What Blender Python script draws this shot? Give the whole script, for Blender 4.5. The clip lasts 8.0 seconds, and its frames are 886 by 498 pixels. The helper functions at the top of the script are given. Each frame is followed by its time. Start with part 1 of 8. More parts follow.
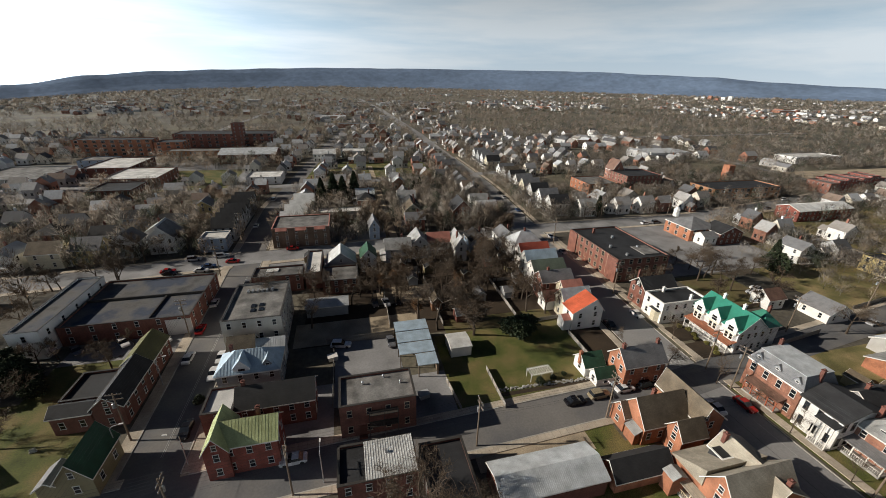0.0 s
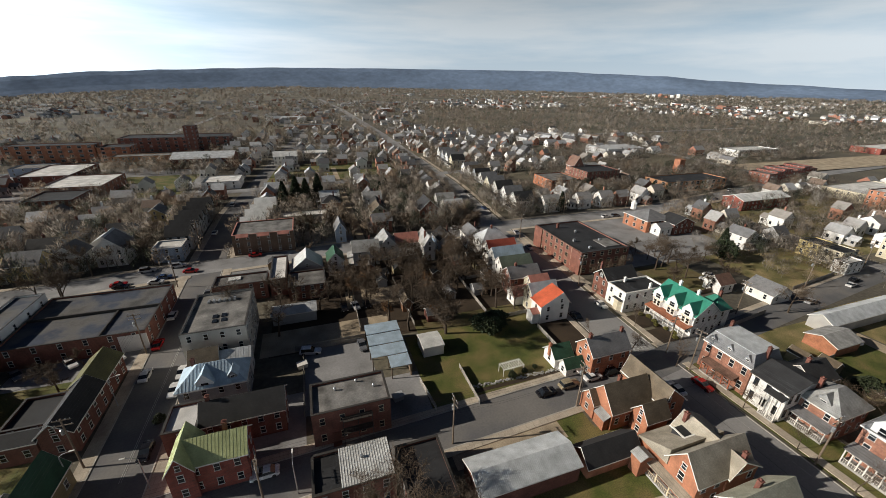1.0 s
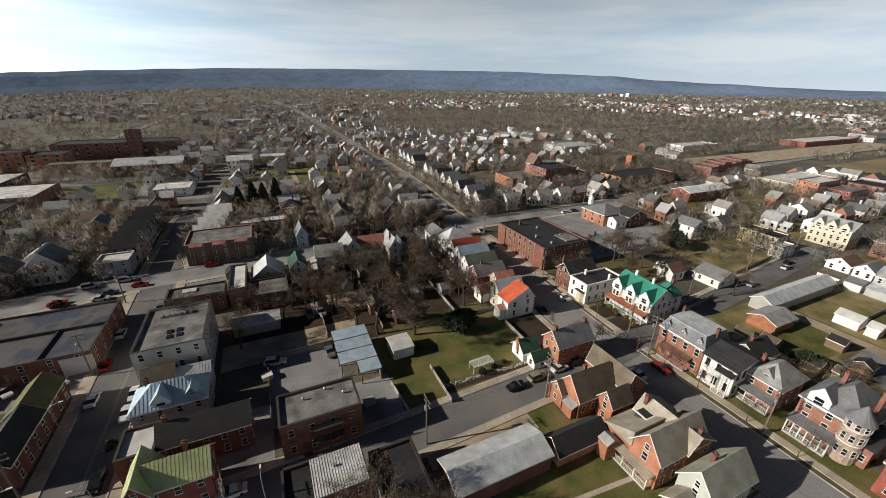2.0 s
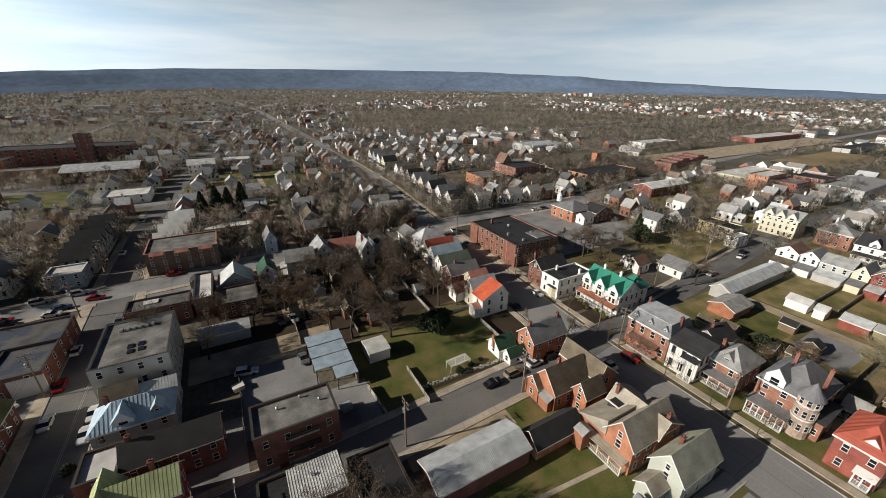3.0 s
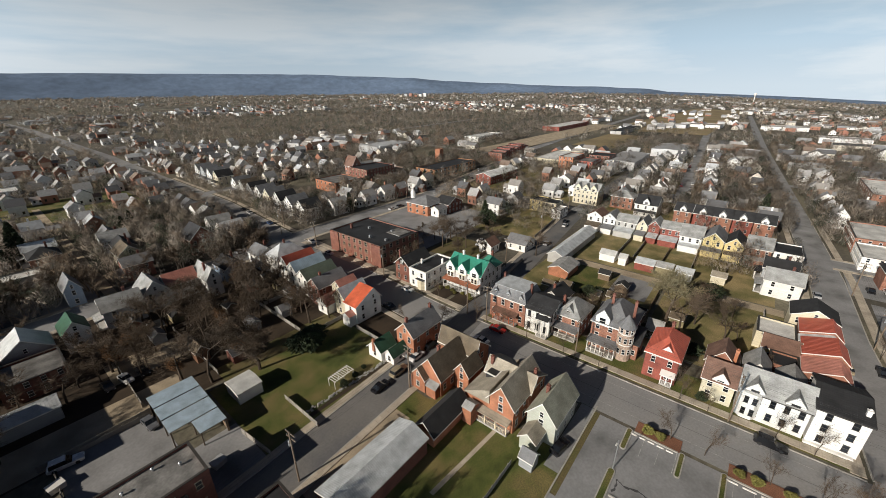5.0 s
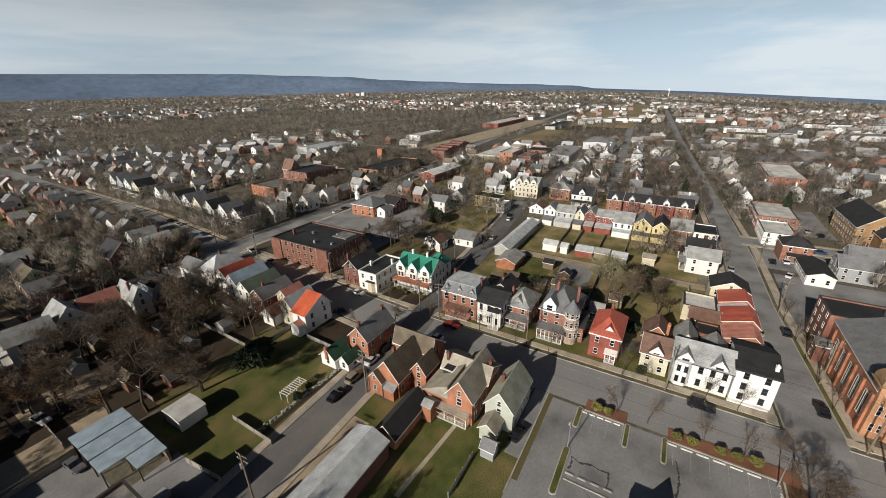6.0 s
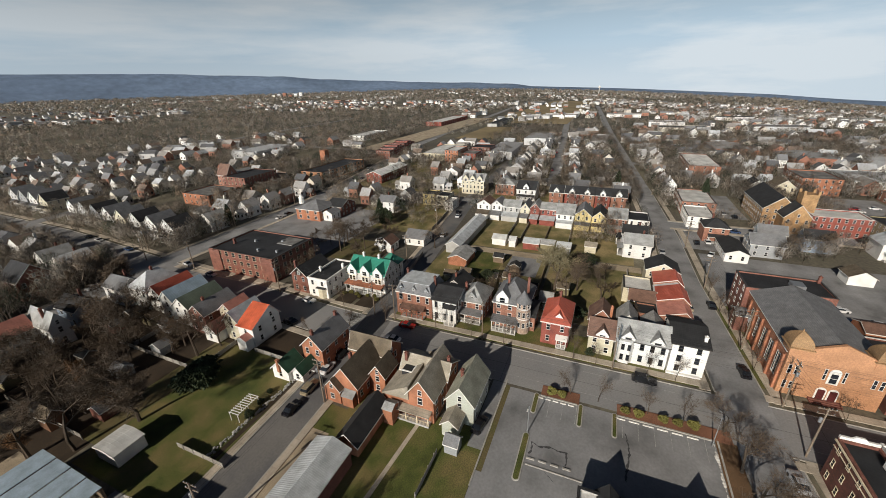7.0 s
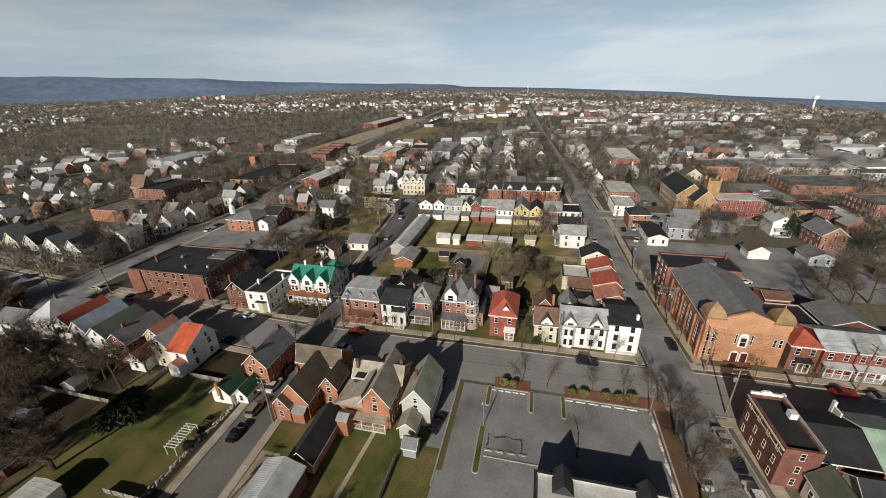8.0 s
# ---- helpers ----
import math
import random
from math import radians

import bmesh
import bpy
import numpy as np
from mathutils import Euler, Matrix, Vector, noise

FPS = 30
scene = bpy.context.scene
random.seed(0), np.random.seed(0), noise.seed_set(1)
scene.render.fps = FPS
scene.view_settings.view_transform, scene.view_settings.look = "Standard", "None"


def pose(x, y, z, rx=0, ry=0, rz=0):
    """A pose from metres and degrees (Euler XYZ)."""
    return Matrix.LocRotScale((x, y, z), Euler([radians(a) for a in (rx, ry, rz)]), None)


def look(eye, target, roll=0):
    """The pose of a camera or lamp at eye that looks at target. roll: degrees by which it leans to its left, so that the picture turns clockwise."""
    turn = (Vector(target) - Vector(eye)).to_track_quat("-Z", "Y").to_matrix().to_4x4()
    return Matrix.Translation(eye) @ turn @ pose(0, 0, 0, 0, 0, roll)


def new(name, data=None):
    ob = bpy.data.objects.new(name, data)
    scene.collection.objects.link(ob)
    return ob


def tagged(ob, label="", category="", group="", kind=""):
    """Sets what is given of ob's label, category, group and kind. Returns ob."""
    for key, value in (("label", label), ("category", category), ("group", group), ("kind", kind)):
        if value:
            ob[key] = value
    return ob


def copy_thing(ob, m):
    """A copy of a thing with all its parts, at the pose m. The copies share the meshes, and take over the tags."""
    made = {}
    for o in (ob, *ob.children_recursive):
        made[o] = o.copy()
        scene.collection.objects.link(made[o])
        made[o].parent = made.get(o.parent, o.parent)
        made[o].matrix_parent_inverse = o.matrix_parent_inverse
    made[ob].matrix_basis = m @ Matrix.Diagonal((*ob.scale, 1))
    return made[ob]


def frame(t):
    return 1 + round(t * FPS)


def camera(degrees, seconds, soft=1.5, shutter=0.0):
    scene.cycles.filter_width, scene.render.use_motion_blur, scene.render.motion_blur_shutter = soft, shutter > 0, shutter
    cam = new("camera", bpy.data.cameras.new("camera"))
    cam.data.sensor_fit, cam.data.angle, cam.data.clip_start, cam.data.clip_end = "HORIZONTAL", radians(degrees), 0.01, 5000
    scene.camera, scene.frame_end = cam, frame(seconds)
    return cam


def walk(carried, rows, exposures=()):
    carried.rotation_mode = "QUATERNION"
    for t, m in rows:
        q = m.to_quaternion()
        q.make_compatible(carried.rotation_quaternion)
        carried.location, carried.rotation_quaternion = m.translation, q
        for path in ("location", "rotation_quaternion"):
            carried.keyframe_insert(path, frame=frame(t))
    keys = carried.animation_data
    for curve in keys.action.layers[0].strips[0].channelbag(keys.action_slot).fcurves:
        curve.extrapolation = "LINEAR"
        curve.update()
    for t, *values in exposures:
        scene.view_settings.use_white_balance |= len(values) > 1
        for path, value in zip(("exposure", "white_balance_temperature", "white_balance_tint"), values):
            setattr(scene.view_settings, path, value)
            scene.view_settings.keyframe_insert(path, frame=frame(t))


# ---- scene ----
cam = camera(97.99, 8.0, soft=0.8)
PATH = [
    (0.0, pose(0, 0, 60, 66.62, -1.31, -13.72)),
    (0.5, pose(0, 0, 60, 66.64, -1.21, -15.58)),
    (1.0, pose(0, 0, 60, 66.68, -1.08, -18.92)),
    (1.5, pose(0, 0, 60, 66.73, -0.98, -21.83)),
    (1.7, pose(0, 0, 60, 66.77, -0.94, -22.97)),
    (2.8, pose(0, 0, 60, 66.92, -0.76, -28.05)),
    (3.0, pose(0, 0, 60, 66.93, -0.74, -28.92)),
    (3.5, pose(0, 0, 60, 66.98, -0.56, -32.47)),
    (4.0, pose(0, 0, 60, 67.10, -0.37, -36.70)),
    (4.5, pose(0, 0, 60, 67.20, -0.03, -43.80)),
    (4.7, pose(0, 0, 60, 67.24, 0.14, -47.10)),
    (5.8, pose(0, 0, 60, 67.06, 0.86, -57.90)),
    (6.0, pose(0, 0, 60, 66.98, 0.91, -59.50)),
    (6.5, pose(0, 0, 60, 66.90, 1.06, -62.50)),
    (7.0, pose(0, 0, 60, 66.69, 1.31, -67.50)),
    (7.5, pose(0, 0, 60, 66.59, 1.44, -71.94)),
    (8.0, pose(0, 0, 60, 66.57, 1.69, -76.53)),
]
walk(cam, PATH, exposures=[(0.0, 0.08), (4.0, 0.04), (6.0, -0.06), (8.0, -0.18)])

# ---- sky and sun ----
SUN_UP, SUN_FROM = 25.0, 169.0  # degrees above the ground; the way to the sun, counted from +x towards +y
world = bpy.data.worlds.new("sky")
scene.world = world
world.use_nodes = True
wn, wl = world.node_tree.nodes, world.node_tree.links
wn.clear()
w_out = wn.new("ShaderNodeOutputWorld")
w_bg = wn.new("ShaderNodeBackground")
w_sky = wn.new("ShaderNodeTexSky")
w_sky.sky_type = "NISHITA"
w_sky.sun_disc = False
w_sky.sun_elevation = radians(SUN_UP)
w_sky.sun_rotation = radians(90 - SUN_FROM)
w_sky.dust_density, w_sky.air_density, w_sky.ozone_density, w_sky.altitude = 1.4, 1.0, 3.0, 150
w_co = wn.new("ShaderNodeTexCoord")
w_sep = wn.new("ShaderNodeSeparateXYZ")
w_up = wn.new("ShaderNodeMath")  # below the horizon the haze of the horizon goes on
w_up.operation = "MAXIMUM"
w_up.inputs[1].default_value = 0.06
w_vec = wn.new("ShaderNodeCombineXYZ")
wl.new(w_co.outputs["Generated"], w_sep.inputs[0])
wl.new(w_sep.outputs[2], w_up.inputs[0])
wl.new(w_sep.outputs[0], w_vec.inputs[0])
wl.new(w_sep.outputs[1], w_vec.inputs[1])
wl.new(w_up.outputs[0], w_vec.inputs[2])
wl.new(w_vec.outputs[0], w_sky.inputs["Vector"])
w_map = wn.new("ShaderNodeMapping")
w_map.inputs["Scale"].default_value = (1.0, 1.6, 9.0)
w_map.inputs["Rotation"].default_value = (0.05, 0.08, 0.4)
w_noise = wn.new("ShaderNodeTexNoise")
w_noise.inputs["Scale"].default_value, w_noise.inputs["Detail"].default_value, w_noise.inputs["Roughness"].default_value = 1.5, 6.0, 0.55
w_ramp = wn.new("ShaderNodeMapRange")  # thin high cloud in streaks
w_ramp.inputs[1].default_value, w_ramp.inputs[2].default_value, w_ramp.inputs[3].default_value, w_ramp.inputs[4].default_value = 0.40, 0.60, 0.2, 0.95
w_thin = wn.new("ShaderNodeMapRange")  # the veil thins out overhead
w_thin.inputs[1].default_value, w_thin.inputs[2].default_value, w_thin.inputs[3].default_value, w_thin.inputs[4].default_value = 0.17, 0.30, 1.0, 0.0
w_low = wn.new("ShaderNodeMapRange")  # haze closes up towards the horizon
w_low.inputs[1].default_value, w_low.inputs[2].default_value, w_low.inputs[3].default_value, w_low.inputs[4].default_value = 0.0, 0.12, 0.7, 0.0
w_most = wn.new("ShaderNodeMath")
w_most.operation = "MAXIMUM"
w_fac = wn.new("ShaderNodeMath")
w_fac.operation = "MULTIPLY"
w_grey = wn.new("ShaderNodeRGBToBW")
w_tone = wn.new("ShaderNodeVectorMath")
w_tone.operation = "MULTIPLY"
w_tone.inputs[1].default_value = (2.9, 3.2, 3.42)  # lit cloud against the sky behind it
w_blue = wn.new("ShaderNodeVectorMath")  # clear sky low down, seen through bright thin air
w_blue.operation = "MULTIPLY"
w_blue.inputs[1].default_value = (1.75, 2.4, 2.95)
w_base = wn.new("ShaderNodeMix")
w_base.data_type = "RGBA"
w_mix = wn.new("ShaderNodeMix")
w_mix.data_type = "RGBA"
wl.new(w_co.outputs["Generated"], w_map.inputs["Vector"])
wl.new(w_map.outputs["Vector"], w_noise.inputs["Vector"])
wl.new(w_noise.outputs["Fac"], w_ramp.inputs[0])
wl.new(w_sep.outputs[2], w_thin.inputs[0])
wl.new(w_sep.outputs[2], w_low.inputs[0])
wl.new(w_ramp.outputs[0], w_most.inputs[0])
wl.new(w_low.outputs[0], w_most.inputs[1])
wl.new(w_most.outputs[0], w_fac.inputs[0])
wl.new(w_thin.outputs[0], w_fac.inputs[1])
wl.new(w_fac.outputs[0], w_mix.inputs[0])
wl.new(w_sky.outputs["Color"], w_grey.inputs[0])
w_gain = wn.new("ShaderNodeMath")  # the veil glows more towards the sun
w_gain.operation = "POWER"
w_gain.inputs[1].default_value = 1.35
w_even = wn.new("ShaderNodeMath")
w_even.operation = "MULTIPLY"
w_dot = wn.new("ShaderNodeVectorMath")
w_dot.operation = "DOT_PRODUCT"
w_dot.inputs[1].default_value = (math.cos(radians(SUN_FROM)), math.sin(radians(SUN_FROM)), 0.0)
w_lift = wn.new("ShaderNodeMath")
w_lift.operation = "MULTIPLY_ADD"
w_lift.inputs[1].default_value, w_lift.inputs[2].default_value = 0.72, -0.52
w_two = wn.new("ShaderNodeMath")
w_two.operation = "POWER"
w_two.inputs[0].default_value = 2.0
wl.new(w_co.outputs["Generated"], w_dot.inputs[0])
wl.new(w_dot.outputs["Value"], w_lift.inputs[0])
wl.new(w_lift.outputs[0], w_two.inputs[1])
wl.new(w_grey.outputs[0], w_gain.inputs[0])
wl.new(w_gain.outputs[0], w_even.inputs[0])
wl.new(w_two.outputs[0], w_even.inputs[1])
wl.new(w_even.outputs[0], w_tone.inputs[0])
wl.new(w_even.outputs[0], w_blue.inputs[0])
wl.new(w_thin.outputs[0], w_base.inputs[0])
w_deep = wn.new("ShaderNodeVectorMath")  # clear deep winter blue overhead
w_deep.operation = "MULTIPLY"
w_deep.inputs[1].default_value = (0.24, 0.26, 0.3)
wl.new(w_sky.outputs["Color"], w_deep.inputs[0])
wl.new(w_deep.outputs[0], w_base.inputs[6])
wl.new(w_blue.outputs[0], w_base.inputs[7])
wl.new(w_base.outputs[2], w_mix.inputs[6])
wl.new(w_tone.outputs[0], w_mix.inputs[7])
wl.new(w_mix.outputs[2], w_bg.inputs["Color"])
w_bg.inputs["Strength"].default_value = 0.055
wl.new(w_bg.outputs["Background"], w_out.inputs["Surface"])

sun = new("sun", bpy.data.lights.new("sun", "SUN"))
sun.data.energy, sun.data.angle, sun.data.color = 5.0, radians(0.5), (1.0, 0.905, 0.775)
ce, se = math.cos(radians(SUN_UP)), math.sin(radians(SUN_UP))
sun.matrix_basis = look((-300, 60, 200), (-300 - ce * math.cos(radians(SUN_FROM)), 60 - ce * math.sin(radians(SUN_FROM)), 200 - se))


# ---- materials ----
def surface(name, base, rough=0.85, metal=0.0, grain=6.0, vary=0.3, stain=0.35, stain_scale=0.25, bump=0.15, pattern="", second=None,
            tint=0.0, island=False, palette=(), spec=0.4):
    """A procedural surface: base colour, fine grain, broad stains, relief, and a pattern of courses where it has one."""
    m = bpy.data.materials.new(name)
    m.use_nodes = True
    n, l = m.node_tree.nodes, m.node_tree.links
    b = n["Principled BSDF"]
    b.inputs["Roughness"].default_value, b.inputs["Metallic"].default_value = rough, metal
    b.inputs["Specular IOR Level"].default_value = spec
    co = n.new("ShaderNodeTexCoord")
    vec = co.outputs["Object"]

    def noise_node(scale, detail):
        t = n.new("ShaderNodeTexNoise")
        t.inputs["Scale"].default_value, t.inputs["Detail"].default_value = scale, detail
        l.new(vec, t.inputs["Vector"])
        return t.outputs["Fac"]

    def ramp(fac, lo, hi, p0=0.3, p1=0.7):
        r = n.new("ShaderNodeMapRange")
        r.inputs[1].default_value, r.inputs[2].default_value, r.inputs[3].default_value, r.inputs[4].default_value = p0, p1, lo, hi
        l.new(fac, r.inputs[0])
        return r.outputs[0]

    def times(col, fac):
        x = n.new("ShaderNodeVectorMath")
        x.operation = "SCALE"
        l.new(col, x.inputs[0])
        l.new(fac, x.inputs["Scale"])
        return x.outputs[0]

    rgb = n.new("ShaderNodeRGB")
    rgb.outputs[0].default_value = (*base, 1)
    col = rgb.outputs[0]
    source = None
    if palette:
        if island == "patches":  # one colour for each crown or so
            vo = n.new("ShaderNodeTexVoronoi")
            vo.inputs["Scale"].default_value = 0.14
            l.new(vec, vo.inputs["Vector"])
            sp = n.new("ShaderNodeSeparateColor")
            l.new(vo.outputs["Color"], sp.inputs[0])
            source = sp.outputs[0]
        else:
            source = n.new("ShaderNodeNewGeometry").outputs["Random Per Island"] if island else n.new("ShaderNodeObjectInfo").outputs["Random"]
        cr = n.new("ShaderNodeValToRGB")
        cr.color_ramp.interpolation = "CONSTANT"
        while len(cr.color_ramp.elements) < len(palette):
            cr.color_ramp.elements.new(0.5)
        for i, c in enumerate(palette):
            cr.color_ramp.elements[i].position = i / len(palette)
            cr.color_ramp.elements[i].color = (*c, 1)
        l.new(source, cr.inputs["Fac"])
        col = cr.outputs["Color"]
    fine, broad = noise_node(grain, 6), noise_node(stain_scale, 4)
    height = fine
    if second:
        mix = n.new("ShaderNodeMix")
        mix.data_type = "RGBA"
        l.new(ramp(broad, 0, 1, 0.42, 0.6), mix.inputs[0])
        l.new(col, mix.inputs[6])
        mix.inputs[7].default_value = (*second, 1)
        col = mix.outputs[2]
    if pattern:
        sep = n.new("ShaderNodeSeparateXYZ")
        l.new(vec, sep.inputs[0])
        add = n.new("ShaderNodeMath")
        l.new(sep.outputs[0], add.inputs[0])
        l.new(sep.outputs[1], add.inputs[1])
        comb = n.new("ShaderNodeCombineXYZ")
        l.new(add.outputs[0], comb.inputs[0])
        l.new(sep.outputs[1 if pattern == "paving" else 2], comb.inputs[1])
        if pattern == "paving":
            l.new(sep.outputs[0], comb.inputs[0])
        br = n.new("ShaderNodeTexBrick")
        l.new(comb.outputs[0], br.inputs["Vector"])
        size = {"brick": (0.24, 0.078, 0.012, 0.75), "siding": (6.0, 0.14, 0.02, 0.7), "shingle": (0.5, 0.12, 0.012, 0.72), "paving": (1.5, 1.5, 0.03, 0.7)}[pattern]
        br.inputs["Scale"].default_value = 1.0
        br.inputs["Brick Width"].default_value, br.inputs["Row Height"].default_value, br.inputs["Mortar Size"].default_value = size[:3]
        br.inputs["Color1"].default_value, br.inputs["Color2"].default_value = (1, 1, 1, 1), (0.84, 0.84, 0.84, 1)
        br.inputs["Mortar"].default_value = (size[3], size[3], size[3], 1)
        mul = n.new("ShaderNodeMix")
        mul.data_type, mul.blend_type = "RGBA", "MULTIPLY"
        mul.inputs[0].default_value = 1.0
        l.new(col, mul.inputs[6])
        l.new(br.outputs["Color"], mul.inputs[7])
        col = mul.outputs[2]
    col = times(col, ramp(fine, 1 - vary, 1 + vary * 0.6))
    col = times(col, ramp(broad, 1 - stain, 1 + stain * 0.5))
    if tint:
        info = n.new("ShaderNodeNewGeometry").outputs["Random Per Island"] if island else n.new("ShaderNodeObjectInfo").outputs["Random"]
        col = times(col, ramp(info, 1 - tint, 1 + tint, 0, 1))
    l.new(col, b.inputs["Base Color"])
    l.new(ramp(fine, max(0.03, rough - 0.12), min(1, rough + 0.1)), b.inputs["Roughness"])
    bp = n.new("ShaderNodeBump")
    bp.inputs["Strength"].default_value, bp.inputs["Distance"].default_value = bump, 0.03
    l.new(height, bp.inputs["Height"])
    l.new(bp.outputs["Normal"], b.inputs["Normal"])
    return m


BRICK = surface("brick_red", (0.245, 0.105, 0.077), 0.9, pattern="brick", grain=3, vary=0.25, stain=0.3, stain_scale=0.5, tint=0.12)
BRICK_DARK = surface("brick_dark", (0.19, 0.075, 0.055), 0.9, pattern="brick", grain=3, stain_scale=0.5, tint=0.1)
BRICK_ORANGE = surface("brick_orange", (0.43, 0.18, 0.10), 0.9, pattern="brick", grain=3, vary=0.2, stain_scale=0.4, tint=0.06)
BRICK_BUFF = surface("brick_buff", (0.50, 0.255, 0.135), 0.9, pattern="brick", grain=3, vary=0.2, stain=0.2, stain_scale=0.4)
BRICK_PINK = surface("brick_pink", (0.36, 0.17, 0.115), 0.9, pattern="brick", grain=3, stain_scale=0.5)
BRICK_PAINT = surface("brick_painted_red", (0.29, 0.08, 0.058), 0.8, pattern="brick", grain=3, vary=0.2, stain_scale=0.5)
STONE = surface("stone_brown", (0.42, 0.25, 0.12), 0.9, pattern="brick", grain=2, stain_scale=0.4)
SIDE_WHITE = surface("siding_white", (0.78, 0.775, 0.75), 0.6, pattern="siding", vary=0.06, stain=0.12, bump=0.05, tint=0.05)
SIDE_CREAM = surface("siding_cream", (0.66, 0.60, 0.45), 0.6, pattern="siding", vary=0.08, stain=0.15, bump=0.05, tint=0.05)
SIDE_YELLOW = surface("siding_yellow", (0.68, 0.55, 0.26), 0.6, pattern="siding", vary=0.08, stain=0.15, bump=0.05)
SIDE_GREY = surface("siding_grey", (0.36, 0.37, 0.38), 0.6, pattern="siding", vary=0.08, stain=0.15, bump=0.05, tint=0.1)
SIDE_BLUE = surface("siding_blue", (0.30, 0.37, 0.47), 0.6, pattern="siding", vary=0.08, stain=0.15, bump=0.05)
SIDE_GREEN = surface("siding_pale_green", (0.47, 0.48, 0.41), 0.6, pattern="siding", vary=0.08, stain=0.15, bump=0.05)
SIDE_OLIVE = surface("siding_olive", (0.27, 0.23, 0.13), 0.7, pattern="siding", vary=0.1, stain=0.2, bump=0.05)
STUCCO = surface("render_white", (0.79, 0.775, 0.74), 0.8, grain=10, vary=0.1, stain=0.2, bump=0.1)
STUCCO_GREY = surface("render_grey", (0.40, 0.39, 0.37), 0.8, grain=10, vary=0.1, stain=0.25, bump=0.1)
SH_GREY = surface("shingle_grey", (0.20, 0.20, 0.205), 0.9, pattern="shingle", grain=9, vary=0.25, stain=0.25, stain_scale=0.5, tint=0.12)
SH_DARK = surface("shingle_charcoal", (0.034, 0.034, 0.036), 0.9, pattern="shingle", grain=9, stain_scale=0.5, tint=0.15)
SH_BROWN = surface("shingle_brown", (0.155, 0.122, 0.085), 0.9, pattern="shingle", grain=9, stain_scale=0.5, tint=0.1)
SH_RUST = surface("shingle_red_brown", (0.20, 0.115, 0.085), 0.9, pattern="shingle", grain=9, stain_scale=0.5)
SH_PALE = surface("shingle_pale_grey", (0.35, 0.35, 0.34), 0.9, pattern="shingle", grain=9, vary=0.2, stain_scale=0.5, tint=0.08)
SH_TAN = surface("shingle_weathered_tan", (0.38, 0.335, 0.265), 0.9, pattern="shingle", grain=9, stain_scale=0.4, tint=0.05)
SH_GREEN = surface("shingle_dark_green", (0.035, 0.10, 0.06), 0.9, pattern="shingle", grain=9, stain_scale=0.5)
TEAL = surface("metal_roof_green", (0.032, 0.20, 0.14), 0.45, grain=4, vary=0.12, stain=0.2, stain_scale=0.6, bump=0.05)
MET_PALE = surface("metal_roof_pale", (0.52, 0.54, 0.55), 0.55, 0.15, grain=5, vary=0.15, stain=0.3, stain_scale=0.5, bump=0.05)
MET_WHITE = surface("metal_roof_white", (0.62, 0.62, 0.60), 0.5, 0.1, grain=5, vary=0.12, stain=0.25, stain_scale=0.4, bump=0.05)
MET_BLUE = surface("metal_roof_blue_grey", (0.42, 0.52, 0.60), 0.5, 0.2, grain=5, vary=0.12, stain=0.25, stain_scale=0.5, bump=0.05)
MET_LIME = surface("metal_roof_yellow_green", (0.46, 0.50, 0.25), 0.5, 0.1, grain=5, vary=0.15, stain=0.3, stain_scale=0.5, bump=0.05)
MET_RED = surface("metal_roof_red", (0.37, 0.085, 0.052), 0.5, 0.0, grain=5, vary=0.15, stain=0.25, stain_scale=0.5, bump=0.05)
MET_ORANGE = surface("metal_roof_orange_red", (0.54, 0.115, 0.055), 0.5, 0.0, grain=5, vary=0.15, stain=0.3, stain_scale=0.5, bump=0.05)
MET_PINK = surface("metal_roof_faded_red", (0.46, 0.20, 0.155), 0.55, 0.0, grain=5, vary=0.15, stain=0.35, stain_scale=0.5, bump=0.05)
MET_MINT = surface("metal_roof_mint", (0.28, 0.38, 0.29), 0.55, 0.0, grain=5, vary=0.15, stain=0.3, stain_scale=0.5, bump=0.05)
FLAT_GREY = surface("membrane_grey", (0.19, 0.184, 0.175), 0.9, grain=3, vary=0.25, stain=0.65, stain_scale=0.3, bump=0.1, tint=0.1)
FLAT_DARK = surface("membrane_black", (0.028, 0.029, 0.032), 0.8, grain=3, vary=0.2, stain=0.5, stain_scale=0.22, bump=0.1, tint=0.1)
FLAT_PALE = surface("membrane_pale", (0.66, 0.65, 0.62), 0.8, grain=3, vary=0.15, stain=0.35, stain_scale=0.22, bump=0.1, tint=0.1)
FLAT_PATCH = surface("membrane_patched", (0.17, 0.165, 0.16), 0.9, grain=3, vary=0.25, stain=0.7, stain_scale=0.16, bump=0.1, second=(0.035, 0.045, 0.07))
TRIM = surface("paint_white", (0.72, 0.70, 0.66), 0.5, grain=12, vary=0.06, stain=0.1, bump=0.03)
TRIM_CREAM = surface("paint_cream", (0.66, 0.56, 0.40), 0.5, grain=12, vary=0.06, stain=0.1, bump=0.03)
TRIM_DARK = surface("paint_dark", (0.05, 0.045, 0.04), 0.5, grain=12, vary=0.1, stain=0.1, bump=0.03)
TRIM_RED = surface("paint_rust_red", (0.36, 0.11, 0.06), 0.6, grain=12, vary=0.1, stain=0.15, bump=0.03)
GLASS = surface("window_glass", (0.018, 0.022, 0.028), 0.06, grain=1.5, vary=0.3, stain=0.3, bump=0.0, spec=0.6, tint=0.5)
DOOR = surface("door_paint", (0.16, 0.06, 0.04), 0.5, grain=12, vary=0.1, stain=0.1, tint=0.5)
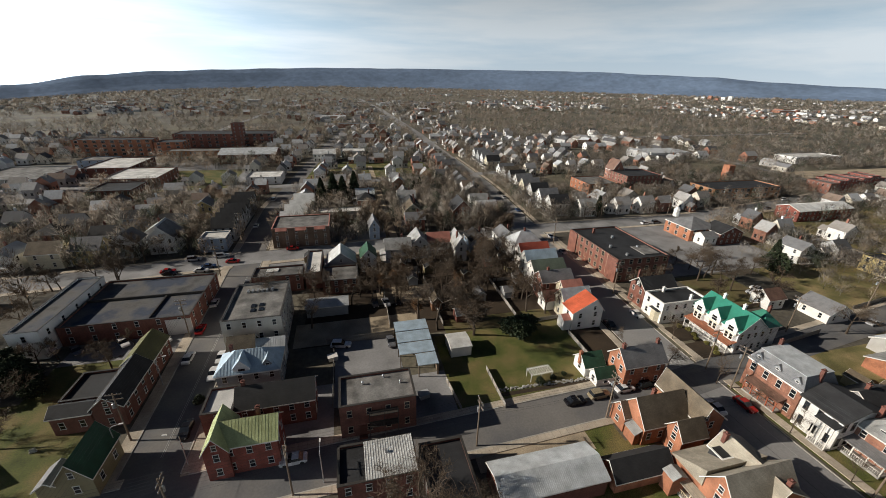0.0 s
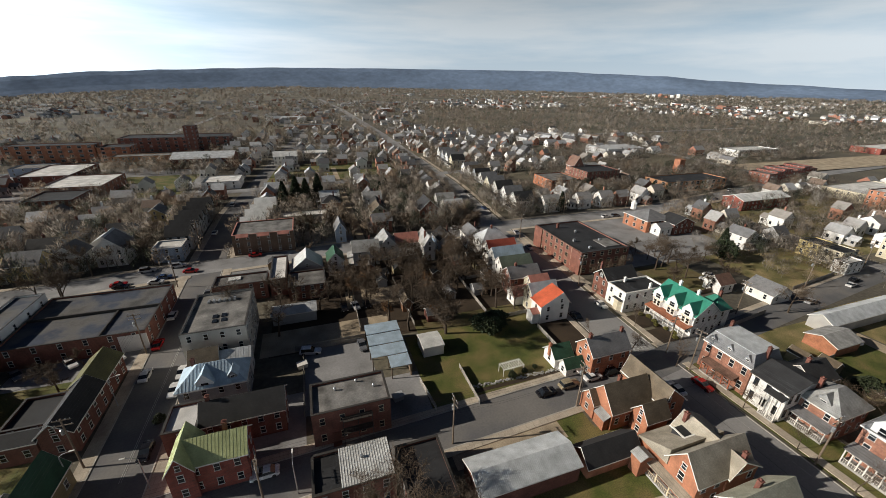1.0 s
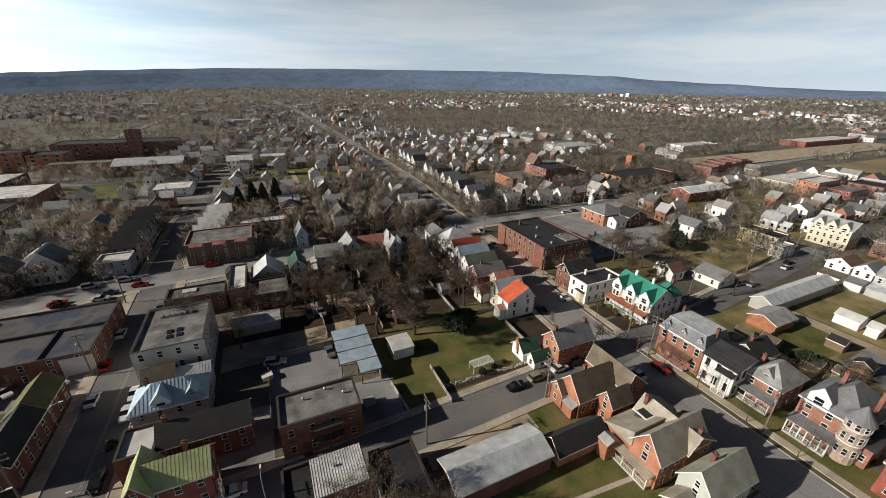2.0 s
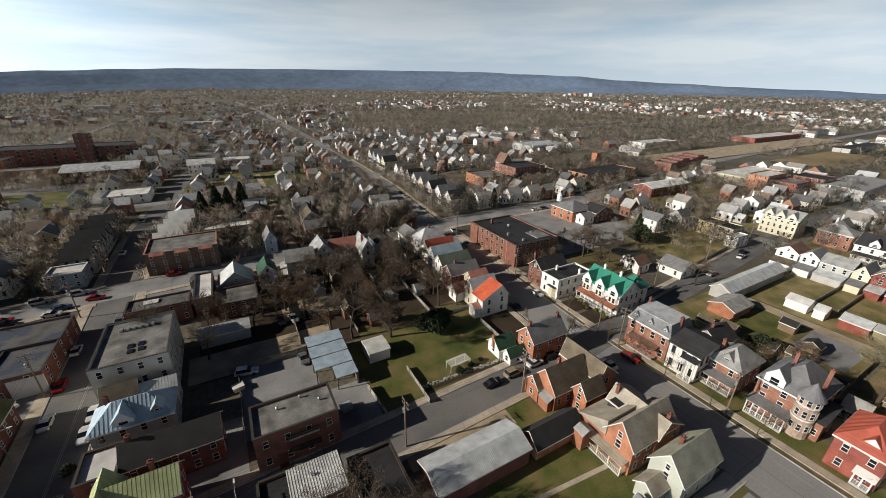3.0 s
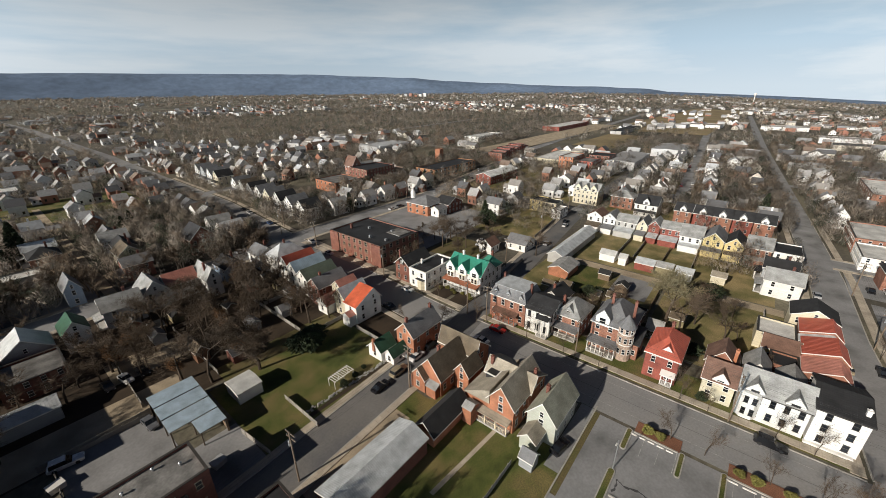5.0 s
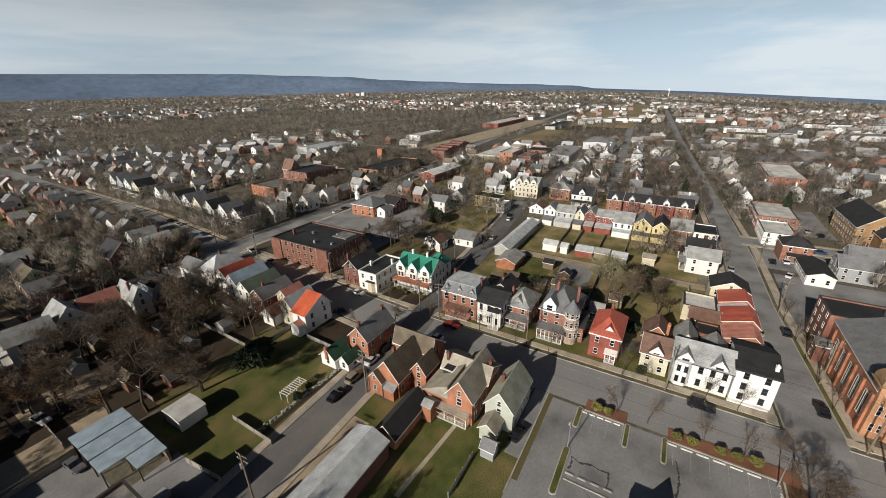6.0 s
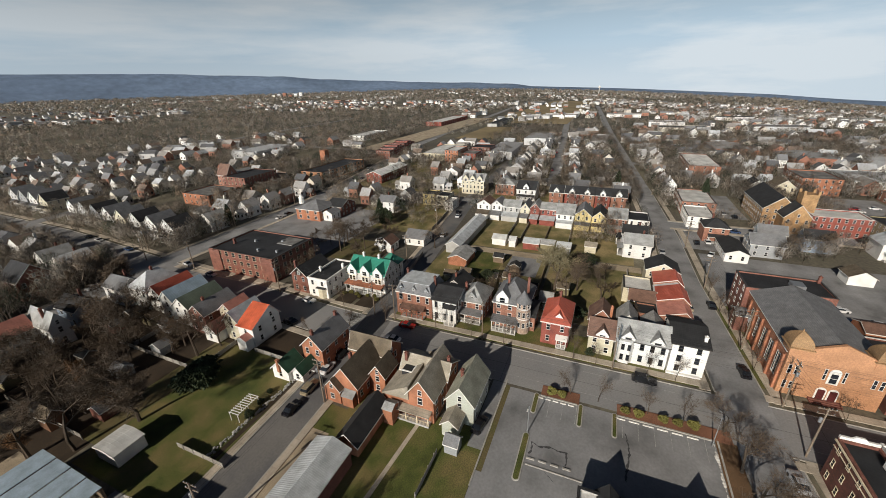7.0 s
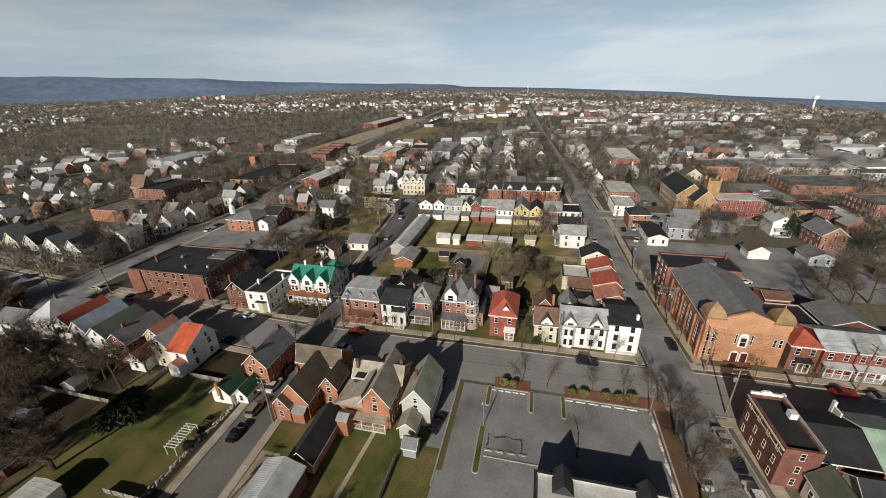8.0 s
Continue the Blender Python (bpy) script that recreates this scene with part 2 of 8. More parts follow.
CONCRETE = surface("concrete_walk", (0.50, 0.435, 0.35), 0.9, pattern="paving", grain=4, vary=0.15, stain=0.3, stain_scale=0.2, bump=0.1)
KERB = surface("kerb_concrete", (0.42, 0.40, 0.36), 0.9, grain=4, vary=0.15, stain=0.3, stain_scale=0.4, bump=0.1)
ASPHALT = surface("asphalt", (0.145, 0.146, 0.152), 0.9, grain=2.5, vary=0.16, stain=0.3, stain_scale=0.09, bump=0.1, second=(0.165, 0.158, 0.15))
ASPHALT_MAIN = surface("asphalt_grey", (0.275, 0.273, 0.274), 0.9, grain=2.5, vary=0.14, stain=0.25, stain_scale=0.08, bump=0.1, second=(0.255, 0.25, 0.246))
ASPHALT_OLD = surface("asphalt_worn", (0.30, 0.30, 0.303), 0.92, grain=2.0, vary=0.14, stain=0.55, stain_scale=0.13, bump=0.05, second=(0.245, 0.245, 0.248))
GRAVEL = surface("gravel", (0.42, 0.345, 0.245), 0.95, grain=6, vary=0.3, stain=0.35, stain_scale=0.2, bump=0.3)
ASPHALT_SEAL = surface("asphalt_tar_seam", (0.10, 0.10, 0.10), 0.85, grain=3, vary=0.2, stain=0.2)
PAINT_LINE = surface("road_paint", (0.42, 0.42, 0.40), 0.8, grain=5, vary=0.35, stain=0.4, stain_scale=1.2)
PAINT_YELLOW = surface("road_paint_yellow", (0.50, 0.40, 0.16), 0.8, grain=5, vary=0.35, stain=0.4, stain_scale=1.2)
GRASS = surface("lawn_winter", (0.122, 0.146, 0.030), 0.95, grain=5, vary=0.5, stain=0.6, stain_scale=0.16, bump=0.4, second=(0.15, 0.122, 0.045))
GROUND = surface("ground_mixed", (0.125, 0.112, 0.088), 0.95, grain=0.9, vary=0.4, stain=0.4, stain_scale=0.012, bump=0.2, second=(0.15, 0.136, 0.096))
GRASS_PALE = surface("lawn_winter_pale", (0.20, 0.182, 0.068), 0.95, grain=5, vary=0.4, stain=0.45, stain_scale=0.14, bump=0.4, second=(0.27, 0.21, 0.10))
DRY = surface("dry_grass", (0.165, 0.128, 0.058), 0.95, grain=4, vary=0.35, stain=0.4, stain_scale=0.16, bump=0.4, second=(0.105, 0.098, 0.034))
SOIL = surface("soil_leaf_litter", (0.047, 0.032, 0.019), 0.95, grain=3, vary=0.4, stain=0.4, stain_scale=0.2, bump=0.4)
MULCH = surface("mulch_red", (0.23, 0.105, 0.062), 0.95, grain=7, vary=0.4, stain=0.3, stain_scale=0.3, bump=0.4)
FIELD = surface("field_stubble", (0.26, 0.20, 0.105), 0.95, grain=0.4, vary=0.2, stain=0.3, stain_scale=0.02, bump=0.1)
BARK = surface("bark_grey", (0.075, 0.056, 0.04), 0.95, grain=8, vary=0.35, stain=0.2, bump=0.4, tint=0.2)
TWIG = surface("twigs_brown", (0.098, 0.070, 0.047), 0.95, grain=3, vary=0.3, stain=0.2, bump=0.0, tint=0.25)
TWIG_RUST = surface("leaves_withered", (0.20, 0.105, 0.045), 0.95, grain=3, vary=0.3, stain=0.2, bump=0.0, tint=0.2)
TWIG_PALE = surface("twigs_pale_olive", (0.235, 0.20, 0.115), 0.95, grain=3, vary=0.3, stain=0.2, bump=0.0, tint=0.15)
NEEDLE = surface("needles_dark_green", (0.030, 0.042, 0.018), 0.9, grain=4, vary=0.4, stain=0.2, bump=0.0, tint=0.3)
SHRUB = surface("shrub_yellow_green", (0.20, 0.185, 0.05), 0.9, grain=6, vary=0.4, stain=0.2, bump=0.2, tint=0.2)
WOODS = surface("far_bare_woods", (0.1, 0.08, 0.06), 0.95, grain=0.5, vary=0.25, stain=0.2, stain_scale=0.01, bump=0.0, island="patches",
                palette=((0.30, 0.25, 0.202), (0.365, 0.312, 0.262), (0.235, 0.204, 0.172), (0.315, 0.285, 0.25), (0.32, 0.245, 0.176), (0.075, 0.086, 0.058), (0.262, 0.228, 0.188), (0.21, 0.182, 0.146)))
for m_ in (TWIG, WOODS):  # light passes between thin twigs
    n_, l_ = m_.node_tree.nodes, m_.node_tree.links
    tr_, mx_ = n_.new("ShaderNodeBsdfTranslucent"), n_.new("ShaderNodeMixShader")
    l_.new(n_["Principled BSDF"].inputs["Base Color"].links[0].from_socket, tr_.inputs["Color"])
    mx_.inputs[0].default_value = 0.06
    l_.new(n_["Principled BSDF"].outputs[0], mx_.inputs[1])
    l_.new(tr_.outputs[0], mx_.inputs[2])
    l_.new(mx_.outputs[0], n_["Material Output"].inputs["Surface"])
FAR_WALL = surface("far_house_walls", (0.6, 0.6, 0.6), 0.8, grain=1, vary=0.1, stain=0.1, bump=0, island=True,
                   palette=((0.74, 0.73, 0.71), (0.28, 0.13, 0.09), (0.60, 0.56, 0.48), (0.72, 0.71, 0.69), (0.38, 0.37, 0.36), (0.32, 0.15, 0.10), (0.70, 0.69, 0.66), (0.50, 0.50, 0.50)))
FAR_ROOF = surface("far_house_roofs", (0.2, 0.2, 0.2), 0.85, grain=1, vary=0.15, stain=0.1, bump=0, island=True,
                   palette=((0.19, 0.19, 0.195), (0.10, 0.10, 0.105), (0.30, 0.30, 0.30), (0.19, 0.14, 0.11), (0.44, 0.45, 0.46), (0.25, 0.23, 0.21), (0.32, 0.31, 0.30)))
WOOD_POLE = surface("pole_timber", (0.20, 0.155, 0.115), 0.9, grain=6, vary=0.3, stain=0.2, bump=0.3)
WOOD_FENCE = surface("fence_timber", (0.22, 0.16, 0.11), 0.9, grain=5, vary=0.3, stain=0.3, bump=0.3)
STEEL = surface("galvanised_steel", (0.42, 0.43, 0.44), 0.45, 0.7, grain=8, vary=0.1, stain=0.1)
WIRE = surface("wire_black", (0.03, 0.03, 0.03), 0.6, grain=8, vary=0.1, stain=0.1)
RUBBER = surface("rubber", (0.02, 0.02, 0.02), 0.8, grain=12, vary=0.1, stain=0.1)
PAINTS = {k: surface("car_paint_" + k, c, 0.25, 0.2, grain=1, vary=0.04, stain=0.05, bump=0.0, spec=0.6) for k, c in
          {"white": (0.78, 0.78, 0.78), "silver": (0.45, 0.46, 0.48), "black": (0.015, 0.015, 0.018), "red": (0.35, 0.015, 0.015),
           "grey": (0.16, 0.165, 0.18), "blue": (0.04, 0.075, 0.17), "gold": (0.36, 0.30, 0.20)}.items()}
# wooded ridge with the haze of distance painted into its blue base colour
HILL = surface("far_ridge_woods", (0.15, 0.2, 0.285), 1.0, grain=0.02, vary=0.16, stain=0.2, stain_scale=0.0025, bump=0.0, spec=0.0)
# ---- builders ----
def box(bm, x0, x1, y0, y1, z0, z1):
    v = [bm.verts.new((x, y, z)) for x in (x0, x1) for y in (y0, y1) for z in (z0, z1)]
    for f in ((0, 1, 3, 2), (4, 6, 7, 5), (0, 4, 5, 1), (2, 3, 7, 6), (0, 2, 6, 4), (1, 5, 7, 3)):
        bm.faces.new([v[i] for i in f])


def loft(bm, rings, close=True):
    """Joins rings of points, all of one length, and caps both ends."""
    rows = [[bm.verts.new(p) for p in r] for r in rings]
    k = len(rows[0])
    for a, b in zip(rows, rows[1:]):
        for i in range(k if close else k - 1):
            bm.faces.new((a[i], a[(i + 1) % k], b[(i + 1) % k], b[i]))
    bm.faces.new(rows[0][::-1])
    bm.faces.new(rows[-1])


def disc(r, z, k=10, x=0.0, y=0.0):
    return [(x + r * math.cos(2 * math.pi * i / k), y + r * math.sin(2 * math.pi * i / k), z) for i in range(k)]


def mesh_of(name, bm, mats):
    bmesh.ops.recalc_face_normals(bm, faces=bm.faces)
    me = bpy.data.meshes.new(name)
    bm.to_mesh(me)
    bm.free()
    for m in mats if isinstance(mats, (list, tuple)) else (mats,):
        me.materials.append(m)
    return me


def part(name, bm, mats, parent=None, label=""):
    ob = new(name, mesh_of(name, bm, mats) if isinstance(bm, bmesh.types.BMesh) else bm)
    ob.parent = parent
    return tagged(ob, label) if label else ob


def thing(name, label, category, x, y, z=0.0, rz=0.0, group="", kind=""):
    ob = new(name)
    ob.matrix_basis = pose(x, y, z, 0, 0, rz)
    return tagged(ob, label, category, group, kind)


TURN = {"S": 0, "W": -90, "N": 180, "E": 90}
SHELF = {}


def window_mesh(w, h, trim):
    key = ("win", w, h, trim.name)
    if key not in SHELF:
        a, b = bmesh.new(), bmesh.new()
        t = 0.05
        box(a, -w / 2 - t, -w / 2, -0.07, 0, 0, h)
        box(a, w / 2, w / 2 + t, -0.07, 0, 0, h)
        box(a, -w / 2 - t - 0.04, w / 2 + t + 0.04, -0.09, 0, h, h + 0.08)
        box(a, -w / 2 - t - 0.08, w / 2 + t + 0.08, -0.12, 0, -0.07, 0)
        box(a, -w / 2, w / 2, -0.05, 0, h / 2 - 0.04, h / 2 + 0.04)
        box(b, -w / 2, w / 2, -0.025, 0, 0, h)
        both = bmesh.new()
        xs, zs = (-w / 2 - 0.06, -w / 2, w / 2, w / 2 + 0.06), (-0.07, 0, h / 2 - 0.04, h / 2 + 0.04, h, h + 0.08)
        grid = [[both.verts.new((x, -0.07, z)) for z in zs] for x in xs]
        back = {(i, j): both.verts.new((xs[i], 0, zs[j])) for i in range(4) for j in range(6) if i in (0, 3) or j in (0, 5)}
        cells = {(i, j): both.faces.new((grid[i][j], grid[i + 1][j], grid[i + 1][j + 1], grid[i][j + 1])) for i in range(3) for j in range(5)}
        for i in range(3):
            for j in (0, 5):
                both.faces.new((grid[i][j], grid[i + 1][j], back[i + 1, j], back[i, j]))
        for j in range(5):
            for i in (0, 3):
                both.faces.new((grid[i][j], grid[i][j + 1], back[i, j + 1], back[i, j]))
        panes = [cells[1, 1], cells[1, 3]]
        bmesh.ops.recalc_face_normals(both, faces=both.faces)
        bmesh.ops.inset_individual(both, faces=panes, thickness=0.01, depth=-0.04)
        for f in panes:
            f.material_index = 1
        SHELF[key] = mesh_of("window", a, trim), mesh_of("pane", b, GLASS), mesh_of("window", both, (trim, GLASS))
    return SHELF[key]


def window(parent, face, along, z, out, w, h, trim, split=True):
    """A window on the wall that looks to face; along and out are counted from the house's middle."""
    a, b, both = window_mesh(w, h, trim)
    ob = part("window", a if split else both, None, parent)
    off = {"S": (along, -out), "N": (-along, out), "W": (-out, -along), "E": (out, along)}[face]
    ob.matrix_basis = pose(off[0], off[1], z, 0, 0, TURN[face])
    if split:
        part("pane", b, None, ob)
    return ob


def door(parent, face, along, out, mat=DOOR, w=1.0, h=2.1, z=0.3):
    bm = bmesh.new()
    box(bm, -w / 2, w / 2, -0.06, 0, 0, h)
    box(bm, -w / 2 - 0.12, -w / 2, -0.1, 0, 0, h)
    box(bm, w / 2, w / 2 + 0.12, -0.1, 0, 0, h)
    box(bm, -w / 2 - 0.12, w / 2 + 0.12, -0.1, 0, h, h + 0.14)
    box(bm, -w / 2 - 0.25, w / 2 + 0.25, -0.9, 0, -z, -0.02)
    ob = part("door", bm, mat, parent)
    off = {"S": (along, -out), "N": (-along, out), "W": (-out, -along), "E": (out, along)}[face]
    ob.matrix_basis = pose(off[0], off[1], z, 0, 0, TURN[face])
    return ob


def chimney(parent, x, y, z0, z1, mat=BRICK_DARK, w=0.6):
    bm = bmesh.new()
    box(bm, x - w / 2, x + w / 2, y - w / 2, y + w / 2, z0, z1)
    box(bm, x - w / 2 - 0.08, x + w / 2 + 0.08, y - w / 2 - 0.08, y + w / 2 + 0.08, z1, z1 + 0.15)
    box(bm, x - 0.13, x + 0.13, y - 0.13, y + 0.13, z1 + 0.15, z1 + 0.45)
    return part("chimney", bm, mat, parent)


def porch(parent, face, a0, a1, out, depth, h, roof, trim=TRIM, posts=4, rail=True, tilt=0.5):
    """A porch along the wall that looks to face: floor, sloping roof, posts and a rail."""
    hold = part("porch", bmesh.new(), trim, parent)
    hold.matrix_basis = pose(0, 0, 0, 0, 0, TURN[face])
    bm = bmesh.new()
    box(bm, a0, a1, -out - depth, -out, 0, 0.45)
    part("porch_floor", bm, STUCCO_GREY, hold)
    bm = bmesh.new()
    loft(bm, [[(x, -out - depth - 0.3, h), (x, -out, h + tilt), (x, -out, h + tilt + 0.16), (x, -out - depth - 0.3, h + 0.16)] for x in (a0 - 0.25, a1 + 0.25)])
    part("porch_roof", bm, roof, hold)
    for i in range(posts):
        x = a0 + 0.1 + (a1 - a0 - 0.2) * i / (posts - 1)
        bm = bmesh.new()
        box(bm, x - 0.09, x + 0.09, -out - depth + 0.05, -out - depth + 0.23, 0.45, h + 0.05)
        part("post", bm, trim, hold)
    bm = hold.data
    frame_bm = bmesh.new()
    box(frame_bm, a0, a1, -out - depth + 0.02, -out - depth + 0.26, h - 0.28, h - 0.003)
    if rail:
        box(frame_bm, a0, a1, -out - depth + 0.1, -out - depth + 0.17, 1.25, 1.33)
        for i in range(int((a1 - a0) / 0.3)):
            x = a0 + 0.15 + i * 0.3
            box(frame_bm, x - 0.02, x + 0.02, -out - depth + 0.11, -out - depth + 0.16, 0.45, 1.25)
    frame_bm.to_mesh(bm)
    frame_bm.free()
    return hold


def gable_roof(bm, hu, hv, eave, ridge, over, axis, thick=0.18, seams=0.0, shift=0.0):
    """A pitched roof with its ridge along x or y; shift moves the ridge sideways; seams: the distance of raised ribs."""
    P = (lambda u, v, z: (u, v, z)) if axis == "x" else (lambda u, v, z: (v, u, z))
    s0, s1 = (ridge - eave) / (hv + shift), (ridge - eave) / (hv - shift)
    cut = [(-hv - over, eave - over * s0), (shift, ridge), (hv + over, eave - over * s1)]
    ring = cut + [(v, z + thick) for v, z in cut[::-1]]
    loft(bm, [[P(u, v, z + 0.01) for v, z in ring] for u in (-hu - over, hu + over)])
    ribs = bmesh.new()
    if seams:
        k = int((2 * hu + 2 * over) / seams)
        for i in range(k + 1):
            u = -hu - over + 0.04 + i * (2 * hu + 2 * over - 0.08) / k
            for a, b in ((cut[0], cut[1]), (cut[1], cut[2])):
                loft(ribs, [[P(u - 0.022, v, z + thick), P(u + 0.022, v, z + thick), P(u + 0.014, v, z + thick + 0.04), P(u - 0.014, v, z + thick + 0.04)] for v, z in (a, b)])
    return ribs


def hip_roof(bm, hx, hy, eave, ridge, over, thick=0.15, top=None, seams=0.0):
    ax, ay = hx + over, hy + over
    if top is None:
        rx, ry = (max(ax - ay, 0.05), 0.05) if ax >= ay else (0.05, max(ay - ax, 0.05))
    else:
        rx, ry = hx - top, hy - top
    rect = lambda a, b, z: [(-a, -b, z), (a, -b, z), (a, b, z), (-a, b, z)]
    loft(bm, [rect(ax, ay, eave - thick), rect(ax, ay, eave + 0.02), rect(rx, ry, ridge)])
    ribs = bmesh.new()
    if seams:
        for i in range(int(2 * ax / seams) + 1):
            x = -ax + 0.05 + i * seams
            for s in (-1, 1):
                k = min(1.0, (ax - abs(x)) / max(ax - rx, 1e-3))
                y0, y1 = s * ay, s * (ay + (ry - ay) * k)
                z1 = eave + (ridge - eave) * k
                if abs(y1 - y0) > 0.2:
                    loft(ribs, [[(x - 0.03, y, z), (x + 0.03, y, z), (x + 0.03, y, z + 0.07), (x - 0.03, y, z + 0.07)] for y, z in ((y0, eave + 0.02), (y1, z1))])
    return ribs


def walls(bm, hx, hy, eave, ridge, kind, shift=0.0):
    if kind in ("gx", "gy"):
        P = (lambda u, v, z: (u, v, z)) if kind == "gx" else (lambda u, v, z: (v, u, z))
        hu, hv = (hx, hy) if kind == "gx" else (hy, hx)
        loft(bm, [[P(u, v, z) for v, z in ((-hv, 0), (hv, 0), (hv, eave), (shift, ridge), (-hv, eave))] for u in (-hu, hu)])
    elif kind == "flat":
        box(bm, -hx, hx, -hy, hy, 0, eave - 0.45)
        t = 0.28
        for a in ((-hx, hx, -hy, -hy + t), (-hx, hx, hy - t, hy), (-hx, -hx + t, -hy + t, hy - t), (hx - t, hx, -hy + t, hy - t)):
            box(bm, *a, eave - 0.45, eave)
    else:
        box(bm, -hx, hx, -hy, hy, 0, eave)


def house(name, label, x0, x1, y0, y1, eave, ridge, kind, wall, roof, faces="SW", trim=TRIM, over=0.35, step=2.4, win=(0.8, 1.45), chimneys=(), doors=(),
          seams=0.0, shift=0.0, category="house", group="", rz=0.0, coping=None, gable_trim=True, skip=(), split=True, ground=True, floors=0):
    """A house on the rectangle x0..x1, y0..y1: walls, roof, windows on the named faces, chimneys, doors. Returns its Empty."""
    cx, cy, hx, hy = (x0 + x1) / 2, (y0 + y1) / 2, (x1 - x0) / 2, (y1 - y0) / 2
    split = split and math.hypot(cx, cy) < 118
    h = thing(name, label, category, cx, cy, 0, rz, group)
    bm = bmesh.new()
    walls(bm, hx, hy, eave, ridge, kind, shift)
    part("wall", bm, wall, h)
    bm = bmesh.new()
    ribs = None
    if kind == "gx":
        ribs = gable_roof(bm, hx, hy, eave, ridge, over, "x", seams=seams, shift=shift)
    elif kind == "gy":
        ribs = gable_roof(bm, hy, hx, eave, ridge, over, "y", seams=seams, shift=shift)
    elif kind == "hip":
        ribs = hip_roof(bm, hx, hy, eave, ridge, over, seams=seams)
    elif kind == "mansard":
        hip_roof(bm, hx, hy, eave, ridge, over * 0.6, top=0.95)
    elif kind == "flat":
        box(bm, -hx + 0.28, hx - 0.28, -hy + 0.28, hy - 0.28, eave - 0.45, eave - 0.40)
    elif kind == "lean":
        loft(bm, [[(-hx - over, y, eave), (hx + over, y, ridge), (hx + over, y, ridge + 0.15), (-hx - over, y, eave + 0.15)] for y in (-hy - over, hy + over)])
    part("roof", bm, roof, h)
    if ribs and seams:
        tagged(part("roof_ribs", ribs, roof, h), kind="stuff")
    if kind == "flat":
        bm = bmesh.new()
        t = 0.36
        for a in ((-hx - .06, hx + .06, -hy - .06, -hy + t), (-hx - .06, hx + .06, hy - t, hy + .06), (-hx - .06, -hx + t, -hy + t, hy - t), (hx - t, hx + .06, -hy + t, hy - t)):
            box(bm, *a, eave, eave + 0.09)
        part("coping", bm, coping or TRIM_DARK, h)
    elif kind == "mansard":
        bm = bmesh.new()
        box(bm, -hx + 0.85, hx - 0.85, -hy + 0.85, hy - 0.85, ridge, ridge + 0.12)
        part("roof_deck", bm, coping or MET_PALE, h)
    if gable_trim and kind in ("gx", "gy", "hip", "mansard"):
        bm = bmesh.new()
        o = over * (0.6 if kind == "mansard" else 1)
        s = (ridge - eave) / (hy if kind == "gx" else hx)
        if kind == "gx":
            for y in (-hy - o, hy + o):
                box(bm, -hx - o, hx + o, y - 0.03, y + 0.03, eave - o * s - 0.06, eave - o * s + 0.16)
        elif kind == "gy":
            for x in (-hx - o, hx + o):
                box(bm, x - 0.03, x + 0.03, -hy - o, hy + o, eave - o * s - 0.06, eave - o * s + 0.16)
        else:
            for y in (-hy - o, hy + o):
                box(bm, -hx - o, hx + o, y - 0.04, y + 0.04, eave - 0.3, eave - 0.02)
            for x in (-hx - o, hx + o):
                box(bm, x - 0.04, x + 0.04, -hy - o + 0.05, hy + o - 0.05, eave - 0.3, eave - 0.02)
        if kind in ("gx", "gy"):
            P = (lambda u, v, z: (u, v, z)) if kind == "gx" else (lambda u, v, z: (v, u, z))
            hu, hv = (hx, hy) if kind == "gx" else (hy, hx)
            for u in (-hu - o, hu + o):
                for v0, v1, z0 in ((-hv - o, shift, eave - o * (ridge - eave) / (hv + shift)), (hv + o, shift, eave - o * (ridge - eave) / (hv - shift))):
                    loft(bm, [[P(u - 0.04, v, z - 0.04), P(u + 0.04, v, z - 0.04), P(u + 0.04, v, z + 0.17), P(u - 0.04, v, z + 0.17)] for v, z in ((v0, z0), (v1, ridge))])
        part("roof_trim", bm, trim, h)
    n = floors or max(1, round(eave / 3.0))
    fh = eave / n
    w, wh = win
    for f in faces:
        half, out = (hx, hy) if f in "SN" else (hy, hx)
        k = max(1, int((2 * half - 0.8) / step))
        for i in range(n):
            for j in range(k):
                if (f, i, j) in skip:
                    continue
                window(h, f, -half + (2 * half) * (j + 0.5) / k, i * fh + fh * 0.32, out, w, min(wh, fh * 0.55), trim, split)
        gable = (f in "WE" and kind == "gx") or (f in "SN" and kind == "gy")
        if gable and ridge - eave > 1.9 and (f, 9, 0) not in skip:
            window(h, f, shift if f in "SE" else -shift, eave + 0.25, out, w * 0.8, min(1.1, (ridge - eave) * 0.42), trim, split)
    for c in chimneys:
        chimney(h, c[0] - cx, c[1] - cy, eave - 0.5, c[2], c[3] if len(c) > 3 else BRICK_DARK)
    for f, along in doors:
        door(h, f, along, hy if f in "SN" else hx)
    return h


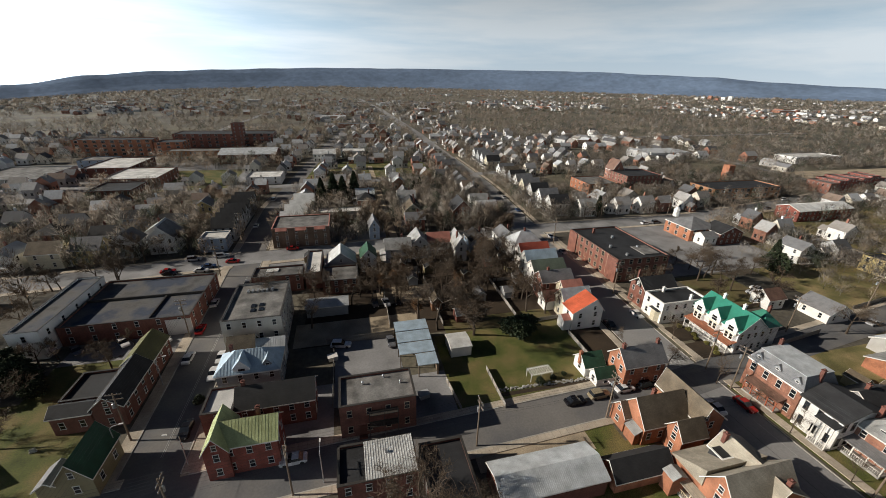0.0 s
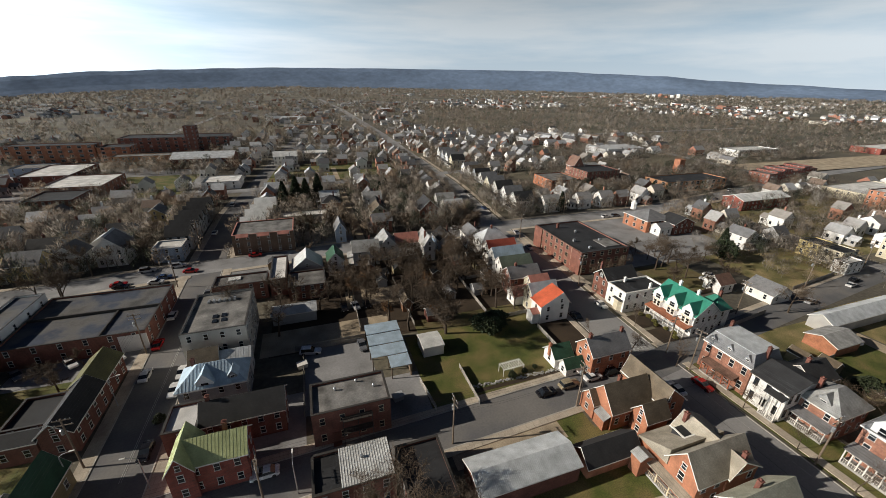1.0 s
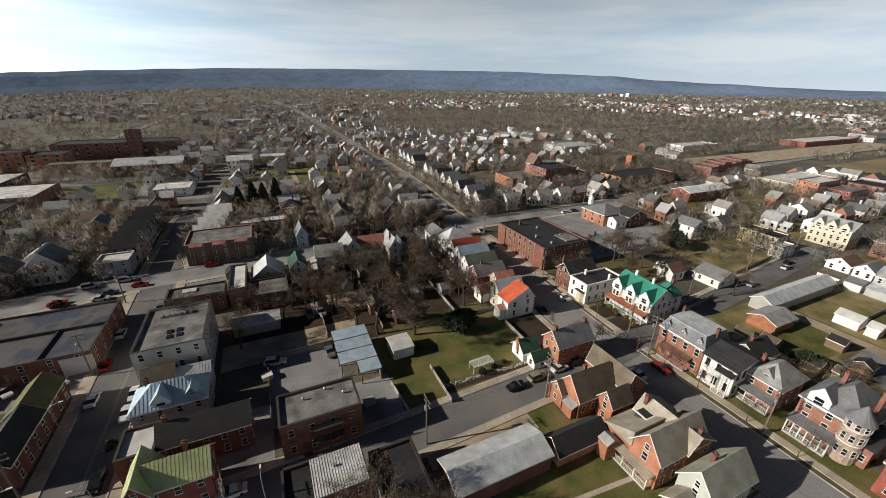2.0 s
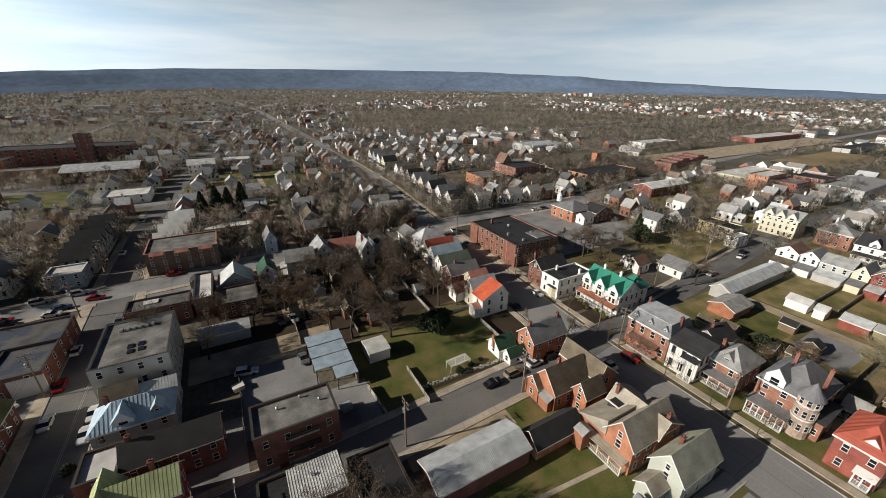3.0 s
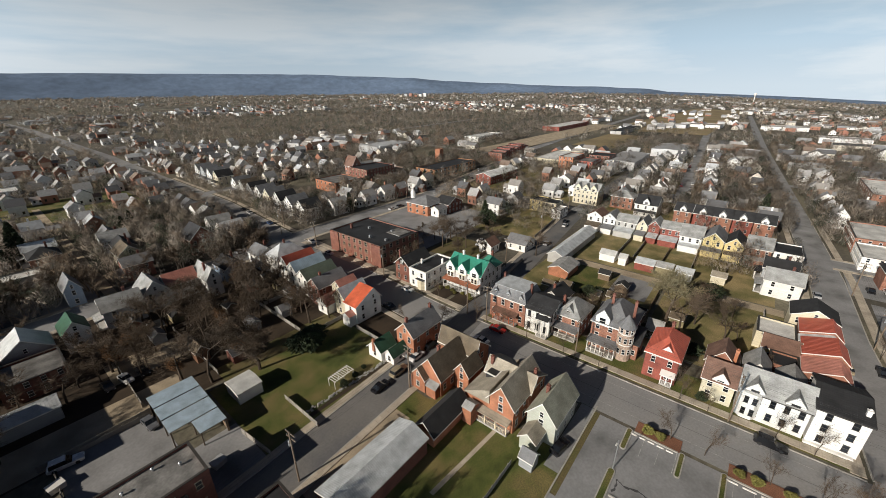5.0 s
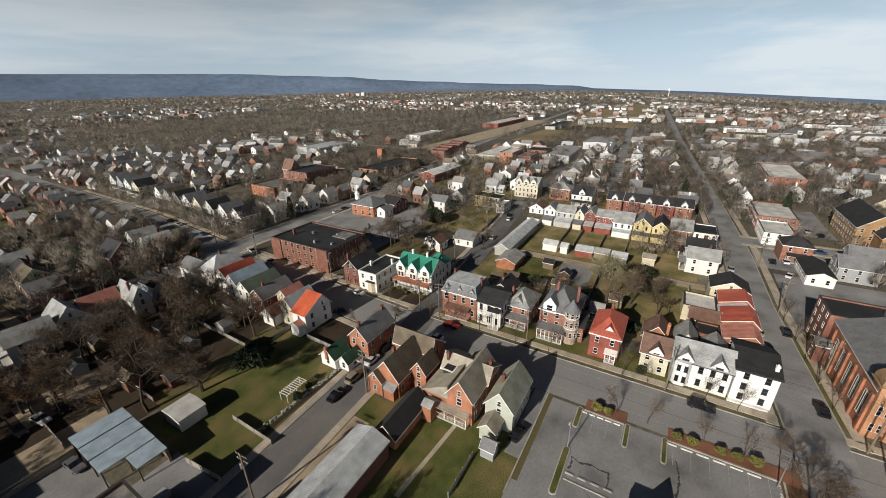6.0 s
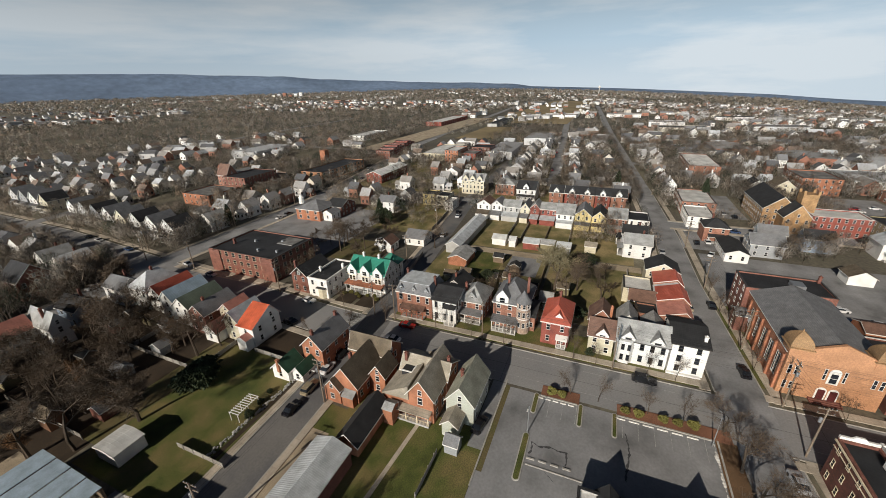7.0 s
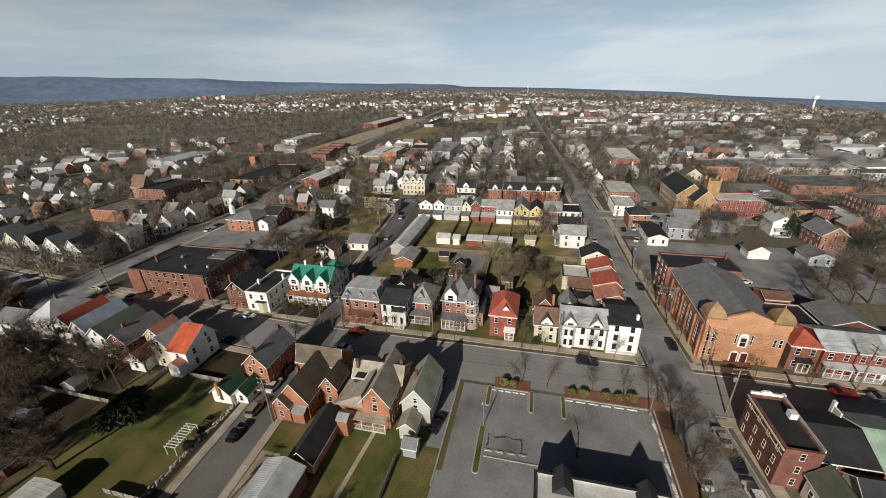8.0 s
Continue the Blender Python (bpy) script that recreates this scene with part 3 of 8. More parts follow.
def dormer(parent, face, along, out, z, w, h, wall, roof, trim=TRIM, depth=2.2):
    """A gabled dormer that looks to face, its front at out from the house's middle."""
    d = part("dormer", bmesh.new(), wall, parent)
    d.matrix_basis = pose(*{"S": (along, -out, z), "N": (-along, out, z), "W": (-out, -along, z), "E": (out, along, z)}[face], 0, 0, TURN[face])
    bm = bmesh.new()
    loft(bm, [[(x, y, zz) for x, zz in ((-w / 2, 0), (w / 2, 0), (w / 2, h), (0, h + w * 0.62), (-w / 2, h))] for y in (0, depth)])
    bm.to_mesh(d.data)
    bm.free()
    bm = bmesh.new()
    o = 0.22
    ring = [(-w / 2 - o, h - o * 1.24), (0, h + w * 0.62), (w / 2 + o, h - o * 1.24)]
    ring = ring + [(x, zz + 0.14) for x, zz in ring[::-1]]
    loft(bm, [[(x, y, zz) for x, zz in ring] for y in (-o, depth)])
    part("dormer_roof", bm, roof, d)
    a, b, both = window_mesh(round(w * 0.42, 2), round(h * 0.62 + 0.1, 2), trim)
    ob = part("dormer_window", a, None, d)
    ob.matrix_basis = pose(0, 0, h * 0.2)
    bm = bmesh.new()
    ww = round(w * 0.42, 2)
    box(bm, -ww / 2, ww / 2, -0.03, 0, h * 0.2, h * 0.2 + round(h * 0.62 + 0.1, 2))
    part("dormer_pane", bm, GLASS, d)
    return d


# ---- trees ----
def limb_mesh(name, segs, sides, mat):
    vs, fs = [], []
    for p, q, r0, r1 in segs:
        d = (q - p).normalized()
        a = d.orthogonal().normalized()
        b = d.cross(a)
        s = len(vs)
        for c, r in ((p, r0), (q, r1)):
            for i in range(sides):
                t = 2 * math.pi * i / sides
                vs.append(c + a * (r * math.cos(t)) + b * (r * math.sin(t)))
        fs += [(s + i, s + (i + 1) % sides, s + sides + (i + 1) % sides, s + sides + i) for i in range(sides)]
    me = bpy.data.meshes.new(name)
    me.from_pydata(vs, [], fs)
    me.materials.append(mat)
    return me


def grow(rng, p, d, length, r, level, top, out):
    """Adds the segments of one limb and of all that springs from it to out, by level."""
    steps = 3 if level < 2 else 2
    for i in range(steps):
        q = p + d * (length / steps)
        r1 = r * (0.82 if i < steps - 1 else 0.6)
        out[level].append((p.copy(), q.copy(), r, r1))
        if level < top:
            for _ in range((1 if i == 0 and level == 0 else (2 if level < 2 else 3))):
                side = Vector((rng.gauss(0, 1), rng.gauss(0, 1), rng.gauss(0.15, 0.5)))
                side = (side - d * side.dot(d)).normalized()
                nd = (d * rng.uniform(0.45, 0.85) + side * rng.uniform(0.55, 0.95) + Vector((0, 0, 0.12))).normalized()
                if level == 0 and i == 0:
                    continue
                grow(rng, q, nd, length * rng.uniform(0.42, 0.66), r1 * rng.uniform(0.45, 0.65), level + 1, top, out)
        p, r = q, r1
        d = (d + Vector((rng.gauss(0, 0.13), rng.gauss(0, 0.13), rng.gauss(0.05, 0.06)))).normalized()


def blades(rng, n, place, size, thin, droop=0.0):
    """Many slim leaf or twig blades; place() gives a middle and an outward way."""
    vs, fs = [], []
    for _ in range(n):
        c, o = place()
        d = (o + Vector((rng.gauss(0, .5), rng.gauss(0, .5), rng.gauss(-droop, .4)))).normalized()
        s = d.orthogonal().normalized()
        s.rotate(Matrix.Rotation(rng.uniform(0, 6.28), 3, d))
        L, w = size * rng.uniform(0.6, 1.3), thin * rng.uniform(0.7, 1.3)
        k = len(vs)
        vs += [c - d * L / 2 - s * w / 2, c - d * L / 2 + s * w / 2, c + d * L / 2 + s * w * 0.3, c + d * L / 2 - s * w * 0.3]
        fs.append((k, k + 1, k + 2, k + 3))
    return vs, fs


def tree_kind(seed, height, top=4, spread=1.0, mat=TWIG, trunk=0.028, thick=0.03, spray=500):
    """The two meshes of a bare tree: trunk with limbs, and the crown of twigs with a spray of the finest ones."""
    rng = random.Random(seed)
    out = [[] for _ in range(top + 1)]
    grow(rng, Vector((0, 0, -0.1)), Vector((rng.gauss(0, .04), rng.gauss(0, .04), 1)).normalized(), height * 0.58, height * trunk, 0, top, out)
    wide = lambda p: Vector((p.x * spread, p.y * spread, p.z))
    low = [(wide(p), wide(q), a, b) for lv in out[:2] for p, q, a, b in lv]
    fine_ones = [(wide(p), wide(q), max(a, thick), max(b, thick * 0.6)) for lv in out[2:] for p, q, a, b in lv]
    crown = limb_mesh("crown", fine_ones, 3, mat)
    if spray:
        ends = [(q, (q - p).normalized()) for p, q, a, b in fine_ones[len(fine_ones) // 3:]]
        tips = [e for e in ends if e[0].z > height * 0.3]

        def place():
            q, d = rng.choice(tips)
            return q + Vector((rng.gauss(0, .35), rng.gauss(0, .35), rng.gauss(0, .3))), d
        vs, fs = blades(rng, spray, place, 0.09 * height, thick * 1.5)
        old = [v.co.copy() for v in crown.vertices]
        faces = [tuple(p.vertices) for p in crown.polygons]
        k = len(old)
        crown = bpy.data.meshes.new("crown")
        crown.from_pydata(old + vs, [], faces + [tuple(i + k for i in f) for f in fs])
        crown.materials.append(mat)
    return limb_mesh("trunk", low, 6, BARK), crown


def evergreen_kind(seed, height, radius, cone=True, n=1500, mat=NEEDLE, size=0.75, thin=0.3):
    rng = random.Random(seed)

    def place():
        t = rng.random() ** 0.8
        a = rng.uniform(0, 6.283)
        rr = radius * ((1 - t) ** 0.8 if cone else math.sqrt(max(0, 1 - (2 * t - 0.9) ** 2))) * (0.45 + 0.55 * rng.random() ** 0.5) * (1 + 0.2 * math.sin(a * 3 + seed) + 0.15 * math.sin(a * 7 + t * 19))
        return Vector((rr * math.cos(a), rr * math.sin(a), height * (0.1 + 0.88 * t))), Vector((math.cos(a), math.sin(a), 0.1))
    vs, fs = blades(rng, n, place, size, thin, 0.35)
    me = bpy.data.meshes.new("crown")
    me.from_pydata(vs, [], fs)
    me.materials.append(mat)
    tr = limb_mesh("trunk", [(Vector((0, 0, -0.1)), Vector((0.05, 0, height * 0.5)), radius * 0.09, radius * 0.06), (Vector((0.05, 0, height * 0.5)), Vector((0, 0.05, height * 0.93)), radius * 0.06, 0.03)], 6, BARK)
    return tr, me


def plant(kind, name, label, category, x, y, scale=1.0, turn=0.0, group=""):
    ob = thing(name, label, category, x, y, 0, turn, group)
    ob.scale = (scale, scale, scale)
    part("trunk", kind[0], None, ob)
    part("crown", kind[1], None, ob)
    return ob
# ---- ground, roads and pavements ----
TAKEN = []  # rectangles that buildings stand on
_plain_house = house


def house(name, label, x0, x1, y0, y1, *rest, **named):
    TAKEN.append((x0, x1, y0, y1))
    return _plain_house(name, label, x0, x1, y0, y1, *rest, **named)


class Pile:
    """Collects many small pieces into one mesh."""
    def __init__(self):
        self.v, self.f, self.m = [], [], []

    def add(self, vs, fs, m=0):
        k = len(self.v)
        self.v += vs
        self.f += [tuple(i + k for i in f) for f in fs]
        self.m += [m] * len(fs)

    def done(self, name, mats, label, category):
        me = bpy.data.meshes.new(name)
        me.from_pydata(self.v, [], self.f)
        for m in mats:
            me.materials.append(m)
        me.polygons.foreach_set("material_index", self.m)
        return tagged(new(name, me), label, category, kind="stuff")


# how steeply the land falls away beyond the town, by bearing from north: degrees
FALL = ((-90, 2.6), (-45, 2.6), (-33, 2.0), (-25, 1.2), (-14, 0.5), (0, 0.0), (70, 0.0), (80, 0.3), (93, 1.0), (106, 1.9), (117, 3.0), (123, 3.6), (135, 4.1), (200, 4.1), (270, 2.6))


def land(x, y):
    """The height of the ground: level in the town, falling gently to both sides in the distance."""
    d = math.hypot(x, y)
    if d <= 420:
        return 0.0
    b = math.degrees(math.atan2(x, y))
    b = b + 360 if b < -90 else b
    for (b0, f0), (b1, f1) in zip(FALL, FALL[1:]):
        if b0 <= b <= b1:
            f = f0 + (f1 - f0) * (b - b0) / (b1 - b0)
            break
    far_off = d - 420
    return -math.tan(radians(f)) * far_off * far_off / (far_off + 250)


def sheet(name, corners, z, mat, label, category="ground"):
    """A patch of ground that follows the land."""
    bm = bmesh.new()
    (ax, ay), (bx, by), (cx, cy), (dx, dy) = corners
    far_off = max(math.hypot(x, y) for x, y in corners) > 430
    k = 12 if far_off else 1
    lift = z + (0.9 if far_off else 0.0)
    rows = []
    for i in range(k + 1):
        u = i / k
        p, q = (ax + (bx - ax) * u, ay + (by - ay) * u), (dx + (cx - dx) * u, dy + (cy - dy) * u)
        row = [(p[0] + (q[0] - p[0]) * j / k, p[1] + (q[1] - p[1]) * j / k) for j in range(k + 1)]
        rows.append([bm.verts.new((x, y, land(x, y) + lift)) for x, y in row])
    for p, q in zip(rows, rows[1:]):
        for j in range(k):
            bm.faces.new((p[j], q[j], q[j + 1], p[j + 1]))
    ob = part(name, bm, mat)
    if ob.data.polygons[0].normal.z < 0:
        ob.data.flip_normals()
    return tagged(ob, label, category, kind="structure")


def patch(name, x0, x1, y0, y1, z, mat, label):
    return sheet(name, ((x0, y0), (x1, y0), (x1, y1), (x0, y1)), z, mat, label)


ground = Pile()
rings = [3, 60, 200, 420, 470, 530, 610, 720, 860, 1050, 1300, 1650, 2100, 2700, 3500, 4900, 6400]
for k, r in enumerate(rings):
    for i in range(96):
        a = 2 * math.pi * i / 96
        ground.v.append((r * math.cos(a), r * math.sin(a), land(r * math.cos(a), r * math.sin(a))))
        if k:
            p, q = (k - 1) * 96, k * 96
            ground.f.append((p + i, q + i, q + (i + 1) % 96, p + (i + 1) % 96))
ground.f.append(tuple(range(96)))
ground.m = [0] * len(ground.f)
tagged(ground.done("ground", [GROUND], "brown winter ground of soil, leaf litter and dry grass", "ground"), "brown winter ground of soil, leaf litter and dry grass", "ground", kind="structure")

ROADS = {
    "road_main": ([(71, -420), (71, 60), (76, 140), (84, 230), (88, 480), (84, 900), (60, 1500)], 6.0),
    "road_cross": ([(-420, 32), (0, 48.8), (70, 52.0), (93, 55.0), (136, 60.0), (179, 65.0), (205, 67), (420, 76)], 3.9),
    "road_west": ([(-35, -160), (-35, 60), (-37, 150), (-37, 200), (-28, 300), (-10, 460), (30, 800)], 4.7),
    "road_north": ([(-420, 100), (-75, 134), (-40, 139), (86, 149.5), (169, 150), (247, 163), (375, 188), (890, 225), (2200, 330)], 5.2),
    "road_church": ([(-300, -60), (66, -32), (78, -31.8), (130, -28), (171, -27), (255, -21), (520, 0), (1200, 40)], 4.5),
    "road_east": ([(184, -420), (187, -20), (193, 20), (196, 60), (198, 150)], 4.2),
    "lane": ([(133, -16), (133, 53)], 2.2),
    "lane.001": ([(17, 140), (17, 300)], 1.6),
    "road_mill": ([(-420, 215), (-140, 232), (-38, 246), (86, 262), (300, 300)], 4.0),
    "road_hill": ([(240, 28), (620, 60), (1500, 130)], 4.0),
    "road_far_west": ([(-150, -100), (-146, 120), (-150, 420), (-140, 900)], 4.0),
    "road_upper": ([(-420, 400), (86, 420), (700, 470)], 4.0),
    "road_far_east": ([(330, -420), (330, 180), (345, 420)], 4.0),
}


def near_line(pts, x, y):
    best = 1e9
    for (ax, ay), (bx, by) in zip(pts, pts[1:]):
        dx, dy = bx - ax, by - ay
        t = max(0.0, min(1.0, ((x - ax) * dx + (y - ay) * dy) / (dx * dx + dy * dy)))
        best = min(best, math.hypot(x - ax - t * dx, y - ay - t * dy))
    return best


def on_road(x, y, margin=0.0, skip=""):
    return any(near_line(p, x, y) < half + margin for k, (p, half) in ROADS.items() if k != skip)


OPEN = [(-240, -138, 236, 330), (-112, -70, 246, 300), (-32, 14, 119, 134), (117, 156, -100, -38), (-30, 60, 264, 318), (330, 560, 120, 235)]  # yards and lawns where no tree stands


def in_open(x, y):
    return any(a < x < b and c < y < d for a, b, c, d in OPEN)


def is_free(x, y, margin=2.0):
    return not on_road(x, y, margin) and not any(a - margin < x < b + margin and c - margin < y < d + margin for a, b, c, d in TAKEN)


def offset(pts, d):
    out = []
    for i, (x, y) in enumerate(pts):
        a, b = pts[max(i - 1, 0)], pts[min(i + 1, len(pts) - 1)]
        l = math.hypot(b[0] - a[0], b[1] - a[1])
        out.append((x - (b[1] - a[1]) / l * d, y + (b[0] - a[0]) / l * d))
    return out


def fine(pts, step):
    out = []
    for (ax, ay), (bx, by) in zip(pts, pts[1:]):
        k = max(1, round(math.hypot(bx - ax, by - ay) / step))
        out += [(ax + (bx - ax) * i / k, ay + (by - ay) * i / k) for i in range(k)]
    return out + [pts[-1]]


def ribbon(name, pts, d0, d1, z, mat, label, category):
    a, b = offset(pts, d0), offset(pts, d1)
    bm = bmesh.new()
    va, vb = ([bm.verts.new((x, y, land(x, y) + z + 0.5 * min(1, max(0, math.hypot(x, y) - 420) / 80))) for x, y in c] for c in (a, b))
    for i in range(len(a) - 1):
        bm.faces.new((va[i], va[i + 1], vb[i + 1], vb[i]))
    ob = part(name, bm, mat)
    return tagged(ob, label, category, kind="structure")


for i, (k, (pts, half)) in enumerate(ROADS.items()):
    ribbon(k, fine(pts, 25), -half, half, 0.03 + 0.004 * i, GRAVEL if k.startswith("lane") else (ASPHALT_MAIN if k == "road_main" else ASPHALT if i < 3 else ASPHALT_OLD),
           "gravel lane between the back gardens" if k.startswith("lane") else "grey asphalt street with worn patches", "road")


def pavement(name, road, side, s0, s1, gap=0.0, wide=2.0, verge=True):
    """Slabs along one side of a road, with a kerb, between two places along it; they stop where another road crosses."""
    pts, half = ROADS[road]
    line = fine(pts, 1.6)
    bm, kb = bmesh.new(), bmesh.new()
    sgn = 1 if side == "left" else -1
    inner, mid, outer = (offset(line, sgn * (half + a)) for a in (0.0, 0.22, 0.24 + gap))
    far = offset(line, sgn * (half + 0.24 + gap + wide))
    for i in range(len(line) - 1):
        along = line[i][1] if abs(pts[0][1] - pts[-1][1]) > abs(pts[0][0] - pts[-1][0]) else line[i][0]
        if not s0 < along < s1 or on_road(*far[i], 0.3, road) or on_road(*outer[i], 0.3, road):
            continue
        def slab(b, p, q, i, z0, z1, cut):
            c = [(p[i], 0), (p[i + 1], 0), (q[i + 1], 0), (q[i], 0)]
            f = lambda u, v: (u[0] + (v[0] - u[0]) * cut, u[1] + (v[1] - u[1]) * cut)
            cs = [f(p[i], p[i + 1]), f(p[i + 1], p[i]), f(q[i + 1], q[i]), f(q[i], q[i + 1])]
            loft(b, [[(x, y, z) for x, y in cs] for z in (z0, z1)])
        slab(bm, outer, far, i, 0, 0.155 + 0.012 * math.sin(i * 2.3), 0.008)
        slab(kb, inner, mid, i, 0, 0.15, 0.0)
    if not len(bm.verts):
        bm.free(), kb.free()
        return
    tagged(part(name, bm, CONCRETE), "pale concrete pavement slabs beside the street", "pavement", kind="structure")
    tagged(part("kerb", kb, KERB), "low concrete kerb along the street edge", "kerb", kind="structure")


pavement("pavement", "road_main", "right", -140, 330, gap=1.2, wide=1.9)
pavement("pavement", "road_main", "left", -140, -28, gap=0.5, wide=1.8)
pavement("pavement", "road_main", "left", 15.5, 330, gap=0.5, wide=1.8)
pavement("pavement", "road_cross", "left", -70, 200, wide=1.5)
pavement("pavement", "road_cross", "right", -70, 62, wide=1.4)
pavement("pavement", "road_west", "right", 20, 230, gap=0.2, wide=2.6)
pavement("pavement", "road_west", "left", 20, 230, wide=2.2)
pavement("pavement", "road_north", "left", -150, 330, wide=1.8)
pavement("pavement", "road_north", "right", -150, 330, wide=1.8)
pavement("pavement", "road_church", "left", 66, 250, gap=0.6, wide=2.0)
pavement("pavement", "road_church", "right", 20, 250, gap=0.9, wide=2.0)
pavement("pavement", "road_east", "left", -120, 140, wide=1.6)
pavement("pavement", "road_east", "right", -120, 140, wide=1.6)

# lawns, yards and hard standing
LAWN = "short olive-green winter lawn"
patch("lawn", 18.2, 53.5, 54.9, 80, 0.016, GRASS, LAWN)
patch("lawn.001", 26, 51.2, 13.6, 41.5, 0.016, GRASS, LAWN)
patch("lawn.002", 30, 46.2, 41.0, 46.2, 0.020, GRASS, LAWN)
patch("lawn.003", 97, 131, 14, 53.5, 0.016, GRASS_PALE, LAWN)
patch("lawn.004", 136, 169, -14, 56, 0.016, GRASS_PALE, LAWN)
patch("lawn.005", 140, 182, 66, 116, 0.016, GRASS_PALE, LAWN)
patch("lawn.020", 104, 131, 29.5, 43, 0.020, GRASS, "greener mown lawn behind the houses")
patch("yard.003", 116, 131.5, 16.5, 27.5, 0.024, ASPHALT_OLD, "worn grey asphalt yard beside the lane")
patch("lawn.006", 93, 131, -24, 13, 0.012, GRASS_PALE, "brown soil and dry grass of the back gardens")
patch("lawn.007", -80, -46, 40, 75, 0.016, GRASS, LAWN)
patch("lawn.008", -66, -46, 74, 93, 0.012, GRASS, LAWN)
patch("lawn.009", -30, 60, 262, 318, 0.016, GRASS, LAWN)
patch("lawn.010", -112, -70, 236, 300, 0.016, GRASS, LAWN)
patch("lawn.011", 106, 126, 74, 95, 0.016, DRY, "brown soil and leaf litter behind the houses")
patch("parking_lot.008", 204, 246, -63, -51.5, 0.020, ASPHALT_OLD, "worn grey parking lot beside the stone church")
patch("parking_lot.009", 204, 258, -129, -100, 0.020, ASPHALT_OLD, "worn grey parking lot between the shops")
TAKEN += [(204, 246, -63, -51.5), (204, 258, -129, -100)]
patch("garden_bed", 80.4, 86.2, 57.6, 63.4, 0.17, SOIL, "dark soil garden bed before the green-roofed house")
patch("garden_bed.001", 80.4, 86.2, 64.6, 70.6, 0.17, SOIL, "dark soil garden bed before the green-roofed house")
patch("lawn.012", 200, 300, -14, 58, 0.010, GRASS_PALE, "dry tan grass between the houses")
patch("lawn.013", 205, 300, 78, 150, 0.010, GRASS_PALE, "dry tan grass between the houses")
patch("verge", 43, 64.4, 12.4, 13.6, 0.045, DRY, "strip of dry grass beside the parking lot")
patch("gravel_yard.002", 6, 24, 98, 108, 0.022, GRAVEL, "pale gravel yard behind the houses")
patch("lawn.014", 22, 53.5, 80, 86.5, 0.014, DRY, "thin brown lawn under the trees behind the garden")
patch("backyard", -14, 54, 81.5, 136, 0.012, SOIL, "brown leaf litter and soil of the backyards")
patch("backyard.001", 53.5, 68, 56.5, 140, 0.008, SOIL, "brown soil behind the row of houses")
patch("gravel_yard", -16, 16, 82, 92, 0.020, GRAVEL, "pale gravel parking yard behind the buildings")
patch("gravel_yard.001", 18, 40, 41.2, 46.0, 0.024, GRAVEL, "pale dusty gravel strip beside the street")
patch("yard", -6, 9, 61, 82, 0.024, ASPHALT_OLD, "worn asphalt yard behind the brick building")
patch("yard.001", 9, 18, 53.0, 67, 0.020, ASPHALT_OLD, "worn asphalt driveway with faded parking lines")
patch("yard.002", -16, -6, 53, 68, 0.020, ASPHALT_OLD, "worn asphalt driveway")
patch("forecourt", -30.2, -24, 50.4, 80, 0.020, CONCRETE, "pale concrete forecourt")
patch("schoolyard", 104, 163, 96, 144, 0.020, ASPHALT_OLD, "large worn asphalt schoolyard")
patch("school_front", 79.5, 84, 90, 142, 0.045, CONCRETE, "pale concrete strip before the brick school")
patch("parking_lot", 26, 64.2, -25, 13.5, 0.035, ASPHALT_OLD, "worn grey asphalt parking lot")
patch("driveway", 47, 64.9, 13.7, 16.3, 0.026, ASPHALT_OLD, "worn asphalt driveway beside the pale green house")
patch("church_lot", 117, 156, -105, -36, 0.020, ASPHALT_OLD, "large asphalt parking lot behind the church")
patch("church_lot.001", 160, 183, -62, -32, 0.020, ASPHALT_OLD, "asphalt parking lot beside the street")
patch("church_lot.002", 150, 184, -125, -100, 0.016, ASPHALT_OLD, "asphalt parking lot between the trees")
patch("mill_yard", -240, -60, 232, 330, 0.010, ASPHALT_OLD, "asphalt yard round the low industrial buildings")
patch("warehouse_yard", -66, -41, 86, 94, 0.020, ASPHALT_OLD, "asphalt parking strip before the brick warehouse")
patch("corner_lot", -32, -2, 119, 134, 0.014, ASPHALT_OLD, "asphalt parking lot behind the corner building")
patch("corner_lot.001", -14, 14, 140, 172, 0.014, ASPHALT_OLD, "asphalt parking lot")
patch("mulch_bed", 63.9, 67.0, -1.5, 6.0, 0.17, MULCH, "reddish mulch bed between lot and street")
patch("mulch_bed.001", 63.9, 67.0, -27.5, -8.5, 0.17, MULCH, "reddish mulch bed between lot and street")
patch("front_lawn", 78.0, 88, -26, 52, 0.011, GRASS, LAWN)
patch("front_lawn.001", 82.5, 120, -38.4, -34.5, 0.011, GRASS, LAWN)
patch("front_garden", 84.0, 89, 57.2, 71, 0.024, SOIL, "brown garden beds before the green-roofed house")
patch("lawn.012", 47, 52, -36.5, -27, 0.011, GRASS, LAWN)
patch("mulch_bed.002", 38, 64.2, -28, -24.6, 0.16, surface("mulch_brown", (0.15, 0.088, 0.045), 0.95, grain=7, vary=0.4, stain=0.3, stain_scale=0.3, bump=0.4), "reddish mulch bed with bare trees along the lot")
patch("rail_yard", 330, 700, 195, 232, 0.02, GRAVEL, "pale gravel of the old rail yard")
patch("field", 620, 1500, 60, 190, 0.012, FIELD, "pale stubble field")
patch("field.001", 430, 560, 120, 165, 0.012, FIELD, "pale stubble field")
patch("field.002", -1900, -900, 500, 800, 0.012, FIELD, "pale stubble field")

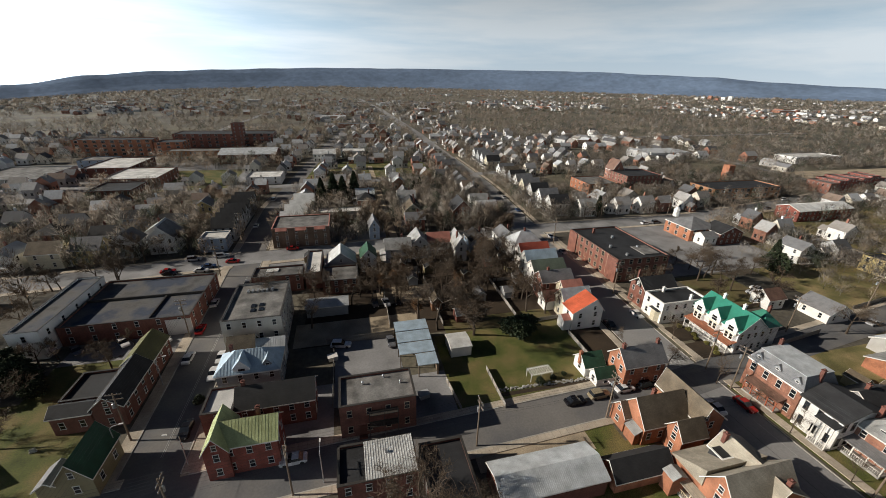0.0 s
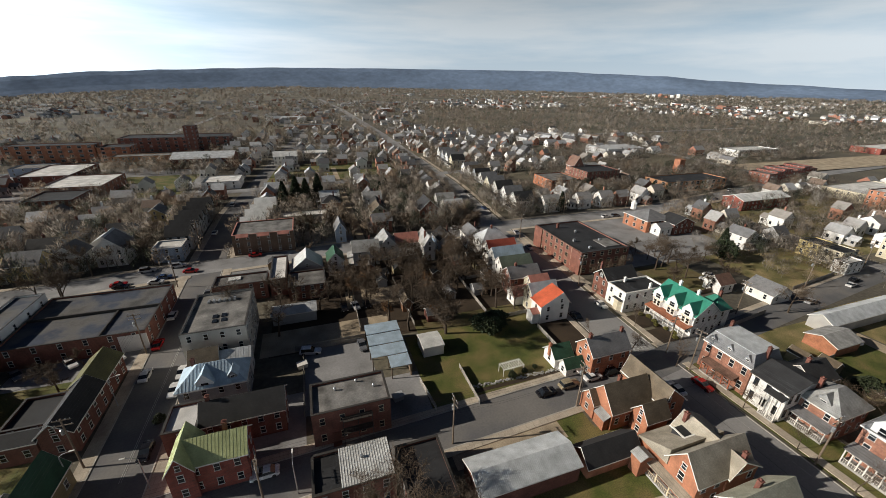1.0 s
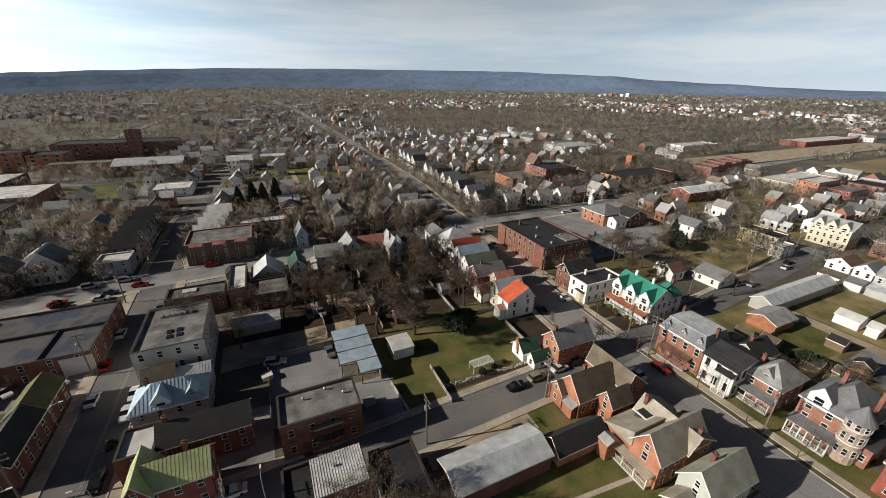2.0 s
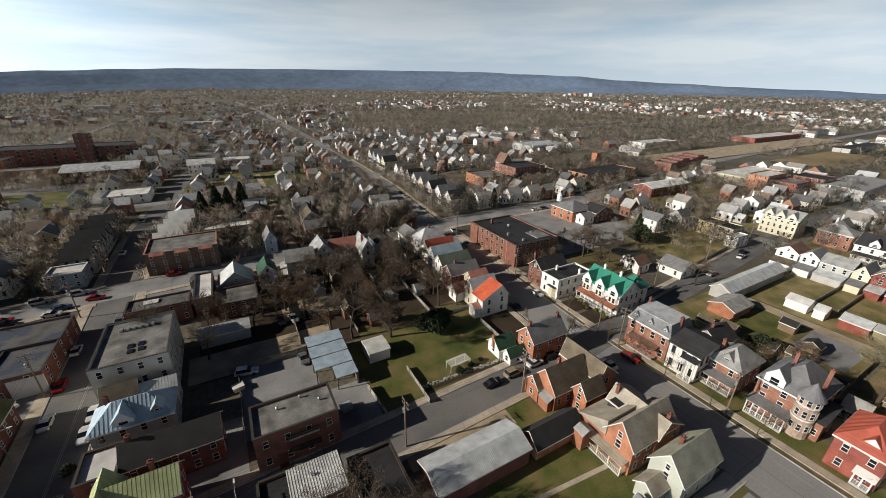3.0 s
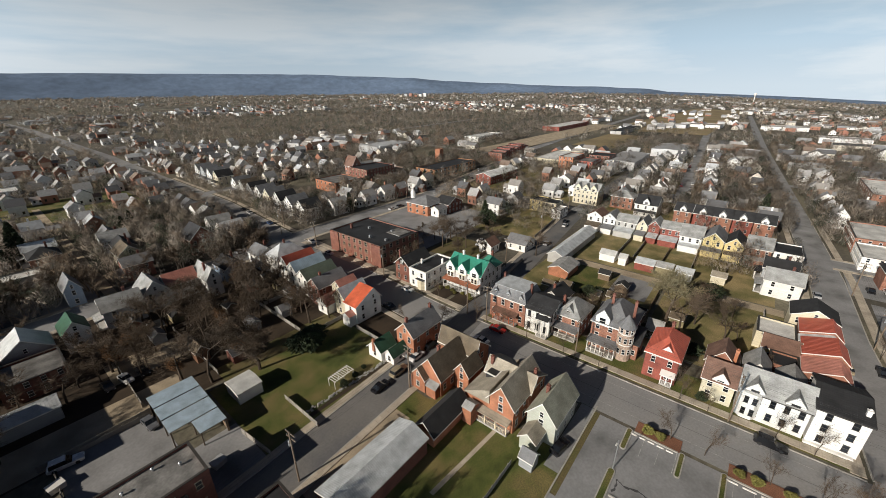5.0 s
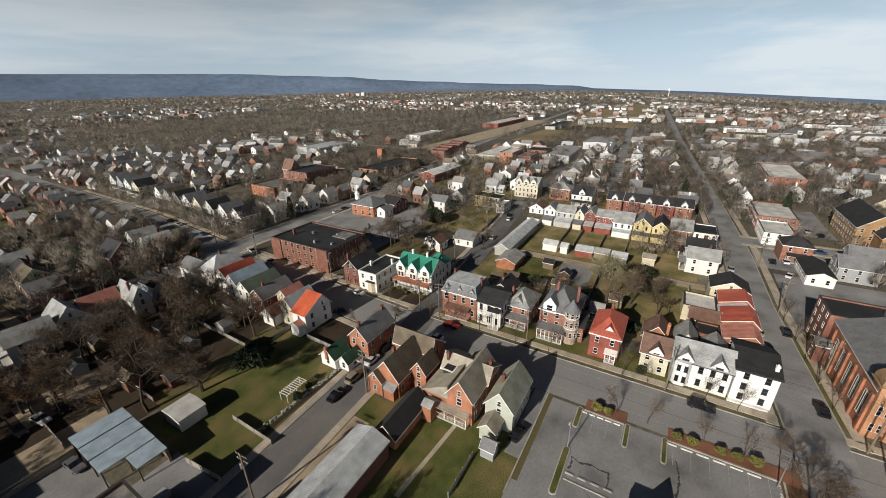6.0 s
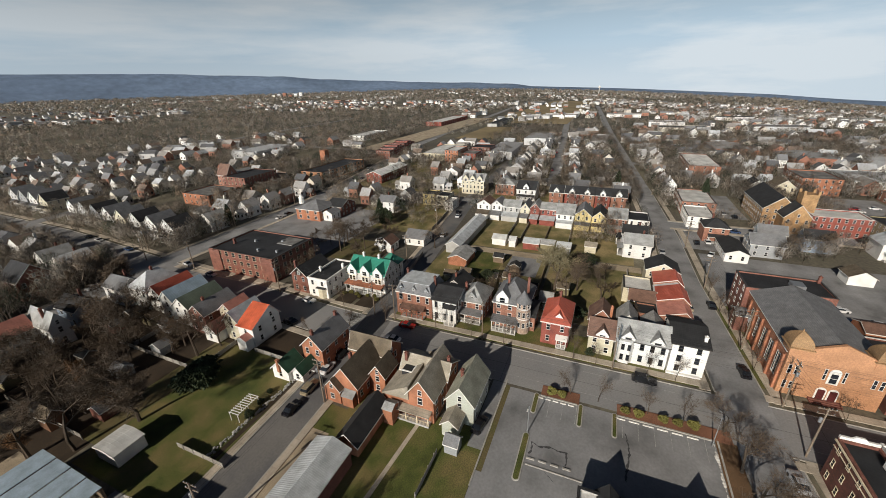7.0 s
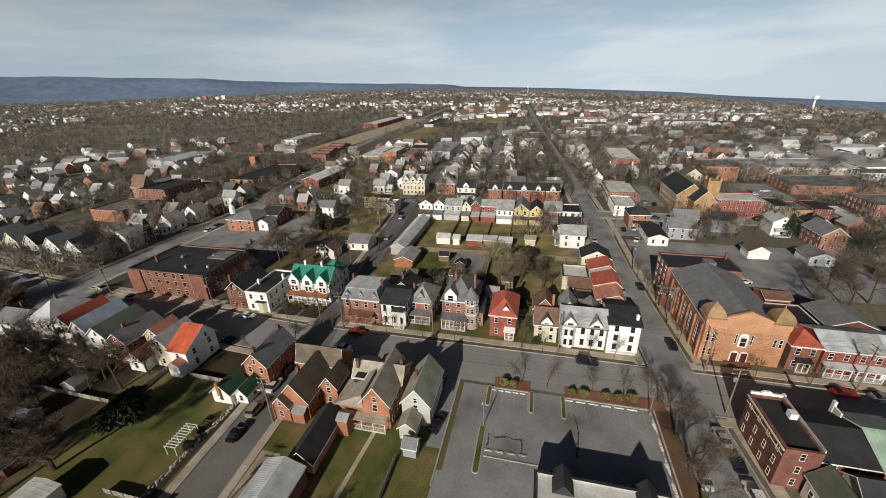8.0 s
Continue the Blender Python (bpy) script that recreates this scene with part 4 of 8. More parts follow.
# tar seams and painted lines
def strips(name, rects, z, mat, label):
    bm = bmesh.new()
    for x0, x1, y0, y1 in rects:
        v = [bm.verts.new(p + (z,)) for p in ((x0, y0), (x1, y0), (x1, y1), (x0, y1))]
        bm.faces.new(v)
    return tagged(part(name, bm, mat), label, "road marking", kind="structure")


rs = random.Random(5)
strips("edge_line", [(67.7, 67.78, -24, 46), (74.5, 74.58, -24, 46), (67.7, 67.78, -120, -38), (74.5, 74.58, -120, -38)], 0.08, PAINT_LINE, "thin faded white line beside the parked cars")
strips("tar_seam", [(71 - .04, 71 + .04, -140, 55)] + [(65.2, 76.8, y, y + 0.06) for y in range(-130, 50, 29)], 0.075, ASPHALT_SEAL, "dark tar seams in the asphalt")
strips("parking_line", [(64.0 - 5.2, 64.0, y, y + 0.08) for y in np.arange(-23, -9, 2.7)] + [(58.8, 64.0, y, y + 0.08) for y in np.arange(-1.2, 6.6, 2.6)], 0.075, PAINT_LINE, "faded white parking lines")
strips("crosswalk", [(65.4 + i * 1.15, 65.95 + i * 1.15, 57.6, 60.4) for i in range(10)] +
       [(65.3, 76.7, 57.2, 57.5), (65.3, 76.7, 60.6, 60.9)], 0.075, PAINT_LINE, "faded white crosswalk bars")
strips("centre_line", [(-34.6, -34.52, 56, 124), (-34.3, -34.22, 56, 124)], 0.082, PAINT_LINE, "faded double centre line")


def island(x0, x1, y0, y1, label):
    """A kerbed island of grass with round ends."""
    bm, gm = bmesh.new(), bmesh.new()
    w, l = (x1 - x0), (y1 - y0)
    long_x = w > l
    r = min(w, l) / 2
    pts = []
    for c, a0 in (((x1 - r, (y0 + y1) / 2) if long_x else ((x0 + x1) / 2, y1 - r), -90 if long_x else 0), ((x0 + r, (y0 + y1) / 2) if long_x else ((x0 + x1) / 2, y0 + r), 90 if long_x else 180)):
        for i in range(9):
            t = radians(a0 + i * 22.5)
            pts.append((c, math.cos(t), math.sin(t)))
    loft(bm, [[(c[0] + r * a, c[1] + r * b, z) for c, a, b in pts] for z in (0, 0.18)])
    loft(gm, [[(c[0] + (r - .2) * a, c[1] + (r - .2) * b, z) for c, a, b in pts] for z in (0.1, 0.2)])
    t = thing("traffic_island", label, "traffic island", 0, 0, 0, kind="structure")
    part("island_kerb", bm, KERB, t)
    part("island_grass", gm, GRASS, t)


island(58.6, 64.3, 6.2, 7.3, "kerbed grass island at the lot's edge")
island(58.4, 64.3, -2.4, -1.4, "kerbed grass island at the lot's edge")
island(58.2, 64.3, -8.6, -7.6, "kerbed grass island at the lot's edge")
island(43.5, 53.6, 6.2, 7.5, "long kerbed grass island in the parking lot")
bm = bmesh.new()
for y0, y1 in ((-1.2, 6.0), (-24.3, -8.6)):
    box(bm, 63.75, 64.05, y0, y1, 0, 0.2)
box(bm, 26, 64.1, -25.2, -24.9, 0, 0.2)
box(bm, 40, 66, 13.4, 13.65, 0, 0.16)
tagged(part("kerb", bm, KERB), "concrete kerb round the parking lot", "kerb", kind="structure")
bm = bmesh.new()
for i in range(5):
    box(bm, 63.1, 63.35, -0.6 + i * 1.5, 0.5 + i * 1.5, 0.03, 0.2)
for i in range(6):
    box(bm, 63.1, 63.35, -22 + i * 2.4, -20.2 + i * 2.4, 0.03, 0.2)
tagged(part("wheel_stop", bm, TRIM), "white concrete wheel stops", "wheel stop", kind="stuff")
# low stops and dark tar repairs in the middle of the lot
bm = bmesh.new()
for i in range(4):
    box(bm, 48.3 + i * 0.05, 48.6 + i * 0.05, 4.6 - i * 2.0, 5.9 - i * 2.0, 0.03, 0.2)
box(bm, 47.1, 47.3, -3.4, 5.9, 0.03, 0.14)
tagged(part("wheel_stop", bm, KERB), "pale concrete wheel stops and a low kerb in the lot", "wheel stop", kind="stuff")
bm = bmesh.new()
rs = random.Random(17)
for pts in (((52.0, 5.7), (51.4, 4.2), (52.0, 2.4), (51.7, 1.0), (51.9, -0.6)), ((51.9, -0.4), (50, -0.6), (48.6, -0.5)), ((52.0, 5.6), (50.2, 5.4), (49.4, 5.8)), ((47.1, 2.9), (46.4, 2.0), (45.6, 1.0)), ((60, -10), (56, -10.6), (50, -9.8))):
    line = fine(pts, 0.35)
    a = [(x + rs.uniform(-.06, .06), y + rs.uniform(-.1, .1)) for x, y in line]
    w = [rs.uniform(.05, .22) for _ in line]
    va = [bm.verts.new((x - k, y - k, 0.042)) for (x, y), k in zip(a, w)]
    vb = [bm.verts.new((x + k, y + k, 0.042)) for (x, y), k in zip(a, w)]
    for i in range(len(a) - 1):
        bm.faces.new((va[i], va[i + 1], vb[i + 1], vb[i]))
ob = part("tar_seam", bm, surface("tar_repair", (0.06, 0.06, 0.062), 0.8, grain=3, vary=0.2, stain=0.2))
tagged(ob, "dark tar repairs in the lot's asphalt", "road marking", kind="structure")
# a ridge of old ploughed snow along the lot's edge
bm = bmesh.new()
rs = random.Random(9)
for i in range(240):
    x, s = 42 + i * 0.088 + rs.uniform(-.1, .1), rs.uniform(0.1, 0.3) * (0.75 + 0.45 * math.sin(i * .13))
    loft(bm, [disc(s, 0, 7, x, -24.4 + rs.uniform(-.3, .3)), disc(s * .85, s * .35, 7, x + rs.uniform(-.1, .1), -24.4), disc(s * .25, s * .6, 7, x, -24.4 + rs.uniform(-.1, .1))])
tagged(part("snow_bank", bm, TRIM), "low bank of old white ploughed snow", "snow", kind="stuff")

# far ridge and the rim of the land, their haze painted in as blue-grey
def ridge(name, a0, a1, dist, tops, label, mat, foot=None):
    """A long wooded ridge between two bearings (degrees from +x to +y), with its crest heights at even steps, above its foot where foot is given."""
    k = 140
    bm = bmesh.new()
    rows = []
    for i in range(k + 1):
        t = i / k
        a = radians(a0 + (a1 - a0) * t)
        u = t * (len(tops) - 1)
        j = min(int(u), len(tops) - 2)
        w = u - j
        w = w * w * (3 - 2 * w)
        h = tops[j] + (tops[j + 1] - tops[j]) * w
        h += (noise.noise(Vector((i * 0.11, 2.0, 0))) * 5 + noise.noise(Vector((i * 0.5, 7.0, 0))) * 2.0) * (1 if h > 50 else 0.25)
        low = land(dist * math.cos(a), dist * math.sin(a)) - 4
        top = max(h, low + 14) if foot is None else low + h
        rows.append([bm.verts.new((d * math.cos(a), d * math.sin(a), low + (top - low) * w)) for d, w in ((dist - 420, 0), (dist - 260, 0.35), (dist - 110, 0.8), (dist, 1), (dist + 60, 0.9), (dist + 120, 0))])
    for p, q in zip(rows, rows[1:]):
        for i in range(5):
            bm.faces.new((p[i], q[i], q[i + 1], p[i + 1]))
    return tagged(part(name, bm, mat), label, "hill", kind="structure")


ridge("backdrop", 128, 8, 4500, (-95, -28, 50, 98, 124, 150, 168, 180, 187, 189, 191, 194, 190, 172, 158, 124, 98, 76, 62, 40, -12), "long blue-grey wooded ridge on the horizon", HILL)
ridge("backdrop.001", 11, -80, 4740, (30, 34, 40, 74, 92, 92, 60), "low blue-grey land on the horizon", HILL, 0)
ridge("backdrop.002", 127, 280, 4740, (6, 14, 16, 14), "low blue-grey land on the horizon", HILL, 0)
# ---- the blocks nearest to the camera ----
flat = house("brick_building", "two-storey dark red brick building with flat grey roof", -4.5, 9.2, 53.2, 61, 7.5, 0, "flat", BRICK, FLAT_GREY, step=2.6, category="building", doors=(("S", -3),), coping=TRIM_DARK, trim=TRIM_CREAM)
bm = bmesh.new()
for z in (2.9, 5.6):
    box(bm, -1.8, 3.4, -5.2, -3.92, z, z + 0.12)
    box(bm, -1.8, 3.4, -5.2, -5.14, z + 0.95, z + 1.02)
    for i in range(14):
        box(bm, -1.8 + i * 0.4, -1.76 + i * 0.4, -5.19, -5.15, z + 0.12, z + 0.95)
for x in (-1.8, 0.8, 3.3):
    box(bm, x, x + 0.1, -5.2, -5.1, 0, 6.6)
part("balcony", bm, TRIM_DARK, flat)
for x, y in ((-2.5, 1.5), (1.5, 2.6), (4.5, 0.4)):
    bm = bmesh.new()
    loft(bm, [disc(0.16, 7.05, 8, x, y), disc(0.16, 7.6, 8, x, y), disc(0.26, 7.62, 8, x, y), disc(0.1, 7.8, 8, x, y)])
    part("roof_vent", bm, STEEL, flat)

# open carport with four stepped roof panels
cp = thing("carport", "open carport with four pale metal roof panels on posts", "carport", 12.5, 73.6)
TAKEN.append((8.4, 16.5, 66, 81.5))
for i in range(4):
    bm = bmesh.new()
    y0, y1 = -7.7 + i * 3.9, -7.7 + (i + 1) * 3.9 - 0.12
    z = 3.2 + 0.42 * i
    x0 = -4.1 if i else -0.6
    loft(bm, [[(x, y0, z), (x, y1, z + 0.22), (x, y1, z + 0.34), (x, y0, z + 0.12)] for x in (x0, 4.0)])
    ribs = bmesh.new()
    for j in range(1, int((4.0 - x0) / 0.5)):
        x = x0 + j * 0.5
        loft(ribs, [[(x, y, z + a + 0.12), (x + .04, y, z + a + 0.12), (x + .04, y, z + a + 0.14), (x, y, z + a + 0.14)] for y, a in ((y0, 0), (y1, 0.22))])
    tagged(part("panel_ribs", ribs, MET_BLUE, part("roof_panel", bm, MET_BLUE, cp)), kind="stuff")
for x in (-3.9, -0.4, 3.8):
    for y in (-7.4, -3.6, 0.3, 4.2, 7.7):
        if x < -3 and y < -7:
            continue
        bm = bmesh.new()
        box(bm, x - .1, x + .1, y - .1, y + .1, 0, 3.15 + (y + 7.7) / 3.9 * 0.4)
        part("post", bm, WOOD_POLE, cp)
bm = bmesh.new()
box(bm, 3.9, 4.05, -7.6, 7.7, 0, 2.9)
box(bm, -4, 4, 7.6, 7.75, 0, 3.2)
part("back_wall", bm, WOOD_FENCE, cp)

house("garden_shed", "small white metal shed on the lawn", 20.7, 25.7, 70.9, 76.5, 2.6, 3.0, "gx", STUCCO, MET_WHITE, faces="", category="shed", seams=0.7, over=0.15)
# brick corner house and the small white ones behind
h = house("brick_house", "orange brick house with grey shingle roof and end chimneys", 53.9, 63.8, 53.0, 58.6, 6.0, 8.8, "gx", BRICK_ORANGE, SH_GREY, step=2.3, chimneys=((54.6, 55.8, 9.8), (63.1, 55.8, 9.8)), doors=(("S", 0.5),))
house("cottage", "small white cottage with dark green roof", 48.2, 52.8, 58.2, 62.6, 2.8, 4.9, "gx", STUCCO, SH_GREEN, step=2.2, chimneys=((48.0, 60.4, 5.4, BRICK_ORANGE),))
house("cottage", "small white lean-to cottage with green roof beside the street", 49.0, 53.4, 54.9, 57.7, 2.4, 3.9, "gx", STUCCO, SH_GREEN, step=2.2)
# brown-roofed brick house south of the cross street
house("brick_house", "low brick front gable with brown roof", 46.9, 50.0, 43.4, 47.2, 3.5, 5.7, "gx", BRICK_ORANGE, SH_BROWN, faces="W", step=1.7, win=(0.8, 1.2), over=0.25)
house("brick_house", "brick house with tall brown gabled roof and white verge", 48.2, 58.0, 40.0, 46.6, 4.2, 8.2, "gx", BRICK_ORANGE, SH_BROWN, faces="S", step=2.2, chimneys=((52.6, 44.2, 8.4),), over=0.25)
house("brick_porch", "grey slate lean-to beside the brick gable", 46.8, 48.0, 40.4, 43.0, 2.4, 3.2, "lean", BRICK_ORANGE, SH_PALE, faces="", over=0.15)
house("brick_wing", "brick wing with brown gabled roof", 52.6, 57.5, 36.2, 39.8, 4.6, 7.0, "gx", BRICK_ORANGE, SH_BROWN, faces="W", step=2.2)
house("brick_wing", "brick front block with brown gabled roof on the street", 57.9, 63.4, 38.2, 48.4, 5.2, 8.6, "gy", BRICK_ORANGE, SH_BROWN, faces="S", shift=-1.4)
house("brick_garage", "long brick garage with charcoal roof", 37.8, 48.4, 33.2, 37.6, 2.7, 4.8, "gx", BRICK_ORANGE, SH_DARK, faces="", category="garage", chimneys=())
house("brick_outbuilding", "small brick outbuilding with grey roof", 46.0, 48.6, 30.9, 32.9, 3.6, 4.2, "gy", BRICK_ORANGE, SH_PALE, faces="", category="outbuilding", gable_trim=False, over=0.15)
b = house("brick_house", "large orange brick house with weathered tan roof", 49.2, 60.6, 23.7, 29.2, 6.0, 9.6, "gx", BRICK_ORANGE, SH_TAN, step=2.4, doors=(("W", -1.4),), win=(0.9, 1.6))
bm = bmesh.new()
loft(bm, [[(-5.9, y, z) for y, z in ((2.4, 4.4), (8.4, 4.2), (8.4, 4.36), (2.4, 7.6))], [(5.6, y, z) for y, z in ((2.4, 4.4), (8.4, 4.2), (8.4, 4.36), (2.4, 7.6))]])
part("side_roof", bm, SH_TAN, b)
bm = bmesh.new()
box(bm, -5.5, 5.3, 2.7, 8.1, 0, 4.25)
part("side_wall", bm, BRICK_ORANGE, b)
bm = bmesh.new()
box(bm, -1.2, 2.6, 3.9, 6.2, 4.5, 6.7)
part("roof_box", bm, SH_DARK, b)
bm = bmesh.new()
box(bm, -1.3, 2.7, 3.75, 4.05, 6.7, 6.85)
box(bm, -1.3, -1.0, 4.05, 6.3, 6.7, 6.85)
part("box_trim", bm, TRIM, b)
TAKEN.append((49, 60.5, 29, 35))
house("brick_wing", "brick street block with weathered tan roof and end chimneys", 55.2, 61.6, 23.4, 33.6, 5.8, 8.4, "gy", BRICK_ORANGE, SH_TAN, faces="S", shift=-1.2, chimneys=((56.4, 32.8, 9.0), (58, 24.0, 9.2)), skip=(("S", 0, 0), ("S", 1, 0)))
porch(b, "W", -5.0, 2.2, 5.7, 1.4, 2.7, SH_TAN, TRIM_CREAM, 4, tilt=0.3)
g = house("frame_house", "pale green clapboard house with faded green roof", 51.3, 61.2, 16.5, 22.0, 5.2, 8.6, "gx", SIDE_GREEN, surface("shingle_faded_green", (0.37, 0.365, 0.285), 0.9, pattern="shingle", grain=9, vary=0.2, stain_scale=0.4), step=2.6, chimneys=((55.6, 20.2, 9.0),))
house("frame_wing", "low pale green kitchen wing", 47.6, 51.2, 18.4, 21.4, 2.9, 4.2, "gx", SIDE_GREEN, SH_TAN, faces="S")
house("garden_shed", "small dark grey wooden shed", 44.2, 46.6, 17.2, 19.6, 2.2, 3.4, "gy", SIDE_GREY, SH_GREY, faces="", category="shed", over=0.2)

# buildings below the camera, south of the cross street
house("metal_shed", "long low shed with ribbed pale metal roof", 18.6, 36.2, 33.4, 40.2, 3.6, 4.9, "gx", BRICK_DARK, MET_PALE, faces="", category="shed", seams=0.32, over=0.25)
nb = house("brick_building", "brick building with dark roof and white ribbed metal roof", -4.8, 7.2, 39.6, 46.6, 6.0, 0, "flat", BRICK_DARK, FLAT_DARK, faces="SW", category="building")
bm = bmesh.new()
box(bm, -1.9, 5.9, -3.4, 3.4, 6.0, 6.12)
for i in range(20):
    box(bm, -1.8 + i * 0.4, -1.74 + i * 0.4, -3.4, 3.4, 6.12, 6.18)
tagged(part("metal_deck", bm, MET_WHITE, nb), kind="stuff")
bm = bmesh.new()
box(bm, 1.3, 1.75, 0.6, 1.0, 6.1, 6.6)
part("roof_vent", bm, STEEL, nb)
house("flat_building", "low building with black flat roof in shade", 8.2, 15.6, 34.5, 45.4, 4.6, 0, "flat", BRICK_DARK, FLAT_DARK, faces="W", category="building")

# corner of the west street
gc = house("corner_house", "dark red brick corner house with yellow-green metal roof", -23.0, -14.4, 50.2, 55.7, 6.2, 8.8, "gx", BRICK_PAINT, MET_LIME, faces="SE", step=2.0, seams=0.5, chimneys=((-17.5, 54.2, 9.6),), over=0.3)
house("corner_house_wing", "red brick gabled wing with pale metal roof", -25.2, -21.6, 49.6, 56.4, 6.2, 9.0, "gy", BRICK_PAINT, MET_LIME, faces="S", seams=0.5, over=0.3)
house("long_house", "long dark brick house with charcoal roof", -22.6, -9.2, 58.8, 64.8, 5.4, 7.9, "gx", BRICK_DARK, SH_DARK, faces="SE", chimneys=((-21.5, 62, 8.8),))
house("brick_building", "small brick building with white ribbed flat roof", -28.2, -22.9, 58.4, 65, 5.8, 0, "flat", BRICK_DARK, MET_WHITE, faces="S", category="building")
bl = house("metal_roof_house", "house with pale blue metal hipped roof and gables", -28.4, -16.6, 68.6, 75.4, 5.6, 8.8, "hip", SIDE_GREY, MET_BLUE, faces="SE", seams=0.6, chimneys=((-26, 73.2, 9.2),))
dormer(bl, "S", -1.0, 3.3, 5.0, 3.0, 1.8, SIDE_WHITE, MET_BLUE, depth=3.2)
dormer(bl, "S", 3.8, 2.9, 5.8, 1.6, 1.2, SIDE_GREY, MET_BLUE, depth=2.4)
house("frame_house", "house with tan roof and white metal gable", -28.2, -23.0, 77.0, 81.2, 5.0, 7.4, "gx", SIDE_OLIVE, SH_BROWN, faces="SE")
house("frame_house", "low house with pale ribbed metal roof", -22.8, -16.8, 76.8, 81.0, 4.6, 6.2, "gx", SIDE_WHITE, MET_PALE, faces="E", seams=0.5)
w3 = house("white_building", "three-storey pale grey building with flat grey roof", -30.3, -17.4, 82.2, 100, 9.6, 0, "flat", surface("render_beige", (0.50, 0.47, 0.42), 0.8, grain=10, vary=0.12, stain=0.3, bump=0.1), FLAT_GREY, faces="SE", category="building", step=2.8)
for i in range(6):
    bm = bmesh.new()
    box(bm, -3.4 + i * 1.15, -2.9 + i * 1.15, 4.2, 5.4, 9.16, 9.75)
    part("roof_unit", bm, STEEL, w3)
for x, y in ((-0.6, -2.6), (1.2, -2.4), (-0.4, -4.6), (1.4, -4.4)):
    bm = bmesh.new()
    box(bm, x - .5, x + .5, y - .7, y + .7, 9.16, 9.4)
    part("skylight", bm, GLASS, w3)
house("slatted_shed", "low open shed with ribbed faded metal roof", -13.6, -2.6, 95, 100, 3.0, 3.8, "gx", SIDE_GREY, MET_PALE, faces="", category="shed", seams=0.5, over=0.3)
bb = house("brick_building", "red brick building with flat grey roof and skylight", -30, -15.6, 111.4, 118.4, 5.6, 0, "flat", BRICK, FLAT_GREY, faces="S", category="building", skip=tuple(("S", i, j) for i in (0, 1) for j in range(3)))
bm = bmesh.new()
box(bm, -3.6, -0.2, 0, 2.2, 5.2, 5.5)
part("skylight", bm, FLAT_PALE, bb)
house("brick_building", "narrow building with pale flat roof", -14.9, -10.2, 111.6, 129, 5.6, 0, "flat", BRICK_DARK, FLAT_PALE, faces="S", category="building")
house("brick_building", "low brick building with tan flat roof", -9.7, 0.9, 107, 117.4, 4.6, 0, "flat", BRICK_DARK, FLAT_GREY, faces="SE", category="building")
house("gabled_house", "house with white metal gabled roof", -8.7, 0.4, 119.6, 127.6, 4.4, 8.0, "gy", SIDE_GREY, MET_WHITE, faces="S", seams=0.6)
house("frame_house", "small white house with dark green roof", 2.3, 7.4, 120.4, 127.6, 5.4, 8.0, "gy", SIDE_WHITE, SH_GREEN, faces="S")
house("frame_house", "white gabled house with pale roof", 20.9, 27.0, 127.6, 136.6, 5.8, 9.0, "gy", SIDE_WHITE, SH_PALE, faces="SE")
house("frame_house", "house with red metal roof beside white gables", 27.3, 35.6, 129, 135.4, 5.4, 8.2, "gx", SIDE_WHITE, MET_PINK, faces="S", seams=0.6)
house("frame_house", "narrow white house with steep grey gable", 35.9, 40.2, 122.6, 132.6, 6.0, 9.4, "gy", SIDE_WHITE, SH_PALE, faces="SW", chimneys=((37.2, 126, 10.2),))
house("frame_house", "narrow pale blue house with steep gable", 7.0, 11.0, 149, 157, 5.6, 8.8, "gy", SIDE_BLUE, SH_GREY, faces="SW")
ap = house("apartment_block", "large brown brick apartment block with flat roof and red tiled edge", -29.4, -8.4, 146.6, 162, 8.0, 0, "flat", surface("brick_brown", (0.16, 0.105, 0.075), 0.9, pattern="brick", grain=3), FLAT_GREY, faces="SE", category="building", coping=MET_PINK, step=3.2)
bm = bmesh.new()
for a, b in ((-9, -5), (-2, 2), (5, 9)):
    loft(bm, [[(x, y, z) for y, z in ((-8.6, 7.3), (-7.5, 8.3), (-7.5, 8.1), (-8.5, 7.1))] for x in (a, b)])
part("tile_hood", bm, MET_PINK, ap)
wh = house("brick_warehouse", "wide low brick warehouse with patched flat roof", -69, -41, 94.2, 118, 5.2, 0, "flat", BRICK, FLAT_PATCH, faces="SE", category="warehouse", step=4.4, coping=TRIM_DARK)
bm = bmesh.new()
box(bm, 8.4, 14.03, -12.02, -11.6, 0.0, 4.4)
part("white_front", bm, STUCCO, wh)
bm = bmesh.new()
box(bm, -13.7, 13.7, 0.1, 0.5, 4.7, 5.5)
box(bm, 4.6, 5.0, -11.5, 0.1, 4.7, 5.25)
part("fire_wall", bm, TRIM_DARK, wh)
house("white_warehouse", "long white-walled warehouse with patched roof", -75.5, -69.3, 90, 117, 7.4, 0, "flat", STUCCO, FLAT_PATCH, faces="SE", category="warehouse", step=5.0)
house("brick_house", "long brick house with black gabled roof", -47.9, -43.0, 65.2, 77.2, 4.8, 7.0, "gy", BRICK, SH_DARK, faces="SE")
house("brick_building", "brick building with flat black roof", -54.6, -48.1, 68.5, 76.6, 4.6, 0, "flat", BRICK_DARK, FLAT_DARK, faces="S", category="building")
house("brick_wing", "brick wing with charcoal lean roof", -54.4, -48.1, 65.0, 68.3, 4.2, 5.3, "gx", BRICK, SH_DARK, faces="S")
house("frame_house", "olive house with dark green roof", -45.6, -40.9, 50.8, 58.4, 4.4, 7.6, "gy", SIDE_OLIVE, SH_GREEN, faces="SE")
